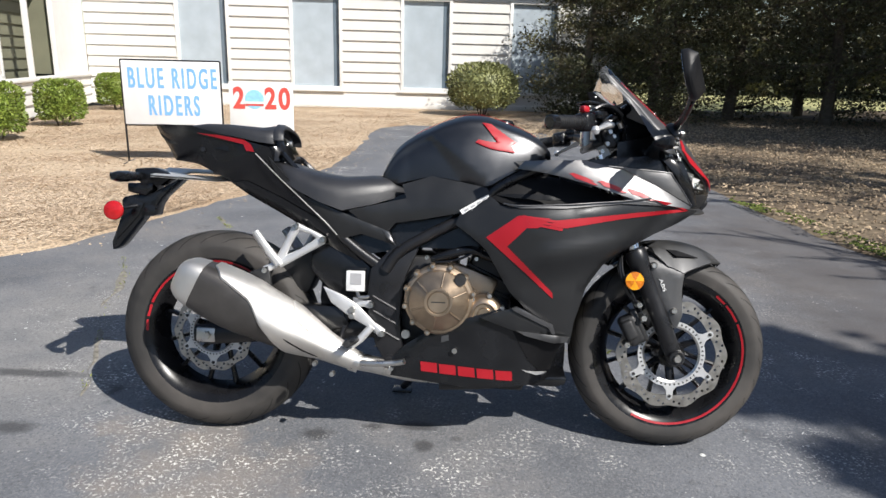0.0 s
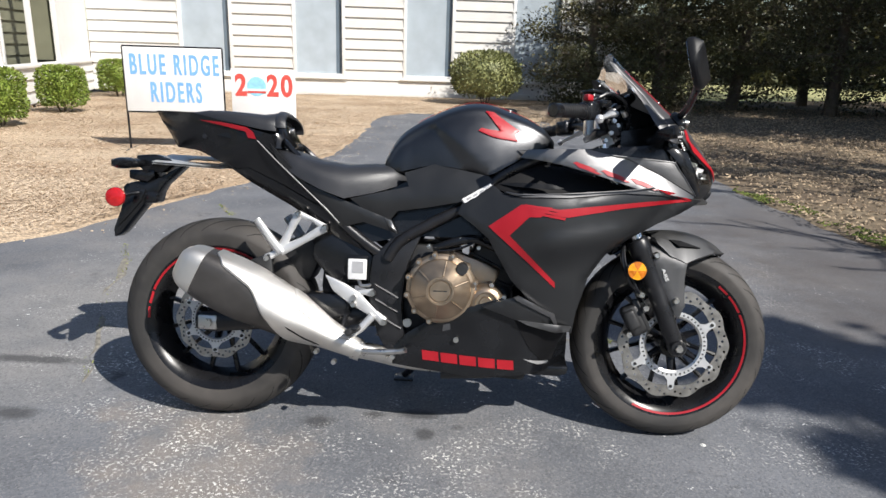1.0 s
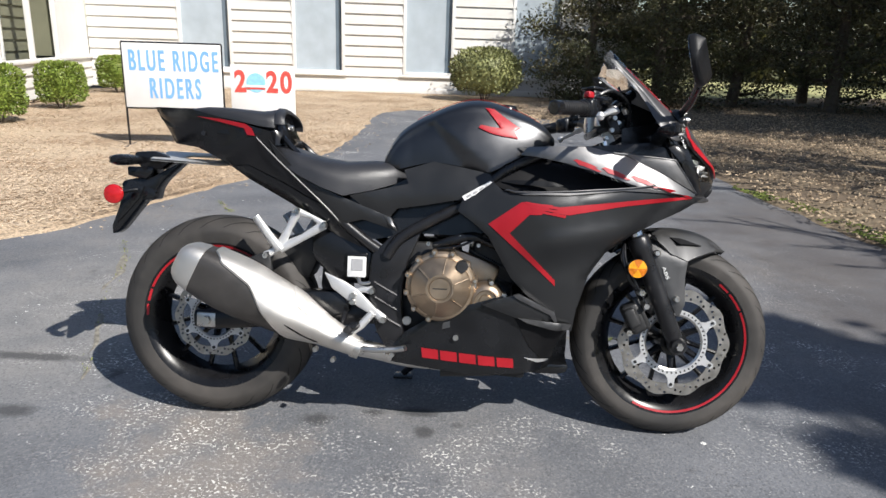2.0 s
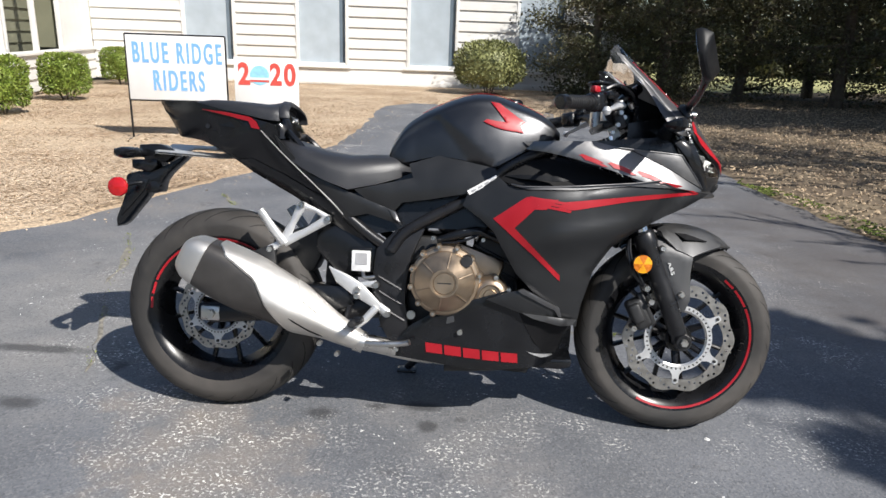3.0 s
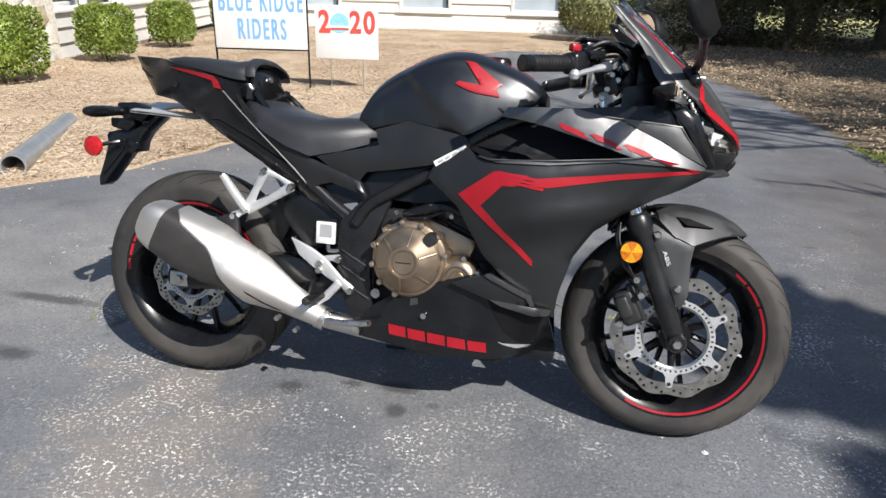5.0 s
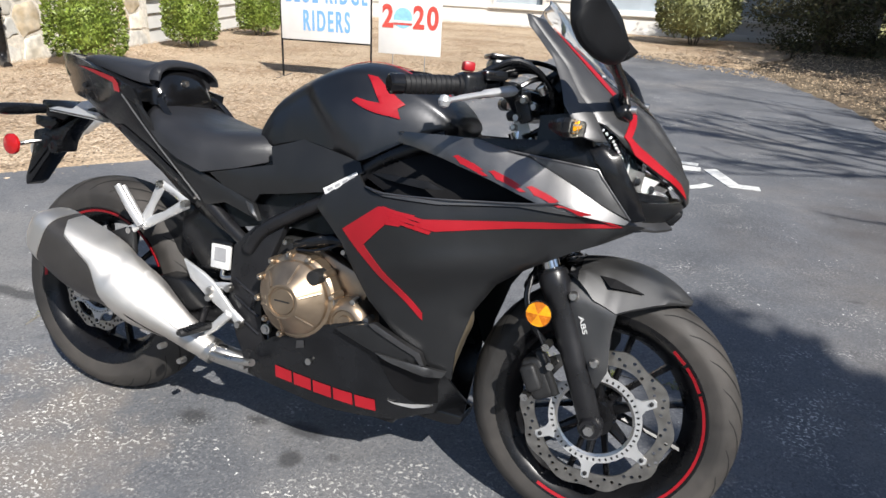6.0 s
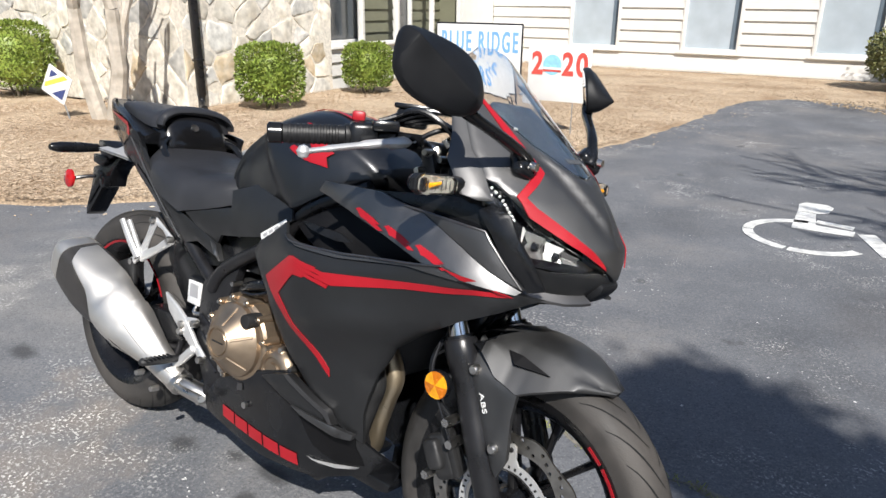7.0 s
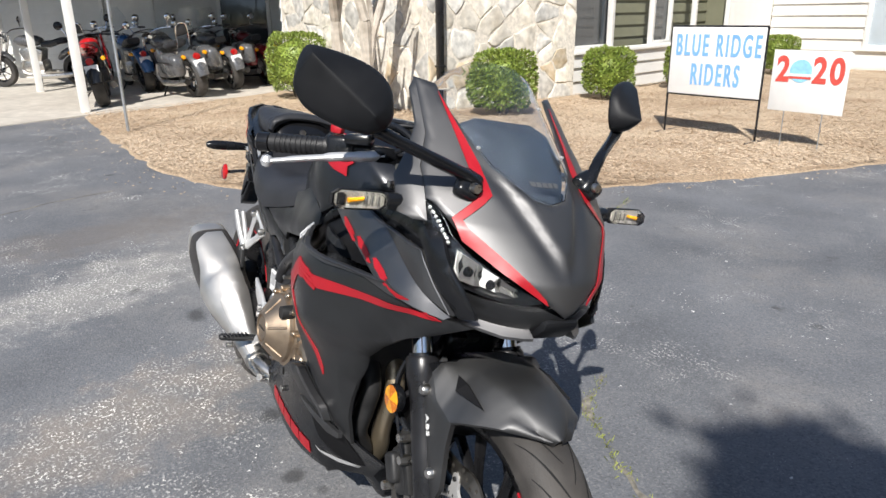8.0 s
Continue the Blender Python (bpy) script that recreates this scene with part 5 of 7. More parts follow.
# handlebars and controls
for s in SIDES:
    piv, end = Vector((.424, s * .206, .976)), Vector((.272, s * .378, .953))
    d = (end - piv).normalized()
    br = part("handlebar", tube([Vector((.455, s * .11, .93)), Vector((.44, s * .15, .965)), piv, end - d * .02], [.016, .016, .012, .012], 12), FRAMEB, bike)
    gp = part("grip", tube([piv.lerp(end, .36), piv.lerp(end, .38), piv.lerp(end, .40), piv.lerp(end, .41), piv.lerp(end, .88)], [.020, .021, .021, .0175, .0175], 16), GRIP, bike, "black rubber grip")
    for i in range(9):  # raised rings round the rubber
        c = piv.lerp(end, .47 + .045 * i)
        part("grip_ridge", tube([c - d * .0035, c - d * .002, c + d * .002, c + d * .0035], [.0172, .0190, .0190, .0172], 14), GRIP, gp)
    part("bar_end", tube([piv.lerp(end, .88), piv.lerp(end, .89), piv.lerp(end, .985), piv.lerp(end, 1.0)], [.014, .019, .019, .015], 16), GLOSSB, br)
    part("switch_pod", join(box((.048, .055, .050), Matrix.Translation(piv.lerp(end, .26)) @ d.to_track_quat("Y", "Z").to_matrix().to_4x4(), .012, 3), box((.04, .05, .02), Matrix.Translation(piv.lerp(end, .16) + Vector((.02, 0, .02))) @ d.to_track_quat("Y", "Z").to_matrix().to_4x4(), .006)), BLACKP, br)
    ball = Vector((.389, s * .394, .933))
    lv = part("lever", tube(spline([Vector((.455, s * .200, .972)), Vector((.452, s * .235, .966)), Vector((.440, s * .275, .960)), Vector((.415, s * .335, .947)), ball], 6), [.014] * 3 + [.017] * 6 + [.014] * 6 + [.010] * 6 + [.008] * 4, 12, .6, (0, .1, 1)), SILVER, bike, "polished alloy lever")
    part("lever_ball", lathe([(0, -.012), (.008, -.009), (.012, 0), (.008, .009), (0, .012)], ball, "z", 14), SILVER, lv)
    part("lever_perch", box((.040, .045, .028), Matrix.Translation((.448, s * .195, .972)), .008), BLACKP, br)
    part("cable", tube(spline([(.45, s * .19, .97), (.49, s * .15, 1.0), (.505, s * .09, .985), (.49, s * .05, .92)], 6), .005, 8), BLACKP, br)
    part("cable", tube(spline([(.40, s * .23, 1.0), (.45, s * .16, 1.03), (.52, s * .10, 1.02), (.53, s * .07, .95)], 6), .005, 8), BLACKP, br)
part("kill_switch", box((.024, .020, .018), pose(.379, -.262, 1.004, 0, 0, 40), .005), REDP, bike, "red engine stop switch")
part("master_cylinder", box((.06, .05, .035), pose(.415, -.155, 1.012, 0, 0, 35), .008), BLACKP, bike)
part("reservoir_lid", box((.07, .055, .010), pose(.415, -.155, 1.034, 0, 0, 35), .004), GLOSSB, bike)
for y in (-.112, .088):
    part("fork_top", lathe([(0, .02), (.018, .02), (.024, .012), (.024, -.02), (0, -.02)], (.447, y, .955), "z", 18), STEEL, bike)
part("riser_sticker", box((.030, .004, .075), pose(.462, -.122, .905, -8, -22, 0), .001), WHITEP, bike)
for i, (x, y, z) in enumerate(((.470, -.165, .955), (.478, -.150, .925), (.462, -.172, .920), (.486, -.138, .945), (.452, -.150, .900))):
    part("bolt", lathe([(0, -.010), (.006, -.010), (.0075, -.004), (.0075, .010), (0, .010)], (x, y, z), "y", 10), STEEL, bike)
part("clamp", box((.028, .022, .050), pose(.470, -.150, .935, 0, -22, 0), .006), FRAMEB, bike)
for k in range(4):
    part("cable", tube(spline([(.400 + .012 * k, -.210 + .012 * k, 1.004), (.455 + .010 * k, -.185 + .016 * k, 1.028 - .006 * k), (.510 + .006 * k, -.150 + .022 * k, .995 - .012 * k), (.520, -.110 + .016 * k, .930 - .015 * k), (.500, -.085, .870)], 6), .0042 if k else .006, 8), BLACKP, bike)
part("brake_hose_clip", tube([(.498, -.152, .985), (.506, -.146, .972)], .0085, 10), STEEL, bike)
part("ignition_switch", lathe([(0, .03), (.020, .03), (.022, 0), (.022, -.03), (0, -.03)], (.43, -.01, .955), "z", 18), STEEL, bike)
part("wiring_loom", join(tube(spline([(.45, -.10, .97), (.49, -.06, .96), (.52, -.02, .92), (.56, 0, .90)], 5), .010, 8), tube(spline([(.46, .06, .97), (.50, -.02, .94), (.51, -.10, .91), (.47, -.13, .88)], 5), .007, 8)), BLACKP, bike)

# ---- ground ----
ASPH = mat("asphalt", (0.124, 0.130, 0.144), 0.82, 0, 0.24, 1.6, 0.9, 120)


def asphalt_nodes(m):
    """Adds pale stones in the worn patches, dark oil spots, tan stains and a broad dark brown patch to the asphalt."""
    nt = m.node_tree
    n, l = nt.nodes, nt.links
    b = n["Principled BSDF"]
    src = b.inputs["Base Color"].links[0].from_socket
    co = n.new("ShaderNodeTexCoord").outputs["Object"]

    def noise_tex(scale, detail=5, rough=.6):
        t = n.new("ShaderNodeTexNoise")
        t.inputs["Scale"].default_value, t.inputs["Detail"].default_value, t.inputs["Roughness"].default_value = scale, detail, rough
        l.new(co, t.inputs["Vector"])
        return t.outputs["Fac"]

    def remap(v, a, b_, c=0.0, d=1.0):
        r = n.new("ShaderNodeMapRange")
        for k, x in zip(("From Min", "From Max", "To Min", "To Max"), (a, b_, c, d)):
            r.inputs[k].default_value = x
        l.new(v, r.inputs["Value"])
        return r.outputs[0]

    def mult(a, b_):
        k = n.new("ShaderNodeMath")
        k.operation = "MULTIPLY"
        l.new(a, k.inputs[0])
        l.new(b_, k.inputs[1])
        return k.outputs[0]

    def mix(f, a, colour):
        k = n.new("ShaderNodeMix")
        k.data_type = "RGBA"
        k.inputs[7].default_value = (*colour, 1)
        l.new(f, k.inputs[0])
        l.new(a, k.inputs[6])
        return k.outputs[2]

    def blot(x, y, rx, ry, jag, turn=0):
        """A patch of uneven outline about (x, y): 1 in its heart, 0 outside."""
        mp = n.new("ShaderNodeMapping")
        mp.vector_type = "TEXTURE"
        mp.inputs["Location"].default_value = (x, y, 0)
        mp.inputs["Scale"].default_value = (rx, ry, 1)
        mp.inputs["Rotation"].default_value = (0, 0, math.radians(turn))
        l.new(co, mp.inputs["Vector"])
        ln = n.new("ShaderNodeVectorMath")
        ln.operation = "LENGTH"
        l.new(mp.outputs[0], ln.inputs[0])
        ad = n.new("ShaderNodeMath")
        ad.operation = "ADD"
        l.new(ln.outputs["Value"], ad.inputs[0])
        l.new(remap(noise_tex(2.2 / max(rx, .25), 5, .65), .3, .7, -jag, jag), ad.inputs[1])
        return remap(ad.outputs[0], .35, 1.0, 1, 0)

    def more(a, b_):
        k = n.new("ShaderNodeMath")
        k.operation = "MAXIMUM"
        l.new(a, k.inputs[0])
        l.new(b_, k.inputs[1])
        return k.outputs[0]

    stones = remap(noise_tex(92, 3, .6), .54, .58)
    chosen = remap(noise_tex(60, 2), .40, .52)
    fstone = remap(noise_tex(320, 2), .50, .62)
    tan = blot(-.62, 1.72, .34, .80, .45, 28)
    pale = blot(-1.95, 1.72, .40, .85, .45, 28)
    gravel = more(blot(.08, 1.86, .62, .42, .5), blot(-.25, 1.5, .7, .4, .5))
    patch = more(more(tan, pale), mult(gravel, remap(noise_tex(4, 4), .42, .62)))
    worn = more(mult(remap(noise_tex(1.1), .51, .66), remap(noise_tex(6, 5), .46, .60)), mult(patch, remap(noise_tex(9, 5), .36, .58)))
    c = mix(mult(remap(noise_tex(.8, 4), .50, .66), remap(noise_tex(14, 4), .3, .7, .2, .8)), src, (.205, .188, .172))
    cells = n.new("ShaderNodeTexVoronoi")
    cells.inputs["Scale"].default_value = 170
    l.new(co, cells.inputs["Vector"])
    c = mix(mult(blot(-1.75, 2.75, 1.15, 1.15, .45), remap(noise_tex(4, 5), .3, .7, .3, .9)), c, (.235, .228, .220))
    c = mix(remap(cells.outputs["Color"], .62, .95, 0, .45), c, (.27, .27, .27))
    c = mix(remap(cells.outputs["Color"], .12, .36, .45, 0), c, (.05, .052, .058))
    c = mix(mult(blot(-2.85, 1.65, .36, 1.0, .4, 12), remap(noise_tex(6, 4), .3, .7, .5, .9)), c, (.125, .112, .106))
    c = mix(mult(tan, remap(noise_tex(5, 5), .3, .7, .2, .9)), c, (.245, .205, .170))
    c = mix(mult(pale, remap(noise_tex(5, 5), .3, .7, .3, .95)), c, (.30, .285, .265))
    c = mix(mult(fstone, more(remap(noise_tex(2.3), .42, .70, .04, .42), remap(patch, 0, 1, 0, .6))), c, (.34, .335, .325))
    c = mix(mult(mult(stones, chosen), remap(worn, 0, 1, .02, 1.0)), c, (.86, .84, .80))
    c = mix(mult(remap(noise_tex(48, 2, .7), .655, .68), remap(noise_tex(3.4, 5), .56, .63)), c, (.80, .79, .76))
    c = mix(remap(noise_tex(3.7, 3), .66, .74, 0, .75), c, (.045, .045, .048))
    # darker and browner towards the right edge of the drive
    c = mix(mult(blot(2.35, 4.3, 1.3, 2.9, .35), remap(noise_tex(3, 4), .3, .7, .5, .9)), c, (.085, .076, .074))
    for x, y, rx, ry in ((-.39, 2.10, .06, .05), (-.04, 2.06, .04, .04), (-.07, 2.17, .09, .035), (-.21, 2.16, .05, .03), (-1.50, 2.41, .30, .04), (-1.35, 2.04, .10, .05)):
        c = mix(remap(blot(x, y, rx, ry, .35), 0, 1, 0, .75), c, (.04, .04, .042))
    l.new(c, b.inputs["Base Color"])
    bp = b.inputs["Normal"].links[0].from_node
    bp.inputs["Distance"].default_value = .003
    bp.inputs["Strength"].default_value = .9
    add = n.new("ShaderNodeMath")
    add.operation = "ADD"
    hsrc = bp.inputs["Height"].links[0].from_socket
    l.new(hsrc, add.inputs[0])
    l.new(mult(mult(stones, chosen), worn), add.inputs[1])
    l.new(add.outputs[0], bp.inputs["Height"])


asphalt_nodes(ASPH)
EARTH = mat("leaf_litter_earth", (0.13, 0.095, 0.062), 0.95, 0, 0.45, 22, 1.0, 60, second=(0.24, 0.19, 0.12), second_scale=1.4, second_amount=.6)
MULCH = mat("pale_bark_mulch", (0.46, 0.355, 0.245), 0.95, 0, 0.5, 60, 1.0, 90, second=(0.27, 0.175, 0.10), second_scale=1.1, second_amount=.8)
CHIP = mat("bark_chip", (0.55, 0.44, 0.325), 0.9, 0, 0.25, 60, 0.5, 200, island=.30, second=(.34, .245, .16), second_scale=.7, second_amount=.8)
LEAFL = mat("dry_leaf", (0.31, 0.235, 0.155), 0.85, 0, 0.2, 60, island=.55)
CONC = mat("pale_concrete", (0.52, 0.48, 0.42), 0.85, 0, 0.15, 6, 0.5, 150, second=(.40, .36, .31), second_scale=1.2)
ROADW = mat("white_road_paint", (0.72, 0.72, 0.70), 0.7, 0, 0.2, 22, 0.5, 120, second=(.35, .35, .35), second_scale=18, second_amount=.6)


def poly_sheet(name, outline, z, material, label, category, step=1.0, height=None, depth=.12):
    v, f, loop = sheet2d(outline, step)
    bm = raw([(p.x, p.y, z + (height(p.x, p.y, edge_dist(p, loop)) if height else 0)) for p in v], [tuple(q) for q in f])
    edge = [e for e in bm.edges if len(e.link_faces) == 1]
    r = bmesh.ops.extrude_edge_only(bm, edges=edge)
    for q in r["geom"]:
        if isinstance(q, bmesh.types.BMVert):
            q.co.z = z - depth
    ob = part(name, bm, material, None, "", 60)
    return tagged(ob, label, category, kind="structure")


g = bmesh.new()
bmesh.ops.create_grid(g, x_segments=40, y_segments=40, size=600)
tagged(part("ground", g, EARTH, None), "brown earth under dry leaf litter", "ground", kind="structure").location.z = -0.05

LEFT_EDGE = [(-8.9, 1.98), (-6.8, 2.1), (-5.0, 2.28), (-4.4, 2.40), (-3.9, 2.58), (-3.3, 2.95), (-2.95, 3.42), (-2.62, 3.84), (-2.40, 4.12), (-2.30, 4.52), (-2.14, 5.25), (-1.90, 5.85),
             (-1.74, 6.5), (-1.56, 7.6), (-1.53, 8.6), (-1.58, 9.8), (-1.70, 11.2), (-1.66, 12.15), (-1.28, 12.80), (-.42, 12.85), (.2, 12.4)]
RIGHT_EDGE = [(1.1, 12.0), (1.55, 10.6), (2.05, 9.2), (2.30, 7.6), (2.36, 6.9), (2.42, 5.96), (2.50, 5.42), (2.60, 4.92), (2.70, 4.4), (3.2, 3.3)]


def wobble(pts, amp, step):
    out = []
    for a, b in zip(pts, pts[1:]):
        a, b = Vector(a), Vector(b)
        k = max(1, int((b - a).length / step))
        for j in range(k):
            p = a.lerp(b, j / k)
            out.append((p.x + amp * noise.noise((p.x * 4, p.y * 4, 1)), p.y + amp * noise.noise((p.x * 4, p.y * 4, 7))))
    return out + [tuple(pts[-1])]


LW, RW = wobble(LEFT_EDGE, .07, .14), wobble(RIGHT_EDGE, .10, .16)
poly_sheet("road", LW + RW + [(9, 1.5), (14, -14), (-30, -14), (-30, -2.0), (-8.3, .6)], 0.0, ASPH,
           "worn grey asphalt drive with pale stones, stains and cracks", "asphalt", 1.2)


def bed_height(x, y, e):
    k = min(1, e / .25)
    return k * (.035 + .012 * noise.noise((x * 2, y * 2, 0)) + .008 * noise.noise((x * 9, y * 9, 3))) + min(.03, .004 * e)


MULCH_POLY = LW + [(1.0, 12.6), (1.7, 14.5), (1.9, 17.2), (-8.2, 16.0), (-6.95, 8.6), (-6.6, 5.75), (-10.6, 5.2), (-10.15, 4.7), (-9.2, 3.0)]
poly_sheet("mulch_bed", MULCH_POLY, 0.0, MULCH, "pale tan bark mulch bed between the drive and the building", "mulch", .16, bed_height)
poly_sheet("leaf_bed", RW[::-1] + [(1.8, 14.4), (2.0, 17.5), (30, 30), (40, 8), (12, 1.5)], 0.0, EARTH, "brown leaf litter bed under the evergreens", "leaf litter", .5,
           lambda x, y, e: min(1, e / .3) * (.05 + .03 * noise.noise((x, y, 0))))
poly_sheet("concrete_pad", [(-8.92, 1.98), (-9.25, 3.1), (-10.15, 4.85), (-12, 7.5), (-26, 7.5), (-26, -1.0), (-8.35, .8)], .012, CONC, "pale concrete pad under a carport roof", "concrete", 1.5)


def inside(p, poly):
    c, j = False, len(poly) - 1
    for i in range(len(poly)):
        if (poly[i][1] > p[1]) != (poly[j][1] > p[1]) and p[0] < (poly[j][0] - poly[i][0]) * (p[1] - poly[i][1]) / (poly[j][1] - poly[i][1]) + poly[i][0]:
            c = not c
        j = i
    return c


def scatter(name, poly, count, size, material, label, category, zf, box_xy, flat=.25, near=None, long=1.0):
    """Many small curled chips on the ground, in one mesh."""
    rnd = random.Random(5)
    verts, faces = [], []
    n = 0
    while n < count:
        x, y = rnd.uniform(*box_xy[0]), rnd.uniform(*box_xy[1])
        if near and rnd.random() > near(x, y):
            continue
        if not inside((x, y), poly):
            continue
        n += 1
        a = rnd.uniform(0, 6.28)
        ln, wd = size * rnd.uniform(.5, 1.5) * long, size * rnd.uniform(.2, .5)
        c, s = math.cos(a), math.sin(a)
        tz = rnd.uniform(-.3, .3)
        z = zf(x, y) + .003
        b = len(verts)
        for u, w, h in ((-1, -1, 0), (1, -1, 0), (1, 1, 0), (-1, 1, 0), (0, 0, 1)):
            du, dw = u * ln / 2, w * wd / 2
            verts.append((x + c * du - s * dw, y + s * du + c * dw, z + du * tz + h * size * flat + w * size * .1))
        faces += [(b, b + 1, b + 4), (b + 1, b + 2, b + 4), (b + 2, b + 3, b + 4), (b + 3, b, b + 4)]
    me = bpy.data.meshes.new(name)
    me.from_pydata(verts, [], faces)
    me.materials.append(material)
    return tagged(new(name, me), label, category, kind="stuff")


scatter("bark_chips", MULCH_POLY, 150000, .012, CHIP, "scattered tan bark chips on the mulch bed", "bark chips", lambda x, y: .045, ((-9.5, 1.8), (2.0, 16.5)), .10,
        lambda x, y: min(1, 34 / ((x - .8) ** 2 + (y - .8) ** 2)) * max(.15, min(1, .75 + 1.1 * noise.noise((x * .9, y * .9, 4)))), 2.1)
scatter("loose_chips", [(-8.9, 1.2), (-4.4, 1.9), (-3.2, 2.6), (-2.2, 4), (-1.6, 6), (-1.2, 8), (-1.2, 11), (-1.7, 12), (-2.4, 5), (-4.5, 2.6), (-8.9, 2.2)], 550, .018, CHIP,
        "loose bark chips strewn along the asphalt edge", "bark chips", lambda x, y: .002, ((-9, -1), (1, 12)), .2)
scatter("dry_leaves", [(-1.5, 12.6), (1.5, 10.3), (2.0, 9), (2.3, 7), (2.5, 4.5), (9, 4), (14, 16), (2, 17), (1.6, 13)], 40000, .030, LEAFL, "dry brown leaves under the trees", "leaves",
        lambda x, y: .06, ((-1.5, 12), (4, 17)), .35)


FIELD = mat("pale_winter_grass", (0.40, 0.38, 0.18), 0.9, 0, .3, 3, .8, 40, second=(.22, .26, .09), second_scale=.6, second_amount=.6)
poly_sheet("far_lawn", [(2.2, 18.4), (40, 20), (60, 60), (-10, 60), (-4, 19.5)], .012, FIELD, "pale winter lawn beyond the trees", "lawn", 4.0)
MOSS = mat("moss", (0.12, 0.15, 0.03), 0.9, 0, .3, 30, .8, 150, island=.4)
scatter("moss", [(2.28, 6.3), (2.42, 5.5), (2.55, 4.9), (2.72, 4.2), (3.05, 3.5), (3.3, 3.6), (3.0, 4.4), (2.75, 5.1), (2.6, 5.9), (2.45, 6.6)], 1500, .02, MOSS, "green moss along the edge of the leaf bed", "moss",
        lambda x, y: .03, ((2.2, 3.4), (3.4, 6.7)), .5, lambda x, y: max(0.0, .25 + 1.6 * noise.noise((x * 3.5, y * 3.5, 2))))


def accessible_symbol():
    """A worn painted wheelchair symbol, in flat pieces with joints."""
    sym = thing("parking_symbol", pose(0, 0, 0), "worn white painted wheelchair symbol on the asphalt", "road marking")
    cx, cy, r0, r1 = .545, .0, .285, .345

    def piece(pts):
        part("paint_patch", prism(pts, .0015, .005, 0, "xy"), ROADW, sym, smooth=0)
    for a0, a1 in ((100, 190), (194, 262), (266, 335)):
        a = np.radians(np.linspace(a0, a1, 12))
        piece([(.55 + r1 * 1.0 * math.cos(t), 5.53 + r1 * math.sin(t)) for t in a] + [(.55 + r0 * math.cos(t), 5.53 + r0 * math.sin(t)) for t in reversed(a)])
    piece([(.345, 6.27), (.37, 6.35), (.50, 6.37), (.55, 6.31), (.55, 6.16), (.50, 6.10), (.38, 6.09)])
    piece([(.38, 6.075), (.49, 6.075), (.545, 5.80), (.76, 5.80), (.765, 5.70), (.44, 5.66), (.43, 5.72)])
    piece([(.53, 5.93), (.74, 5.91), (.74, 5.84), (.53, 5.86)])
    piece([(.78, 5.76), (.86, 5.82), (1.01, 5.49), (1.13, 5.50), (1.14, 5.41), (.95, 5.40)])
    return sym


accessible_symbol()

GRASS = mat("weed_green", (0.24, 0.27, 0.06), 0.7, 0, .3, 20, island=.4)
CRACKD = mat("crack_dirt", (0.20, 0.185, 0.155), 0.95, 0, .4, 40, .8, 150)


def crack(pts, width, blades, label):
    """A dirt-filled crack, with weeds in it."""
    rnd = random.Random(len(pts) * 7 + blades)
    line = [(p.x, p.y) for p in spline([(x, y, 0) for x, y in pts], 24)]
    verts, faces = [], []
    for i, (x, y) in enumerate(line):
        a, b = line[max(0, i - 1)], line[min(len(line) - 1, i + 1)]
        d = Vector((b[0] - a[0], b[1] - a[1])).normalized()
        w = width * max(0, min(1.2, 2.6 * noise.noise((x * 6, y * 6, 2)) + .35))
        ox, oy = .02 * noise.noise((x * 7, y * 7, 5)), .02 * noise.noise((x * 7, y * 7, 9))
        verts += [(x + ox - d.y * w, y + oy + d.x * w, .001), (x + ox, y + oy, .004), (x + ox + d.y * w, y + oy - d.x * w, .001)]
        if i:
            k = 3 * i
            faces += [(k - 3, k - 2, k + 1, k), (k - 2, k - 1, k + 2, k + 1)]
    ob = tagged(part("asphalt_crack", raw(verts, faces), CRACKD, None), label, "crack", kind="structure")
    verts, faces = [], []
    for i in range(blades):
        x, y = rnd.choice(line)
        if noise.noise((x * 9, y * 9, 3)) < rnd.uniform(-.25, .15):
            continue
        x, y = x + rnd.gauss(0, .012), y + rnd.gauss(0, .012)
        a, h = rnd.uniform(0, 6.28), rnd.uniform(.004, .015)
        c, s = math.cos(a), math.sin(a)
        b = len(verts)
        verts += [(x - s * .002, y + c * .002, 0), (x + s * .002, y - c * .002, 0), (x + c * h * .5, y + s * h * .5, h * .8), (x + c * h, y + s * h, h)]
        faces += [(b, b + 1, b + 2), (b + 1, b + 3, b + 2)]
    if blades:
        me = bpy.data.meshes.new("weeds")
        me.from_pydata(verts, [], faces)
        me.materials.append(GRASS)
        tagged(new("weeds", me), "small green weeds in an asphalt crack", "weeds", kind="stuff")


crack([(-1.25, 2.25), (-1.33, 2.45), (-1.42, 2.65), (-1.64, 3.1)], .011, 30, "tan dirt-filled crack across the asphalt")
crack([(-1.64, 3.1), (-1.75, 3.5), (-1.95, 3.9)], .018, 90, "crack with weeds at the asphalt edge")
crack([(-1.62, 4.72), (-1.70, 4.82), (-1.80, 5.0)], .02, 110, "weedy patch at the asphalt edge")
crack([(-.02, 3.20), (.06, 3.06), (.14, 2.985), (.22, 2.955), (.30, 2.920), (.372, 2.888), (.437, 2.876), (.518, 2.850), (.66, 2.853), (.78, 2.865), (.84, 2.882), (.906, 2.864), (1.05, 2.86)], .013, 420, "thin crack filled with green weeds")
crack([(-3.73, 1.21), (-3.9, 1.5), (-4.07, 1.93)], .010, 0, "pale straight crack in the asphalt")

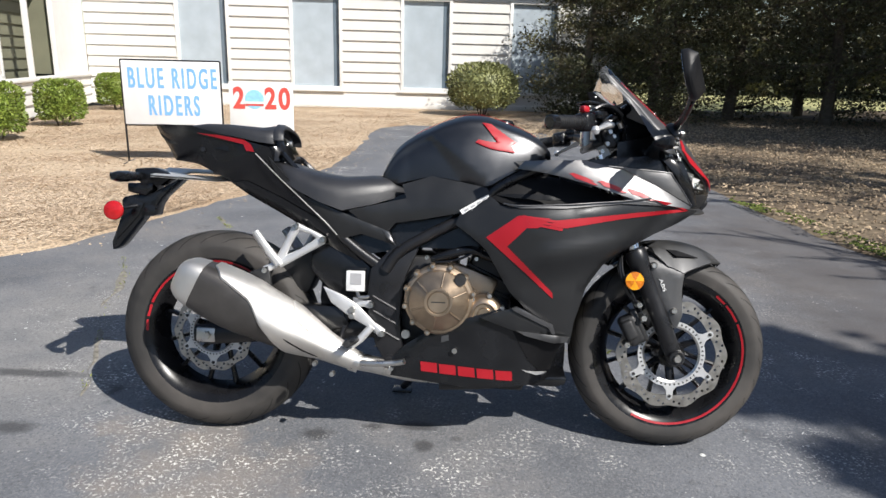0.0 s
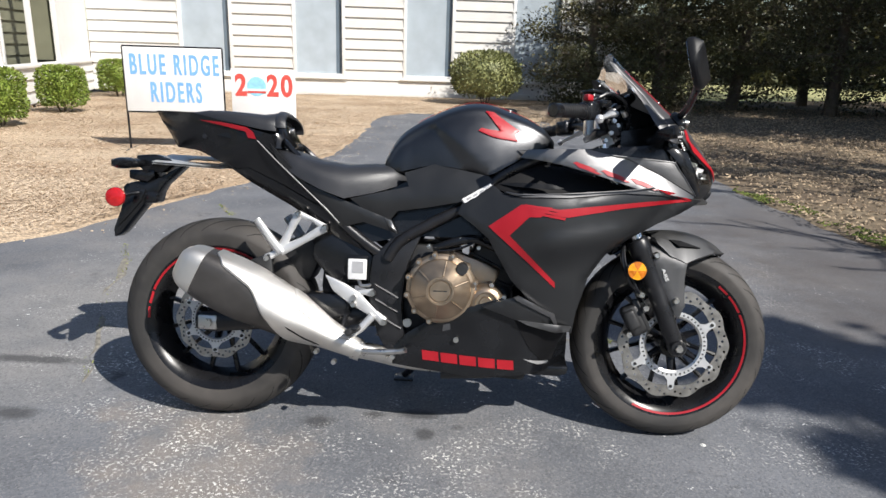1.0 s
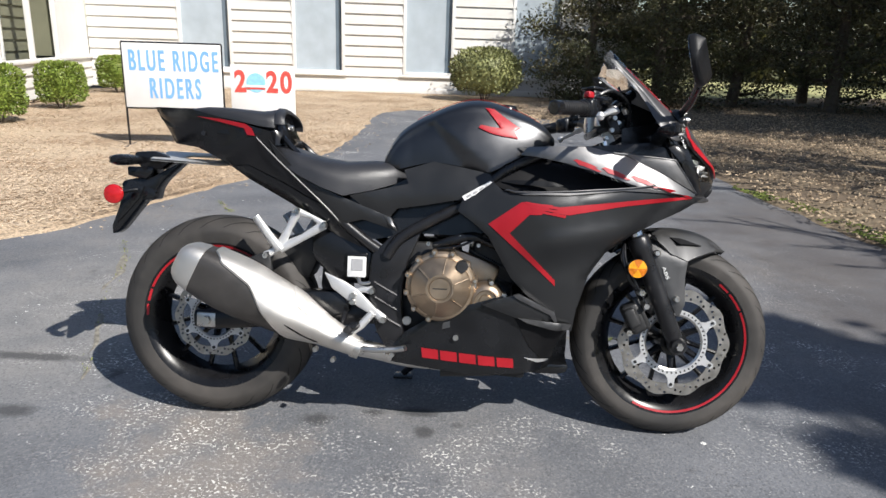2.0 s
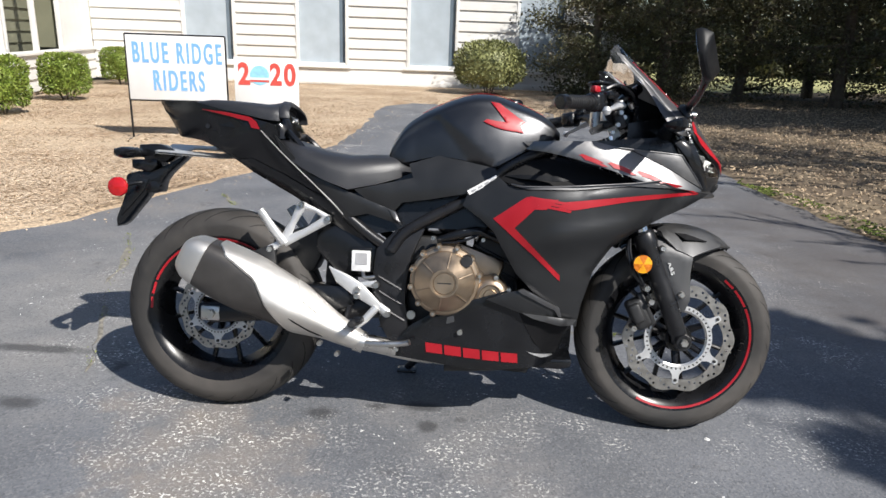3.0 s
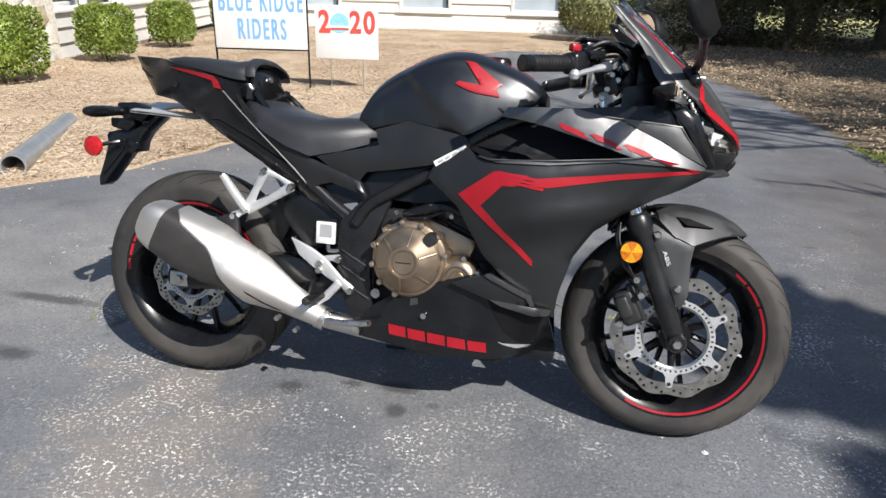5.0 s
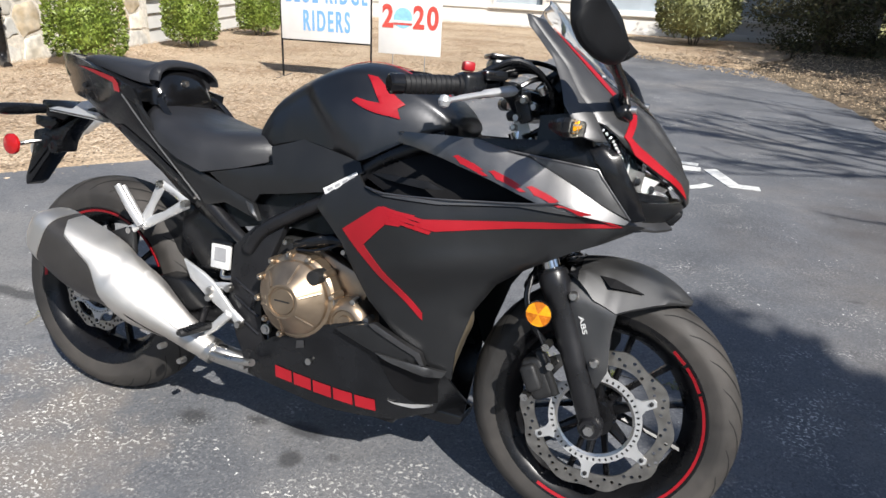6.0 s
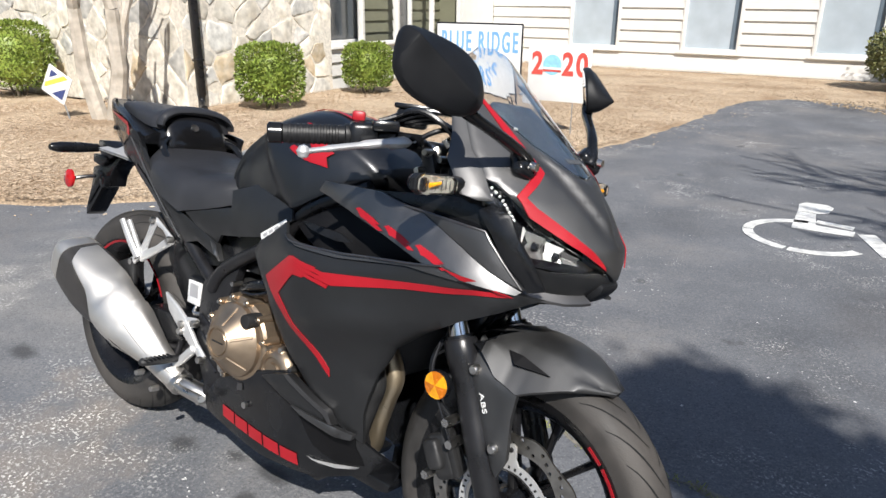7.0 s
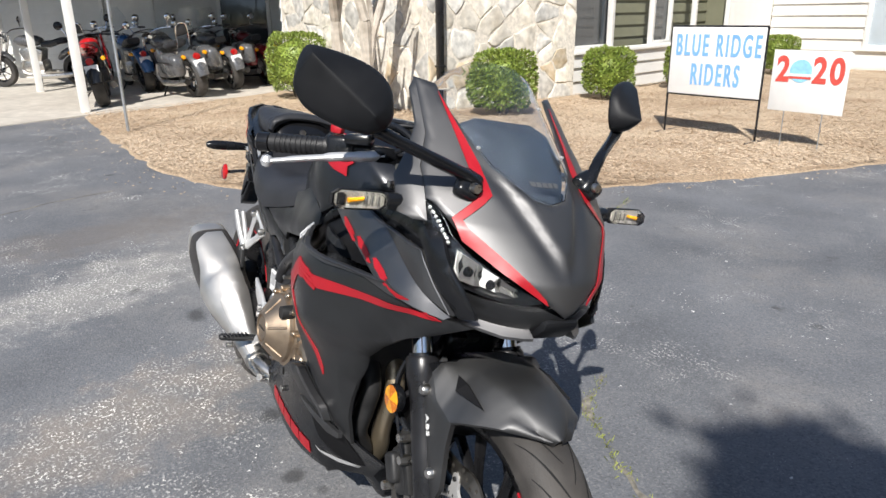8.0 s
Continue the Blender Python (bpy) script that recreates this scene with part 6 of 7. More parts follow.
# ---- building ----
BU, BV = Vector((.9903, .1392, 0)), Vector((-.1392, .9903, 0))
CORNER = Vector((-6.75, 8.5, 0))
BACKL = CORNER + BV * 7.55 - BU * 1.09
SIDING = mat("white_siding_paint", (0.66, 0.645, 0.61), 0.6, 0, 0.06, 3, 0.35, 90, rand=.04)
SIDING_D = mat("white_trim_paint", (0.76, 0.75, 0.72), 0.55, 0, 0.05, 4, .15, 200)
GREYSID = mat("grey_siding_paint", (0.66, 0.66, 0.64), 0.6, 0, 0.06, 3, 0.35, 90, rand=.04)
OLIVE = mat("olive_siding", (0.15, 0.15, 0.10), 0.7, 0, 0.1, 4, .2, 90, rand=.06)
PANE = mat("window_glass_blind", (0.43, 0.49, 0.54), 0.14, 0, 0.08, 3, coat=.8)
STRIP = mat("bare_window_strip", (0.13, 0.17, 0.21), 0.1, 0, 0.1, 3, coat=.6)
DARKPANE = mat("dark_window_glass", (0.03, 0.035, 0.04), 0.06, 0, 0.1, 3, coat=.6)
MORTAR = mat("pale_mortar", (0.66, 0.61, 0.53), 0.95, 0, 0.2, 25, 1.0, 120)
STONES = [mat("cream_field_stone", (0.70, 0.66, 0.58), 0.85, 0, 0.30, 9, 1.0, 45, rand=.20, second=(0.50, 0.44, 0.34), second_scale=5, second_amount=.6),
          mat("grey_field_stone", (0.50, 0.49, 0.46), 0.85, 0, 0.30, 11, 1.0, 45, rand=.25, second=(0.66, 0.63, 0.57), second_scale=4, second_amount=.7),
          mat("tan_field_stone", (0.52, 0.41, 0.27), 0.85, 0, 0.30, 9, 1.0, 45, rand=.25, second=(0.62, 0.56, 0.46), second_scale=6, second_amount=.7)]
ROOF = mat("dark_shingle", (0.07, 0.065, 0.06), 0.9, 0, .3, 8, .5, 60)


def wall_matrix(origin, along):
    """Wall axes: x along the wall, y into it, z up; the wall's face looks towards -y."""
    u = along.normalized()
    return Matrix.Translation(origin) @ Matrix(((u.x, -u.y, 0, 0), (u.y, u.x, 0, 0), (0, 0, 1, 0), (0, 0, 0, 1)))


def structure(name, m, label, category):
    return thing(name, m, label, category, kind="structure")


def lap_boards(parent, x0, x1, z0, z1, exposure, material, gaps=(), tilt=.036):
    """Lapped boards from x0 to x1, left out where a gap (xa, xb, za, zb) opens."""
    z = z0
    cache = {}
    while z < z1 - .02:
        h = min(exposure, z1 - z)
        cuts = [(x0, x1)]
        for xa, xb, za, zb in gaps:
            if zb > z + .01 and za < z + h - .01:
                cuts = [q for c in cuts for q in (((c[0], min(c[1], xa)), (max(c[0], xb), c[1])) if xa < c[1] and xb > c[0] else (c,)) if q[1] - q[0] > .02]
        for a, b in cuts:
            key = (round(b - a, 3), round(h, 3))
            if key not in cache:
                me = bpy.data.meshes.new("board")
                ln = b - a
                bm = raw([(0, -tilt - .006, 0), (ln, -tilt - .006, 0), (ln, -.006, h + .012), (0, -.006, h + .012), (0, .01, 0), (ln, .01, 0), (ln, .01, h + .012), (0, .01, h + .012)],
                         [(0, 1, 2, 3), (4, 7, 6, 5), (0, 4, 5, 1), (3, 2, 6, 7), (0, 3, 7, 4), (1, 5, 6, 2)])
                bm.to_mesh(me)
                bm.free()
                me.materials.append(material)
                cache[key] = me
            ob = new("board", cache[key])
            ob.parent = parent
            ob.location = (a, 0, z)
        z += exposure


def window(origin_m, x0, x1, z0, z1, pane, n, label):
    w = structure("window_%d" % n, origin_m, label, "window")
    t = .075
    for a, b, c, d in ((x0 - t, x0, z0 - t, z1 + t), (x1, x1 + t, z0 - t, z1 + t), (x0, x1, z1, z1 + t), (x0, x1, z0 - t, z0)):
        part("window_frame", box((b - a, .075, d - c), ((a + b) / 2, -.005, (c + d) / 2), .006), SIDING_D, w)
    part("window_sill", box((x1 - x0 + .26, .10, .045), ((x0 + x1) / 2, -.03, z0 - t - .022), .008), SIDING_D, w)
    part("pane", box((x1 - x0, .012, z1 - z0), ((x0 + x1) / 2, .045, (z0 + z1) / 2)), pane, w, smooth=0)
    if pane is PANE:  # the blind stops short of the frame
        part("bare_strip", box(((x1 - x0) * .13, .004, z1 - z0), (x1 - (x1 - x0) * .065, .0365, (z0 + z1) / 2)), STRIP, w, smooth=0)
    return w


# back wall
bw = wall_matrix(BACKL, BU)
wall_n = structure("wall_north", bw, "white lapped board siding of a low building", "wall")
WIN = []
for k in range(4):
    x0 = 2.05 + 2.535 * k
    WIN.append((x0, x0 + 1.05))
gaps = [(a - .075, b + .075, .43, 2.52) for a, b in WIN]
for a, b in zip([0] + [w[1] for w in WIN], [w[0] for w in WIN] + [12.4]):
    part("backing", box((b - a, .16, 3.0), ((a + b) / 2, .10, 1.5)), SIDING_D, wall_n, smooth=0)
for a, b in WIN:
    part("backing", box((b - a, .16, .46), ((a + b) / 2, .10, .23)), SIDING_D, wall_n, smooth=0)
    part("backing", box((b - a, .16, .52), ((a + b) / 2, .10, 2.74)), SIDING_D, wall_n, smooth=0)
part("base_board", box((12.4, .05, .13), (6.2, -.02, .085), .004), SIDING_D, wall_n)
lap_boards(wall_n, 0.02, 12.4, .15, 3.0, .232, SIDING, gaps)
for i, (a, b) in enumerate(WIN):
    window(bw, a, b, .505, 2.45, PANE, i + 1, "tall window with a pale closed blind behind the glass")

# side wall with the glazed porch
WU = (CORNER - BACKL).normalized()
WL = (CORNER - BACKL).length
sw_m = Matrix.Translation(BACKL) @ Matrix(((WU.x, WU.y, 0, 0), (WU.y, -WU.x, 0, 0), (0, 0, 1, 0), (0, 0, 0, 1)))
wall_w = structure("wall_west", sw_m, "low white siding wall with white posts before a porch", "wall")
part("backing", box((WL, .12, .62), (WL / 2, .08, .31)), SIDING_D, wall_w, smooth=0)
lap_boards(wall_w, 0.0, WL, .03, .62, .20, SIDING)
part("ledge", box((WL, .20, .06), (WL / 2, .03, .65), .008), SIDING_D, wall_w)
for x in (2.22, 3.68, 5.24, 6.53):
    part("post", box((.075, .09, 2.3), (x, .04, 1.83), .006), SIDING_D, wall_w)
part("panel", box((2.14, .10, 2.3), (1.06, .06, 1.83)), SIDING_D, wall_w, smooth=0)
part("header", box((WL, .16, .3), (WL / 2, .06, 2.86)), SIDING_D, wall_w, smooth=0)
PD = .55
porch = structure("wall_porch", sw_m @ pose(0, PD, 0), "olive lapped siding inside the porch", "wall")
part("backing", box((WL, .12, 3.0), (WL / 2, .10, 1.5)), OLIVE, porch, smooth=0)
dk = [(3.7, 4.35), (5.75, 6.9)]
lap_boards(porch, 0, WL, 0, 3.0, .20, OLIVE, [(a - .075, b + .075, .63, 2.4) for a, b in dk])
for i, (a, b) in enumerate(dk):
    window(sw_m @ pose(0, PD - .02, 0), a, b, .70, 2.3, DARKPANE, 7 + i, "dark window in the olive porch wall")
part("end_wall", box((.12, PD, 3.0), (WL - .06, -PD / 2 + .08, 1.5)), OLIVE, porch, smooth=0)
part("end_wall", box((.12, PD - .1, 2.3), (2.08, -PD / 2 + .08, 1.85)), OLIVE, porch, smooth=0)

# stone pier


def clip(poly, px, py, nx, ny):
    out = []
    for i, a in enumerate(poly):
        b = poly[(i + 1) % len(poly)]
        da, db = (a[0] - px) * nx + (a[1] - py) * ny, (b[0] - px) * nx + (b[1] - py) * ny
        if da <= 0:
            out.append(a)
        if da * db < 0:
            t = da / (da - db)
            out.append((a[0] + (b[0] - a[0]) * t, a[1] + (b[1] - a[1]) * t))
    return out


def stone_face(parent, width, height, seed, cell=.34):
    """Irregular fitted stones over a wall face, each with its own bulge."""
    rnd = random.Random(seed)
    seeds = []
    ny = int(height / (cell * .8))
    for j in range(ny + 1):
        nx = max(2, int(width / (cell * rnd.uniform(.85, 1.3))))
        for i in range(nx + 1):
            if rnd.random() < .74:
                seeds.append(((i + .5 * (j % 2) + rnd.uniform(-.48, .48)) * width / nx, (j + .5 + rnd.uniform(-.45, .45)) * height / ny))
    for k, (sx, sz) in enumerate(seeds):
        if not (-.05 < sx < width + .05 and -.05 < sz < height):
            continue
        poly = [(0, 0), (width, 0), (width, height), (0, height)]
        for m, (tx, tz) in enumerate(seeds):
            if m != k and abs(tx - sx) < 1.2 and abs(tz - sz) < 1.2:
                d = math.hypot(tx - sx, tz - sz)
                nxx, nz = (tx - sx) / d, (tz - sz) / d
                poly = clip(poly, (sx + tx) / 2 - nxx * .011, (sz + tz) / 2 - nz * .011, nxx, nz)
                if len(poly) < 3:
                    break
        if len(poly) < 3:
            continue
        cx, cz = sum(p[0] for p in poly) / len(poly), sum(p[1] for p in poly) / len(poly)
        ring0, ring1, ring2 = [], [], []
        depth = rnd.uniform(.010, .022)
        tx, tz = rnd.uniform(-.06, .06), rnd.uniform(-.06, .06)
        dense = densify(poly, .06)
        for p in dense:
            p = p + Vector((noise.noise((p.x * 9, p.y * 9, seed)), noise.noise((p.x * 9, p.y * 9, seed + 20)))) * .026
            u, w = p.x - cx, p.y - cz
            ring0.append((p.x, 0, p.y))
            ring1.append((cx + u * .95, -depth * .75 + u * tx + w * tz, cz + w * .95))
            ring2.append((cx + u * .72, -depth + .012 * noise.noise((p.x * 5, p.y * 5, seed + 3)) + u * tx + w * tz, cz + w * .72))
        n = len(dense)
        faces = []
        for i in range(n):
            q = (i + 1) % n
            faces += [(i, q, n + q, n + i), (n + i, n + q, 2 * n + q, 2 * n + i)]
        faces.append(tuple(range(2 * n, 3 * n)))
        part("stone", raw(ring0 + ring1 + ring2, faces), rnd.choices(STONES, (6, 4, 1))[0], parent, "", 45)


KNEE = Vector((-6.40, 5.9, 0))
d1 = (KNEE - CORNER - BU * .05)
L1 = d1.length


def face_m(a, b):
    u = (b - a).normalized()
    return Matrix.Translation(a) @ Matrix(((u.x, -u.y, 0, 0), (u.y, u.x, 0, 0), (0, 0, 1, 0), (0, 0, 0, 1)))


END = Vector((-10.5, 5.30, 0))
st1 = structure("wall_stone_side", face_m(KNEE, CORNER + BU * .05), "rough pale field stone wall of the building", "wall")
part("mortar", box((L1, .3, 3.0), (L1 / 2, .144, 1.5)), MORTAR, st1, smooth=0)
st2 = structure("wall_stone_front", face_m(END, KNEE), "rough pale field stone wall beside the carport", "wall")
L2 = (KNEE - END).length
part("mortar", box((L2, .3, 3.0), (L2 / 2, .144, 1.5)), MORTAR, st2, smooth=0)
# carport wall and roof
CA, CB = Vector((-19.5, -3.0, 0)), Vector((-13.0, 6.9, 0))
LC = (CB - CA).length
cw = structure("wall_carport", face_m(CA, CB), "grey-white siding wall at the back of the carport", "wall")
part("backing", box((LC, .15, 3.0), (LC / 2, .1, 1.5)), SIDING_D, cw, smooth=0)
lap_boards(cw, 0, LC, .1, 3.0, .21, GREYSID, [(LC - 2.2, LC - 1.1, 0, 2.1), (LC - 4.8, LC - 3.6, .8, 2.1), (2.5, 4.0, .8, 2.1)])
dr = structure("door_1", face_m(CA, CB), "dark glazed shop door in the carport wall", "door")
part("door_leaf", box((1.0, .06, 2.05), (LC - 1.65, -.01, 1.03), .005), DARKPANE, dr)
for x in (LC - 2.18, LC - 1.12):
    part("door_frame", box((.08, .09, 2.1), (x, -.02, 1.05), .005), SIDING_D, dr)
for i, (a, b) in enumerate(((LC - 4.72, LC - 3.68), (2.58, 3.92))):
    window(face_m(CA, CB), a, b, .88, 2.02, DARKPANE, 20 + i, "dark shop window in the carport wall")
rw = structure("wall_return", face_m(CB, END), "grey-white siding wall between the stone and the carport", "wall")
LR = (END - CB).length
part("backing", box((LR, .15, 3.0), (LR / 2, .1, 1.5)), SIDING_D, rw, smooth=0)
lap_boards(rw, 0, LR, .1, 3.0, .21, GREYSID)
tagged(part("carport_roof", box((13.5, 9.0, .16), pose(-16.2, 4.0, 3.1, 0, 0, 8), .01), ROOF, None), "flat dark carport roof", "roof", kind="structure")
rf = structure("roof", pose(0, 0, 0), "low dark shingle roof of the building", "roof")
part("roof_slab", prism([(-.45, 3.0), (4.0, 4.4), (4.0, 4.5), (-.45, 3.12)], 0, 13.9, 0), ROOF, rf, smooth=0)
rf.matrix_world = Matrix.Translation(BACKL - BU * 1.0) @ Matrix(((BV.x, BU.x, 0, 0), (BV.y, BU.y, 0, 0), (0, 0, 1, 0), (0, 0, 0, 1)))
for i, (x, y) in enumerate(((-9.28, 2.03), (-12.9, 1.5), (-16.5, .95))):
    tagged(part("carport_post", box((.11, .11, 3.0), pose(x, y, 1.5, 0, 0, 8), .008), SIDING_D, None), "white square carport post on the concrete pad", "post", "carport posts")
dsp = thing("downspout", Matrix.Translation(KNEE + Vector((.05, .12, 0))), "dark metal rain downspout on the stone corner", "downspout")
part("pipe", box((.09, .08, 2.7), (.05, 0, 1.53), .012), FRAMEB, dsp)
part("elbow", tube(spline([(.05, 0, .22), (.06, -.01, .12), (.14, -.06, .06), (.24, -.10, .05)], 5), .045, 12), FRAMEB, dsp)
for z in (.6, 1.7):
    part("strap", box((.11, .10, .03), (.05, 0, z), .004), FRAMEB, dsp)

# ---- plants ----
LEAF_BOX = mat("boxwood_leaf", (0.17, 0.235, 0.04), 0.45, 0, .2, 20, island=.5, second=(.22, .24, .05), second_scale=9, second_amount=.6)
LEAF_OL = mat("olive_shrub_leaf", (0.19, 0.20, 0.08), 0.55, 0, .2, 20, island=.5)
LEAF_DK = mat("evergreen_leaf", (0.088, 0.092, 0.040), 0.45, 0, .2, 10, island=.6, second=(.15, .115, .065), second_scale=1.2, second_amount=.7)
BARK = mat("grey_brown_bark", (0.13, 0.105, 0.08), 0.9, 0, .3, 12, 1.0, 40)
BARKP = mat("pale_smooth_bark", (0.56, 0.51, 0.44), 0.75, 0, .25, 9, .5, 50, second=(.34, .29, .23), second_scale=5, second_amount=.8)


def leaves(points, size, rnd, up=.3):
    """Folded leaves at (point, outward) pairs."""
    verts, faces = [], []
    for p, o in points:
        d = (o + Vector((rnd.gauss(0, .6), rnd.gauss(0, .6), rnd.gauss(0, .6) + up))).normalized()
        a = d.cross(Vector((rnd.gauss(0, 1), rnd.gauss(0, 1), rnd.gauss(0, 1)))).normalized()
        n = a.cross(d)
        s = size * rnd.uniform(.6, 1.35)
        b = len(verts)
        verts += [p, p + d * s * .5 + a * s * .28 + n * s * .06, p + d * s, p + d * s * .5 - a * s * .28 + n * s * .06]
        faces += [(b, b + 1, b + 2), (b, b + 2, b + 3)]
    me = bpy.data.meshes.new("crown")
    me.from_pydata([tuple(v) for v in verts], [], faces)
    return me


def shell_point(rnd, sx, sy, sz, box_e, seed, depth):
    """A point in the outer skin of a lumpy rounded box."""
    while True:
        v = Vector((rnd.gauss(0, 1), rnd.gauss(0, 1), rnd.gauss(0, 1))).normalized()
        if v.z < -.75:
            continue
        k = (abs(v.x) ** box_e + abs(v.y) ** box_e + abs(v.z) ** box_e) ** (-1 / box_e)
        k *= 1 + .09 * noise.noise(v * 2.3 + Vector((seed, 0, 0))) + .05 * noise.noise(v * 6 + Vector((0, seed, 0)))
        k *= 1 - depth * rnd.random() ** 2
        return Vector((v.x * k * sx, v.y * k * sy, v.z * k * sz)), v


def shrub(name, x, y, w, h, count, size, material, box_e, seed, label, depth=.25, stem=.10, group=""):
    rnd = random.Random(seed)
    ob = thing(name, pose(x, y, .03), label, "shrub", group)
    pts = []
    for _ in range(count):
        p, v = shell_point(rnd, w / 2, w / 2, (h - stem) / 2, box_e, seed, depth)
        pts.append((p + Vector((0, 0, stem + (h - stem) / 2)), v))
    me = leaves(pts, size, rnd)
    me.materials.append(material)
    o = new("crown", me)
    o.parent = ob
    # dark twiggy heart
    heart = []
    for i in range(7):
        t = -1 + 2 * i / 6
        r = math.sqrt(max(.02, 1 - abs(t) ** 3)) * w * .42
        heart.append([(r * math.cos(2 * math.pi * j / 14), r * math.sin(2 * math.pi * j / 14), stem + (h - stem) / 2 * (1 + t * .86)) for j in range(14)])
    part("heart", loft(heart), material, ob)
    for i in range(4):
        a = i * 1.6 + seed
        part("stem", tube([(.05 * math.cos(a), .05 * math.sin(a), -.03), (.15 * math.cos(a), .15 * math.sin(a), stem + .2)], .014, 6), BARK, ob)
    return ob


for i, (x, y, w, h) in enumerate(((-5.68, 6.58, .66, .76), (-6.02, 8.58, .58, .70), (-6.32, 10.5, .56, .68), (-7.25, 13.9, .62, .70), (-8.95, 5.0, .80, .95))):
    shrub("boxwood", x, y, w, h, 7000, .038, LEAF_BOX, 4.2, 11 + i, "clipped round green boxwood in the mulch bed", .12, .09, "boxwoods along the wall")
shrub("low_shrub", .05, 15.1, 1.45, 1.10, 7000, .065, LEAF_OL, 2.2, 31, "loose olive green shrub before the white wall", .45, .08)


def tree(name, x, y, h, crown_r, crown_z, count, size, material, seed, label, cone=False, bark=BARK, limbs=14, trunk_r=.14, group=""):
    """A tapered trunk, limbs, and a crown of leaf clumps with gaps."""
    rnd = random.Random(seed)
    ob = thing(name, pose(x, y, 0), label, "tree", group)
    trunk = spline([(0, 0, -.05), (rnd.uniform(-.1, .1), rnd.uniform(-.1, .1), h * .35), (rnd.uniform(-.2, .2), rnd.uniform(-.2, .2), h * .7), (0, 0, h)], 5)
    part("trunk", tube(trunk, [trunk_r * (1 - .92 * i / (len(trunk) - 1)) for i in range(len(trunk))], 10), bark, ob)
    pts = []
    for i in range(limbs):
        t = crown_z + (1 - crown_z) * (i + .3) / limbs
        base = trunk[min(len(trunk) - 1, int(t * (len(trunk) - 1)))]
        a = i * 2.4 + rnd.uniform(-.4, .4)
        reach = crown_r * ((1.02 - (t - crown_z) / (1 - crown_z)) if cone else math.sqrt(max(.15, 1 - ((t - crown_z) / (1 - crown_z) * 1.7 - .75) ** 2))) * rnd.uniform(.75, 1.1)
        tip = base + Vector((math.cos(a) * reach, math.sin(a) * reach, rnd.uniform(-.05, .30) * reach))
        mid = base.lerp(tip, .5) + Vector((0, 0, -.06 * reach))
        part("limb", tube(spline([base, mid, tip], 4), [max(.008, trunk_r * .35 * (1 - .11 * k)) for k in range(9)], 6), bark, ob)
        for _ in range(count // limbs):
            q = rnd.random() ** .7
            clump = abs(noise.noise((q * 5 + i, i * 1.7, seed)))
            c = base.lerp(mid, q * 2) if q < .5 else mid.lerp(tip, q * 2 - 1)
            sp = (.07 if cone else .125) * crown_r * (1 + q) * (.55 + .9 * clump)
            pts.append((c + Vector((rnd.gauss(0, sp), rnd.gauss(0, sp), rnd.gauss(0, sp * .7))), Vector((math.cos(a), math.sin(a), 0))))
    if pts:
        me = leaves(pts, size, rnd, .1)
        me.materials.append(material)
        o = new("crown", me)
        o.parent = ob
    return ob


# evergreens behind the leaf bed
for i, (x, y, h, r) in enumerate(((2.2, 15.2, 3.4, 1.2), (3.6, 15.0, 4.4, 1.6), (5.3, 15.6, 4.8, 1.9), (7.1, 15.0, 5.0, 2.0), (9.2, 15.6, 5.2, 2.2), (11.4, 15.2, 5.0, 2.2), (4.4, 17.2, 5.2, 2.0), (7.8, 18.0, 5.6, 2.4), (11.5, 18.5, 6, 2.6))):
    tree("evergreen_tree", x, y, h, r, .06 if i < 2 else (.12 if i < 5 else .22), 27000, .062, LEAF_DK, 50 + i, "dense dark evergreen tree at the edge of the leaf bed", limbs=22, group="evergreens")
rnd = random.Random(4)
pts = []
# unseen ring of foliage, added to keep low sky out of the reflections
for _ in range(30000):
    a = radians(rnd.uniform(-200, 70))  # from the carport's side round behind the lot to the evergreens
    d = rnd.uniform(30, 38)
    x, y = 4 + d * math.cos(a), d * math.sin(a)
    top = 8.0 + 2.5 * noise.noise((x * .15, y * .15, 0))
    pts.append((Vector((x, y, .1 + top * rnd.random() ** .8)), Vector((-math.cos(a), -math.sin(a), 0))))
for _ in range(16000):
    x, y = rnd.uniform(-4, 48), rnd.uniform(30, 38)
    pts.append((Vector((x, y, abs(rnd.gauss(0, 1)) * 3.4 + .1 + 1.2 * noise.noise((x * .4, y * .4, 0)))), Vector((0, -1, 0))))
me = leaves(pts, .62, rnd)
me.materials.append(LEAF_DK)
tagged(new("far_woods", me), "dark far woods beyond the lawn, with an added unseen ring behind the lot", "woods", kind="stuff")
# trees beside the lot, whose shade falls on asphalt and leaves
tree("evergreen_tree", 6.09, -1.17, 7.0, 1.05, .25, 30000, .13, LEAF_DK, 71, "tall pointed evergreen beside the drive", cone=True, limbs=44, group="evergreens")
# added out of view; stands in for a tall evergreen's limb shading the asphalt
tree("evergreen_tree", 5.92, -1.82, 6.2, .50, .30, 10000, .11, LEAF_DK, 72, "unseen slim evergreen added to cast a branch-like shadow", cone=True, limbs=28, trunk_r=.09, group="evergreens")
for i, (x, y, h, r) in enumerate(((7.9, 9.6, 7.5, 2.4), (12.0, 8.2, 8, 2.8), (11.5, 11.8, 7, 2.4), (15, 9, 8, 2.8), (13.6, 11.6, 8, 2.8))):
    tree("evergreen_tree", x, y, h, r, .40 if i == 0 else .08, 11000, .20, LEAF_DK, 80 + i, "broad dark evergreen tree beside the leaf bed", limbs=26, group="evergreens")


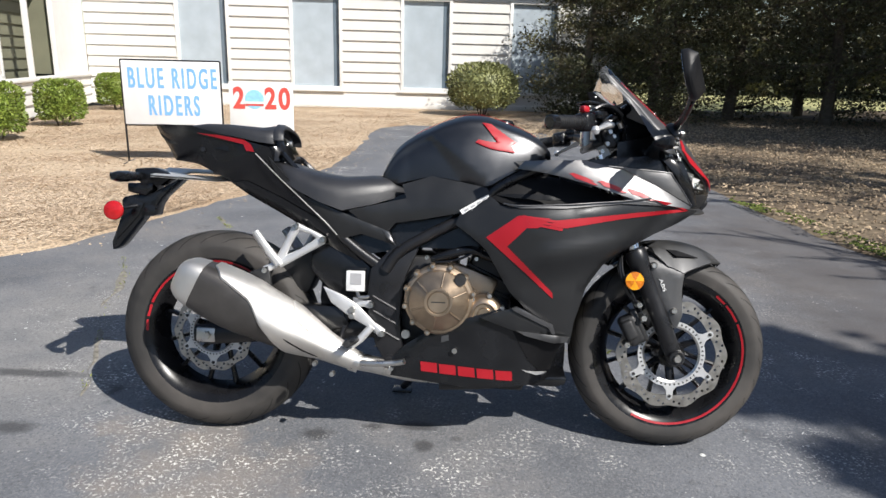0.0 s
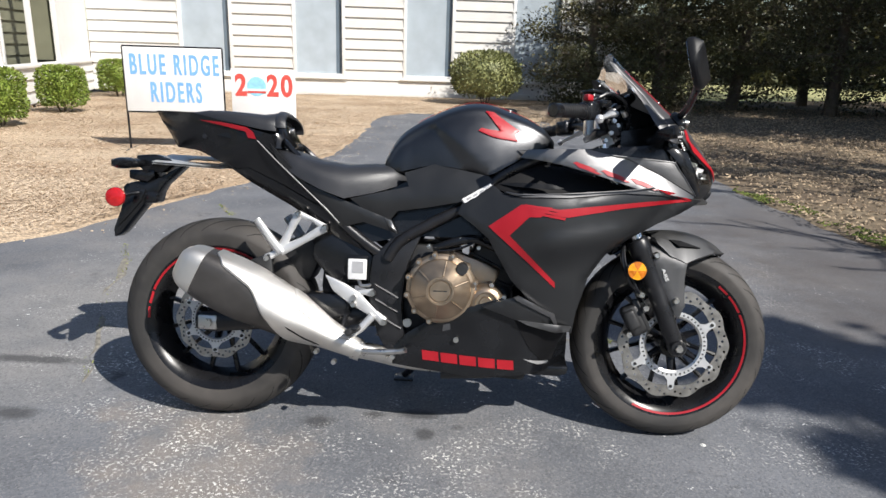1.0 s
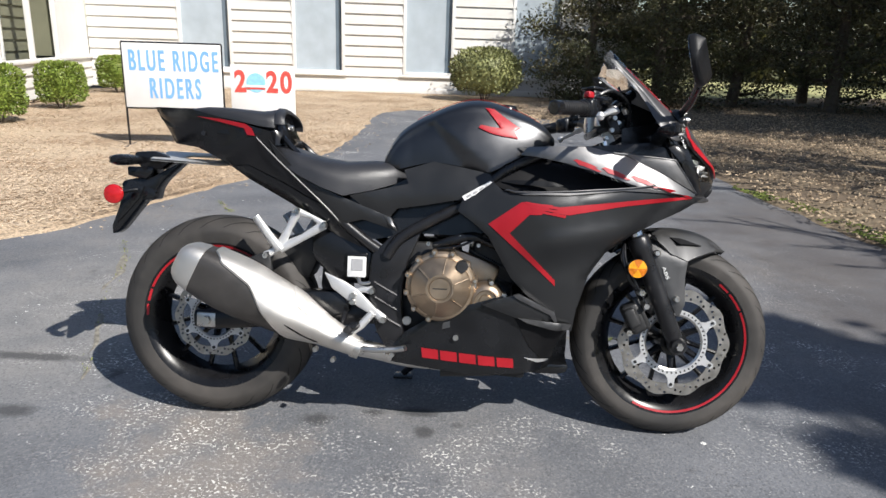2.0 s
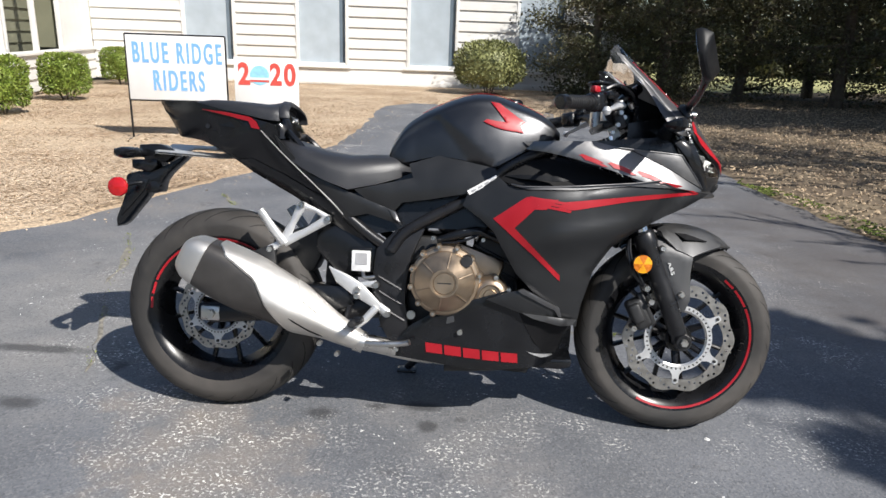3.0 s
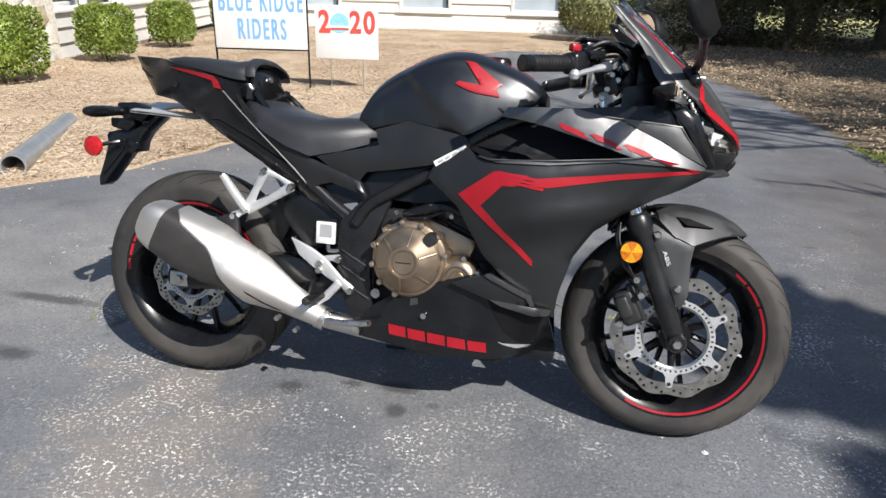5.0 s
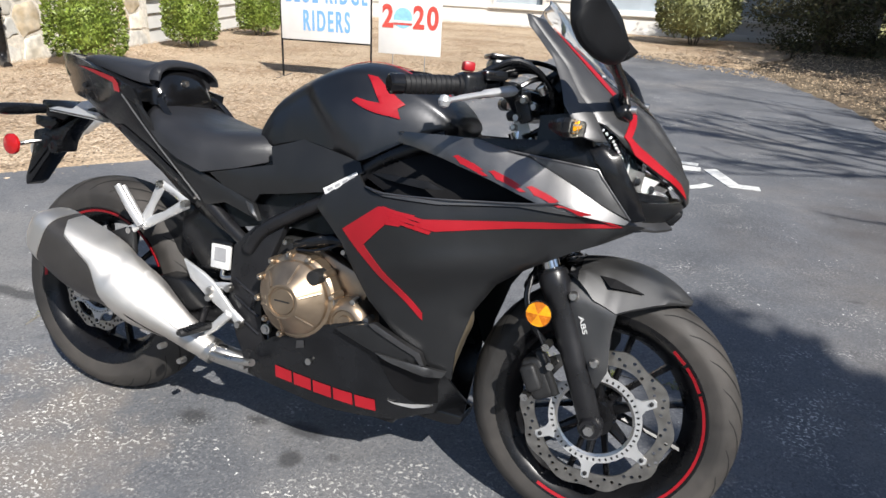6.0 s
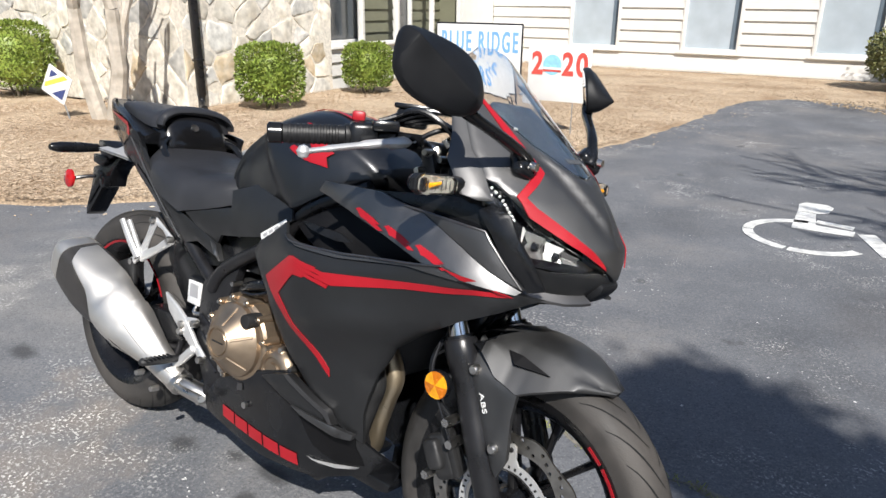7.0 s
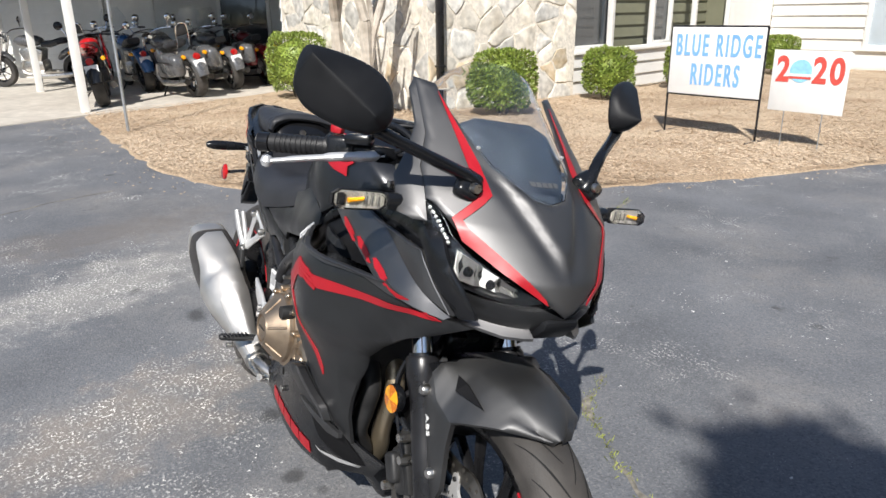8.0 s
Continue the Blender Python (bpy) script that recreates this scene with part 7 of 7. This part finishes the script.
def bare_tree(x, y, h, seed, label, bark=BARK, stems=1, trunk_r=.10, spread=.9, depth=4, group="", twig=.006):
    """A leafless tree that forks again and again."""
    rnd = random.Random(seed)
    ob = thing("bare_tree", pose(x, y, 0), label, "tree", group)

    def grow(p, d, ln, r, lev, acc):
        q = p + d * ln * .5 + Vector((rnd.gauss(0, .04), rnd.gauss(0, .04), 0)) * ln
        e = q + (d + Vector((rnd.gauss(0, .16), rnd.gauss(0, .16), .05))).normalized() * ln * .5
        acc.append(tube([p, q, e], [r, r * .85, r * .7], 8 if lev < 2 else 5))
        if lev < depth:
            for _ in range(2 if lev < 2 else 3):
                nd = (d + Vector((rnd.gauss(0, .5), rnd.gauss(0, .5), rnd.gauss(.1, .3))) * spread).normalized()
                grow(e if rnd.random() < .6 else q, nd, ln * rnd.uniform(.6, .85), max(twig, r * .62), lev + 1, acc)
    for i in range(stems):
        acc = []
        a = 2 * math.pi * i / max(1, stems) + seed
        d = Vector((math.cos(a) * .22, math.sin(a) * .22, 1)).normalized() if stems > 1 else Vector((0, 0, 1))
        grow(Vector((.08 * math.cos(a), .08 * math.sin(a), -.03)) if stems > 1 else Vector((0, 0, -.05)), d, h * .34, trunk_r, 0, acc)
        part("stem", acc[0], bark, ob)
        part("branchwork", join(*acc[1:]), bark, ob)
    return ob


bare_tree(6.4, 5.2, 6.5, 3, "leafless tree beside the drive", depth=5, group="bare trees")
bare_tree(6.0, 4.4, 5.6, 5, "leafless tree beside the drive", depth=6, spread=.75, group="bare trees", twig=.013)
bare_tree(6.9, 5.3, 6.0, 23, "leafless tree beside the leaf bed", depth=6, spread=.75, group="bare trees", twig=.013)
bare_tree(7.7, 6.3, 7, 9, "leafless tree beside the leaf bed", depth=5, group="bare trees", twig=.008)
bare_tree(8.6, 7.2, 7, 8, "leafless tree beside the leaf bed", depth=5, group="bare trees")
bare_tree(8.5, 3.2, 7, 14, "leafless tree beside the drive", depth=5, group="bare trees")
bare_tree(-6.25, 4.85, 3.6, 21, "pale-barked leafless tree with several stems by the stone wall", BARKP, 3, .095, .55, 3, "bare trees", .012)

# ---- signs and yard things ----
SIGNW = mat("white_sign_board", (0.80, 0.80, 0.79), 0.5, 0, .04, 6)
SIGNB = mat("sky_blue_vinyl", (0.20, 0.43, 0.78), 0.5, 0, .05, 10)
SIGNR = mat("faded_red_vinyl", (0.66, 0.09, 0.07), 0.5, 0, .08, 10)
NAVY = mat("navy_vinyl", (0.05, 0.07, 0.20), 0.5)
YELLOW = mat("yellow_vinyl", (0.80, 0.62, 0.10), 0.5)
GALV = mat("galvanised_metal", (0.42, 0.44, 0.46), 0.42, .7, .15, 12, .1, 200)


def face_to(ux, uy):
    """Board axes: x along the board, y to its back, z up."""
    return Matrix(((ux, -uy, 0, 0), (uy, ux, 0, 0), (0, 0, 1, 0), (0, 0, 0, 1)))


sg_m = Matrix.Translation((-3.60, 7.20, .02)) @ face_to(.9855, .17)
sign = thing("standing_sign", sg_m, "white standing sign with blue lettering in a black metal stand", "sign")
part("board", box((.97, .02, .64), (.49, 0, .735), .003), SIGNW, sign)
for a, b in (((0, 0, -.04), (0, 0, 1.06)), ((.98, 0, -.04), (.98, 0, 1.06)), ((0, 0, 1.06), (.98, 0, 1.06)), ((0, 0, .41), (.98, 0, .41)), ((0, -.18, .02), (0, .22, .02)), ((.98, -.18, .02), (.98, .22, .02))):
    part("frame_bar", tube([a, b], .011, 8), FRAMEB, sign)
for body, z, size in (("BLUE RIDGE", .875, .285), ("RIDERS", .60, .285)):
    bm = join(*[scaled(text_mesh(body, size, .455, .0008, .004, 1.32), pose(.49 + .012 + d * .0035, -.0118 - .0003 * abs(d) - .0002 * (d > 0), z, 90, 0, 0)) for d in (-1, 0, 1)])
    part("lettering", bm, SIGNB, sign, smooth=0)
s2 = thing("yard_sign", Matrix.Translation((-2.57, 7.40, .02)) @ face_to(.99, .14), "white yard sign with red year numbers and a blue round emblem", "sign")
part("board", box((.66, .012, .53), (.335, 0, .60), .002), SIGNW, s2)
for x in (.16, .50):
    part("wire_leg", tube([(x, 0, -.05), (x, 0, .36)], .005, 6), GALV, s2)
for ch, x in (("2", .105), ("2", .43), ("0", .575)):
    part("lettering", scaled(text_mesh(ch, .30, .80, .001, .010), pose(x, -.0085, .69, 90, 0, 0)), SIGNR, s2, smooth=0)
part("emblem", lathe([(0, -.001), (.098, -.001), (.098, .002), (0, .002)], (.265, -.0085, .69), "y", 32), mat("light_blue_vinyl", (.30, .62, .82), .5), s2)
part("emblem_bar", box((.21, .003, .022), (.265, -.0105, .655), 0), SIGNW, s2)
part("emblem_bar", box((.19, .003, .018), (.265, -.0106, .632), 0), SIGNR, s2)
s3 = thing("diamond_sign", pose(-6.60, 4.50, .40, 0, -14, 22), "white diamond yard sign with navy and yellow shapes", "sign")
part("board", prism([(-.22, 0), (0, -.22), (.22, 0), (0, .22)], -.004, .004), SIGNW, s3, smooth=0)
part("mark", prism([(-.06, .09), (.06, .09), (0, .16)], -.007, -.005), NAVY, s3, smooth=0)
part("mark", prism([(-.17, .015), (.17, .015), (.13, .06), (-.13, .06)], -.007, -.005), YELLOW, s3, smooth=0)
part("mark", prism([(-.10, -.07), (.10, -.07), (0, -.17)], -.007, -.005), NAVY, s3, smooth=0)
part("stake", tube([(0, .01, -.42), (0, .01, .0)], .008, 6), GALV, s3)
pole = thing("metal_pole", pose(-6.83, 2.33, 0), "thin galvanised sign pole in the mulch", "pole")
part("pole_tube", tube([(0, 0, -.1), (0, 0, 2.6)], .017, 10), GALV, pole)
dp = thing("drain_pipe", pose(0, 0, 0), "grey drain pipe lying out of the mulch at the drive edge", "pipe")
pa, pb = Vector((-2.93, 3.72, .075)), Vector((-3.75, 5.15, .03))
q = (pb - pa).normalized()
pr = lathe([(.062, 0), (.072, 0), (.072, 1.6), (.062, 1.6)], (0, 0, 0), "z", 32, True)
pr.transform(Matrix.Translation(pa) @ q.to_track_quat("Z", "Y").to_matrix().to_4x4())
part("pipe", pr, GALV, dp)

# ---- motorcycles under the carport ----
REDB = mat("red_bodywork", (0.50, 0.015, 0.02), 0.25, 0, .05, 10, coat=.5)
SILB = mat("silver_grey_bodywork", (0.13, 0.132, 0.138), 0.3, .4, .05, 10, coat=.4)
BLUEB = mat("blue_bodywork", (0.02, 0.08, 0.22), 0.25, 0, .05, 10, coat=.5)
MAROON = mat("maroon_bodywork", (0.16, 0.012, 0.018), 0.25, 0, .05, 10, coat=.5)
BLACKB = mat("black_bodywork", (0.012, 0.012, 0.014), 0.2, 0, .05, 10, coat=.5)


def parked_bike(x, y, heading, lean, body, label, bags=False, sport=False, back=False, shield=False):
    """A parked motorcycle, its nose along the heading; origin between the wheels."""
    ob = thing("parked_motorcycle", pose(x, y, .012, 0, 0, heading) @ pose(0, 0, 0, -lean), label, "motorcycle", "motorcycles under the carport")
    r = .31
    for nm, wx, w in (("front_wheel", .78, .055), ("rear_wheel", -.76, .085)):
        wh = part(nm, lathe([(r - .10, -w * .7), (r - .09, -w * .9), (r - .11, 0), (r - .09, w * .9), (r - .10, w * .7), (r - .13, 0)], (wx, 0, r), "y", 32, True), CHROME if bags else RIMB, ob)
        part("tyre", lathe([(r - .10, -w * .9), (r - .03, -w), (r - .005, -w * .55), (r, 0), (r - .005, w * .55), (r - .03, w), (r - .10, w * .9)], (wx, 0, r), "y", 40, True), RUBBER, wh)
        part("hub", lathe([(0, -.07), (.045, -.07), (.05, 0), (.045, .07), (0, .07)], (wx, 0, r), "y", 20), CHROME, wh)
        for i in range(7):
            a = 2 * math.pi * i / 7
            part("spoke", tube([(wx, 0, r), (wx + (r - .10) * math.cos(a), 0, r + (r - .10) * math.sin(a))], .010, 6), CHROME if bags else RIMB, wh)
    part("engine", join(box((.42, .30, .22), (.05, 0, .40), .05), box((.20, .24, .28), pose(.14, 0, .60, 0, 18, 0), .03), box((.18, .24, .26), pose(-.06, 0, .60, 0, -18, 0), .03)), ENGINE if sport else STEEL, ob)
    zt = .86
    part("fuel_tank", loft([[(tx, tw * math.cos(2 * math.pi * j / 16), zt + th * math.sin(2 * math.pi * j / 16)) for j in range(16)] for tx, tw, th in ((-.16, .07, .05), (-.08, .12, .09), (.08, .15, .11), (.24, .13, .10), (.34, .07, .05))]), body, ob, "", 60)
    part("seat", loft([[(tx, tw * sgn_pow(math.cos(2 * math.pi * j / 16), .6), tz + th * sgn_pow(math.sin(2 * math.pi * j / 16), .6)) for j in range(16)] for tx, tw, tz, th in ((-.62, .10, .86, .05), (-.50, .14, .85, .06), (-.34, .15, .80, .06), (-.18, .11, .80, .05))]), VINYL, ob, "", 60)
    arc = [(-.76 + .40 * math.cos(a), 0, r + .38 * math.sin(a)) for a in np.radians(np.linspace(35, 172, 9))]
    part("rear_fender", tube(arc, [.08, .12, .13, .13, .13, .125, .12, .11, .09], 12, .5), BLACKP if sport else body, ob, "", 60)
    part("front_fender", tube([(.78 + .355 * math.cos(a), 0, r + .355 * math.sin(a)) for a in np.radians(np.linspace(30, 150, 8))], [.06, .075, .08, .08, .08, .08, .075, .06], 10, .4), body, ob, "", 60)
    for s in SIDES:
        part("fork_leg", tube([(.78, s * .10, r), (.52, s * .10, .95)], .024, 10), CHROME, ob)
        part("handlebar", tube(spline([(.46, 0, 1.0), (.44, s * .16, 1.04 if not sport else .98), (.32, s * .36, 1.03 if not sport else .95)], 5), .013, 8), FRAMEB if sport else CHROME, ob)
        part("grip", tube([(.335, s * .34, 1.03 if not sport else .953), (.26, s * .45, 1.01 if not sport else .94)], .018, 8), VINYL, ob)
        ms = part("mirror_stay", tube([(.36, s * .28, 1.03), (.40, s * .34, 1.17)], .007, 6), CHROME, ob)
        part("mirror_head", lathe([(0, -.02), (.05, -.015), (.065, 0), (.055, .015), (0, .02)], (.40, s * .36, 1.19), "x", 16), BLACKP if sport else CHROME, ms)
        part("exhaust_pipe", tube(spline([(.22, s * .13, .52), (.26, s * .16, .34), (.0, s * .19, .24), (-.45, s * .20, .25), (-.95, s * .21, .30)], 5), [.025] * 10 + [.048] * 11, 12), STEEL, ob)
        part("exhaust_outlet", lathe([(0, -.006), (.046, -.006), (.049, 0), (.046, .004), (0, .004)], (-.952, s * .21, .30), "x", 14), MUFFLER, ob)
        part("rear_turn_signal", lathe([(0, -.03), (.03, -.02), (.035, .02), (0, .03)], (-1.0, s * .18, .68), "x", 14), AMBER, ob)
        if bags:
            bg = part("saddlebag", loft([[(bx, s * (.30 + bw * sgn_pow(math.cos(2 * math.pi * j / 16), .5)), bz + bh * sgn_pow(math.sin(2 * math.pi * j / 16), .5)) for j in range(16)] for bx, bw, bz, bh in ((-1.06, .05, .56, .11), (-1.02, .09, .57, .15), (-.75, .11, .58, .18), (-.50, .09, .60, .15), (-.44, .05, .61, .10))]), body, ob, "hard saddlebag in the body colour", 60)
            part("bag_lid_seam", box((.50, .004, .012), (-.76, s * .412, .64)), GROOVE, bg)
    part("tail_light", lathe([(0, -.03), (.05, -.02), (.055, .02), (0, .03)], (-1.07, 0, .66), "x", 18), REFRED, ob)
    part("number_plate", box((.006, .18, .11), pose(-1.12, 0, .56, 0, 12, 0), .002), WHITEP, ob)
    part("headlight", lathe([(0, -.09), (.06, -.08), (.09, -.02), (.095, .05), (.085, .06), (0, .07)], (.60, 0, .90), "x", 24), BLACKP if sport else CHROME, ob)
    if back:
        part("sissy_bar", tube(spline([(-.70, -.10, .80), (-.80, -.09, 1.10), (-.81, 0, 1.16), (-.80, .09, 1.10), (-.70, .10, .80)], 5), .012, 8), CHROME, ob)
        part("backrest_pad", box((.05, .20, .17), pose(-.77, 0, 1.06, 0, -8, 0), .02), VINYL, ob)
    if shield:
        sc = part("windshield", loft([[(.56 + dx, y_, z_) for y_, z_ in ((-.20, 1.02), (-.23, 1.22), (-.14, 1.42), (.14, 1.42), (.23, 1.22), (.20, 1.02))] for dx in (0, .006)]), GLASSC, ob, "clear touring windshield", 0)
        sc.visible_shadow = False
    if sport:
        part("tail_unit", loft([[(tx, tw * math.cos(2 * math.pi * j / 12), tz + th * math.sin(2 * math.pi * j / 12)) for j in range(12)] for tx, tw, tz, th in ((-1.02, .05, .88, .03), (-.85, .10, .86, .05), (-.60, .13, .82, .07), (-.40, .12, .78, .07))]), body, ob, "", 60)
        for s in SIDES:
            part("side_fairing", prism([(.20, .45), (.62, .62), (.70, .88), (.40, .98), (.24, .86), (.05, .62)], s * .17, s * .20, .01), body, ob)
    part("side_stand", tube([(-.05, .12, .25), (-.12, .30, .02 + lean * .004)], .012, 8), FRAMEB, ob)
    return ob


parked_bike(-10.57, 2.40, 174, 8, REDB, "red sport motorcycle parked on the concrete pad", sport=True)
parked_bike(-11.02, 3.56, 195, 10, SILB, "silver touring cruiser with hard saddlebags and a sissy bar", bags=True, back=True)
parked_bike(-11.90, 4.42, 190, 9, SILB, "grey touring cruiser with hard saddlebags and a windshield", bags=True, shield=True)
parked_bike(-12.45, 5.22, 186, 8, MAROON, "dark maroon cruiser parked beside the wall", bags=True)
parked_bike(-12.45, 3.10, 186, 8, BLUEB, "blue cruiser with a small windshield", shield=True)
parked_bike(-13.36, 3.82, 175, 8, SILB, "silver cruiser with chrome parts in the carport row")
parked_bike(-13.93, 2.60, 165, 8, BLACKB, "black cruiser with chrome parts further in the carport", back=True)
parked_bike(-13.63, 4.80, 165, 8, BLACKB, "black touring cruiser with saddlebags near the back wall", bags=True, shield=True)
parked_bike(-14.05, 1.60, 239, 8, SILB, "silver chopper with a long chrome fork")

# ---- stones of the wall ----
stone_face(st2, L2, 3.0, 5, .29)
stone_face(st1, L1, 3.0, 9, .29)
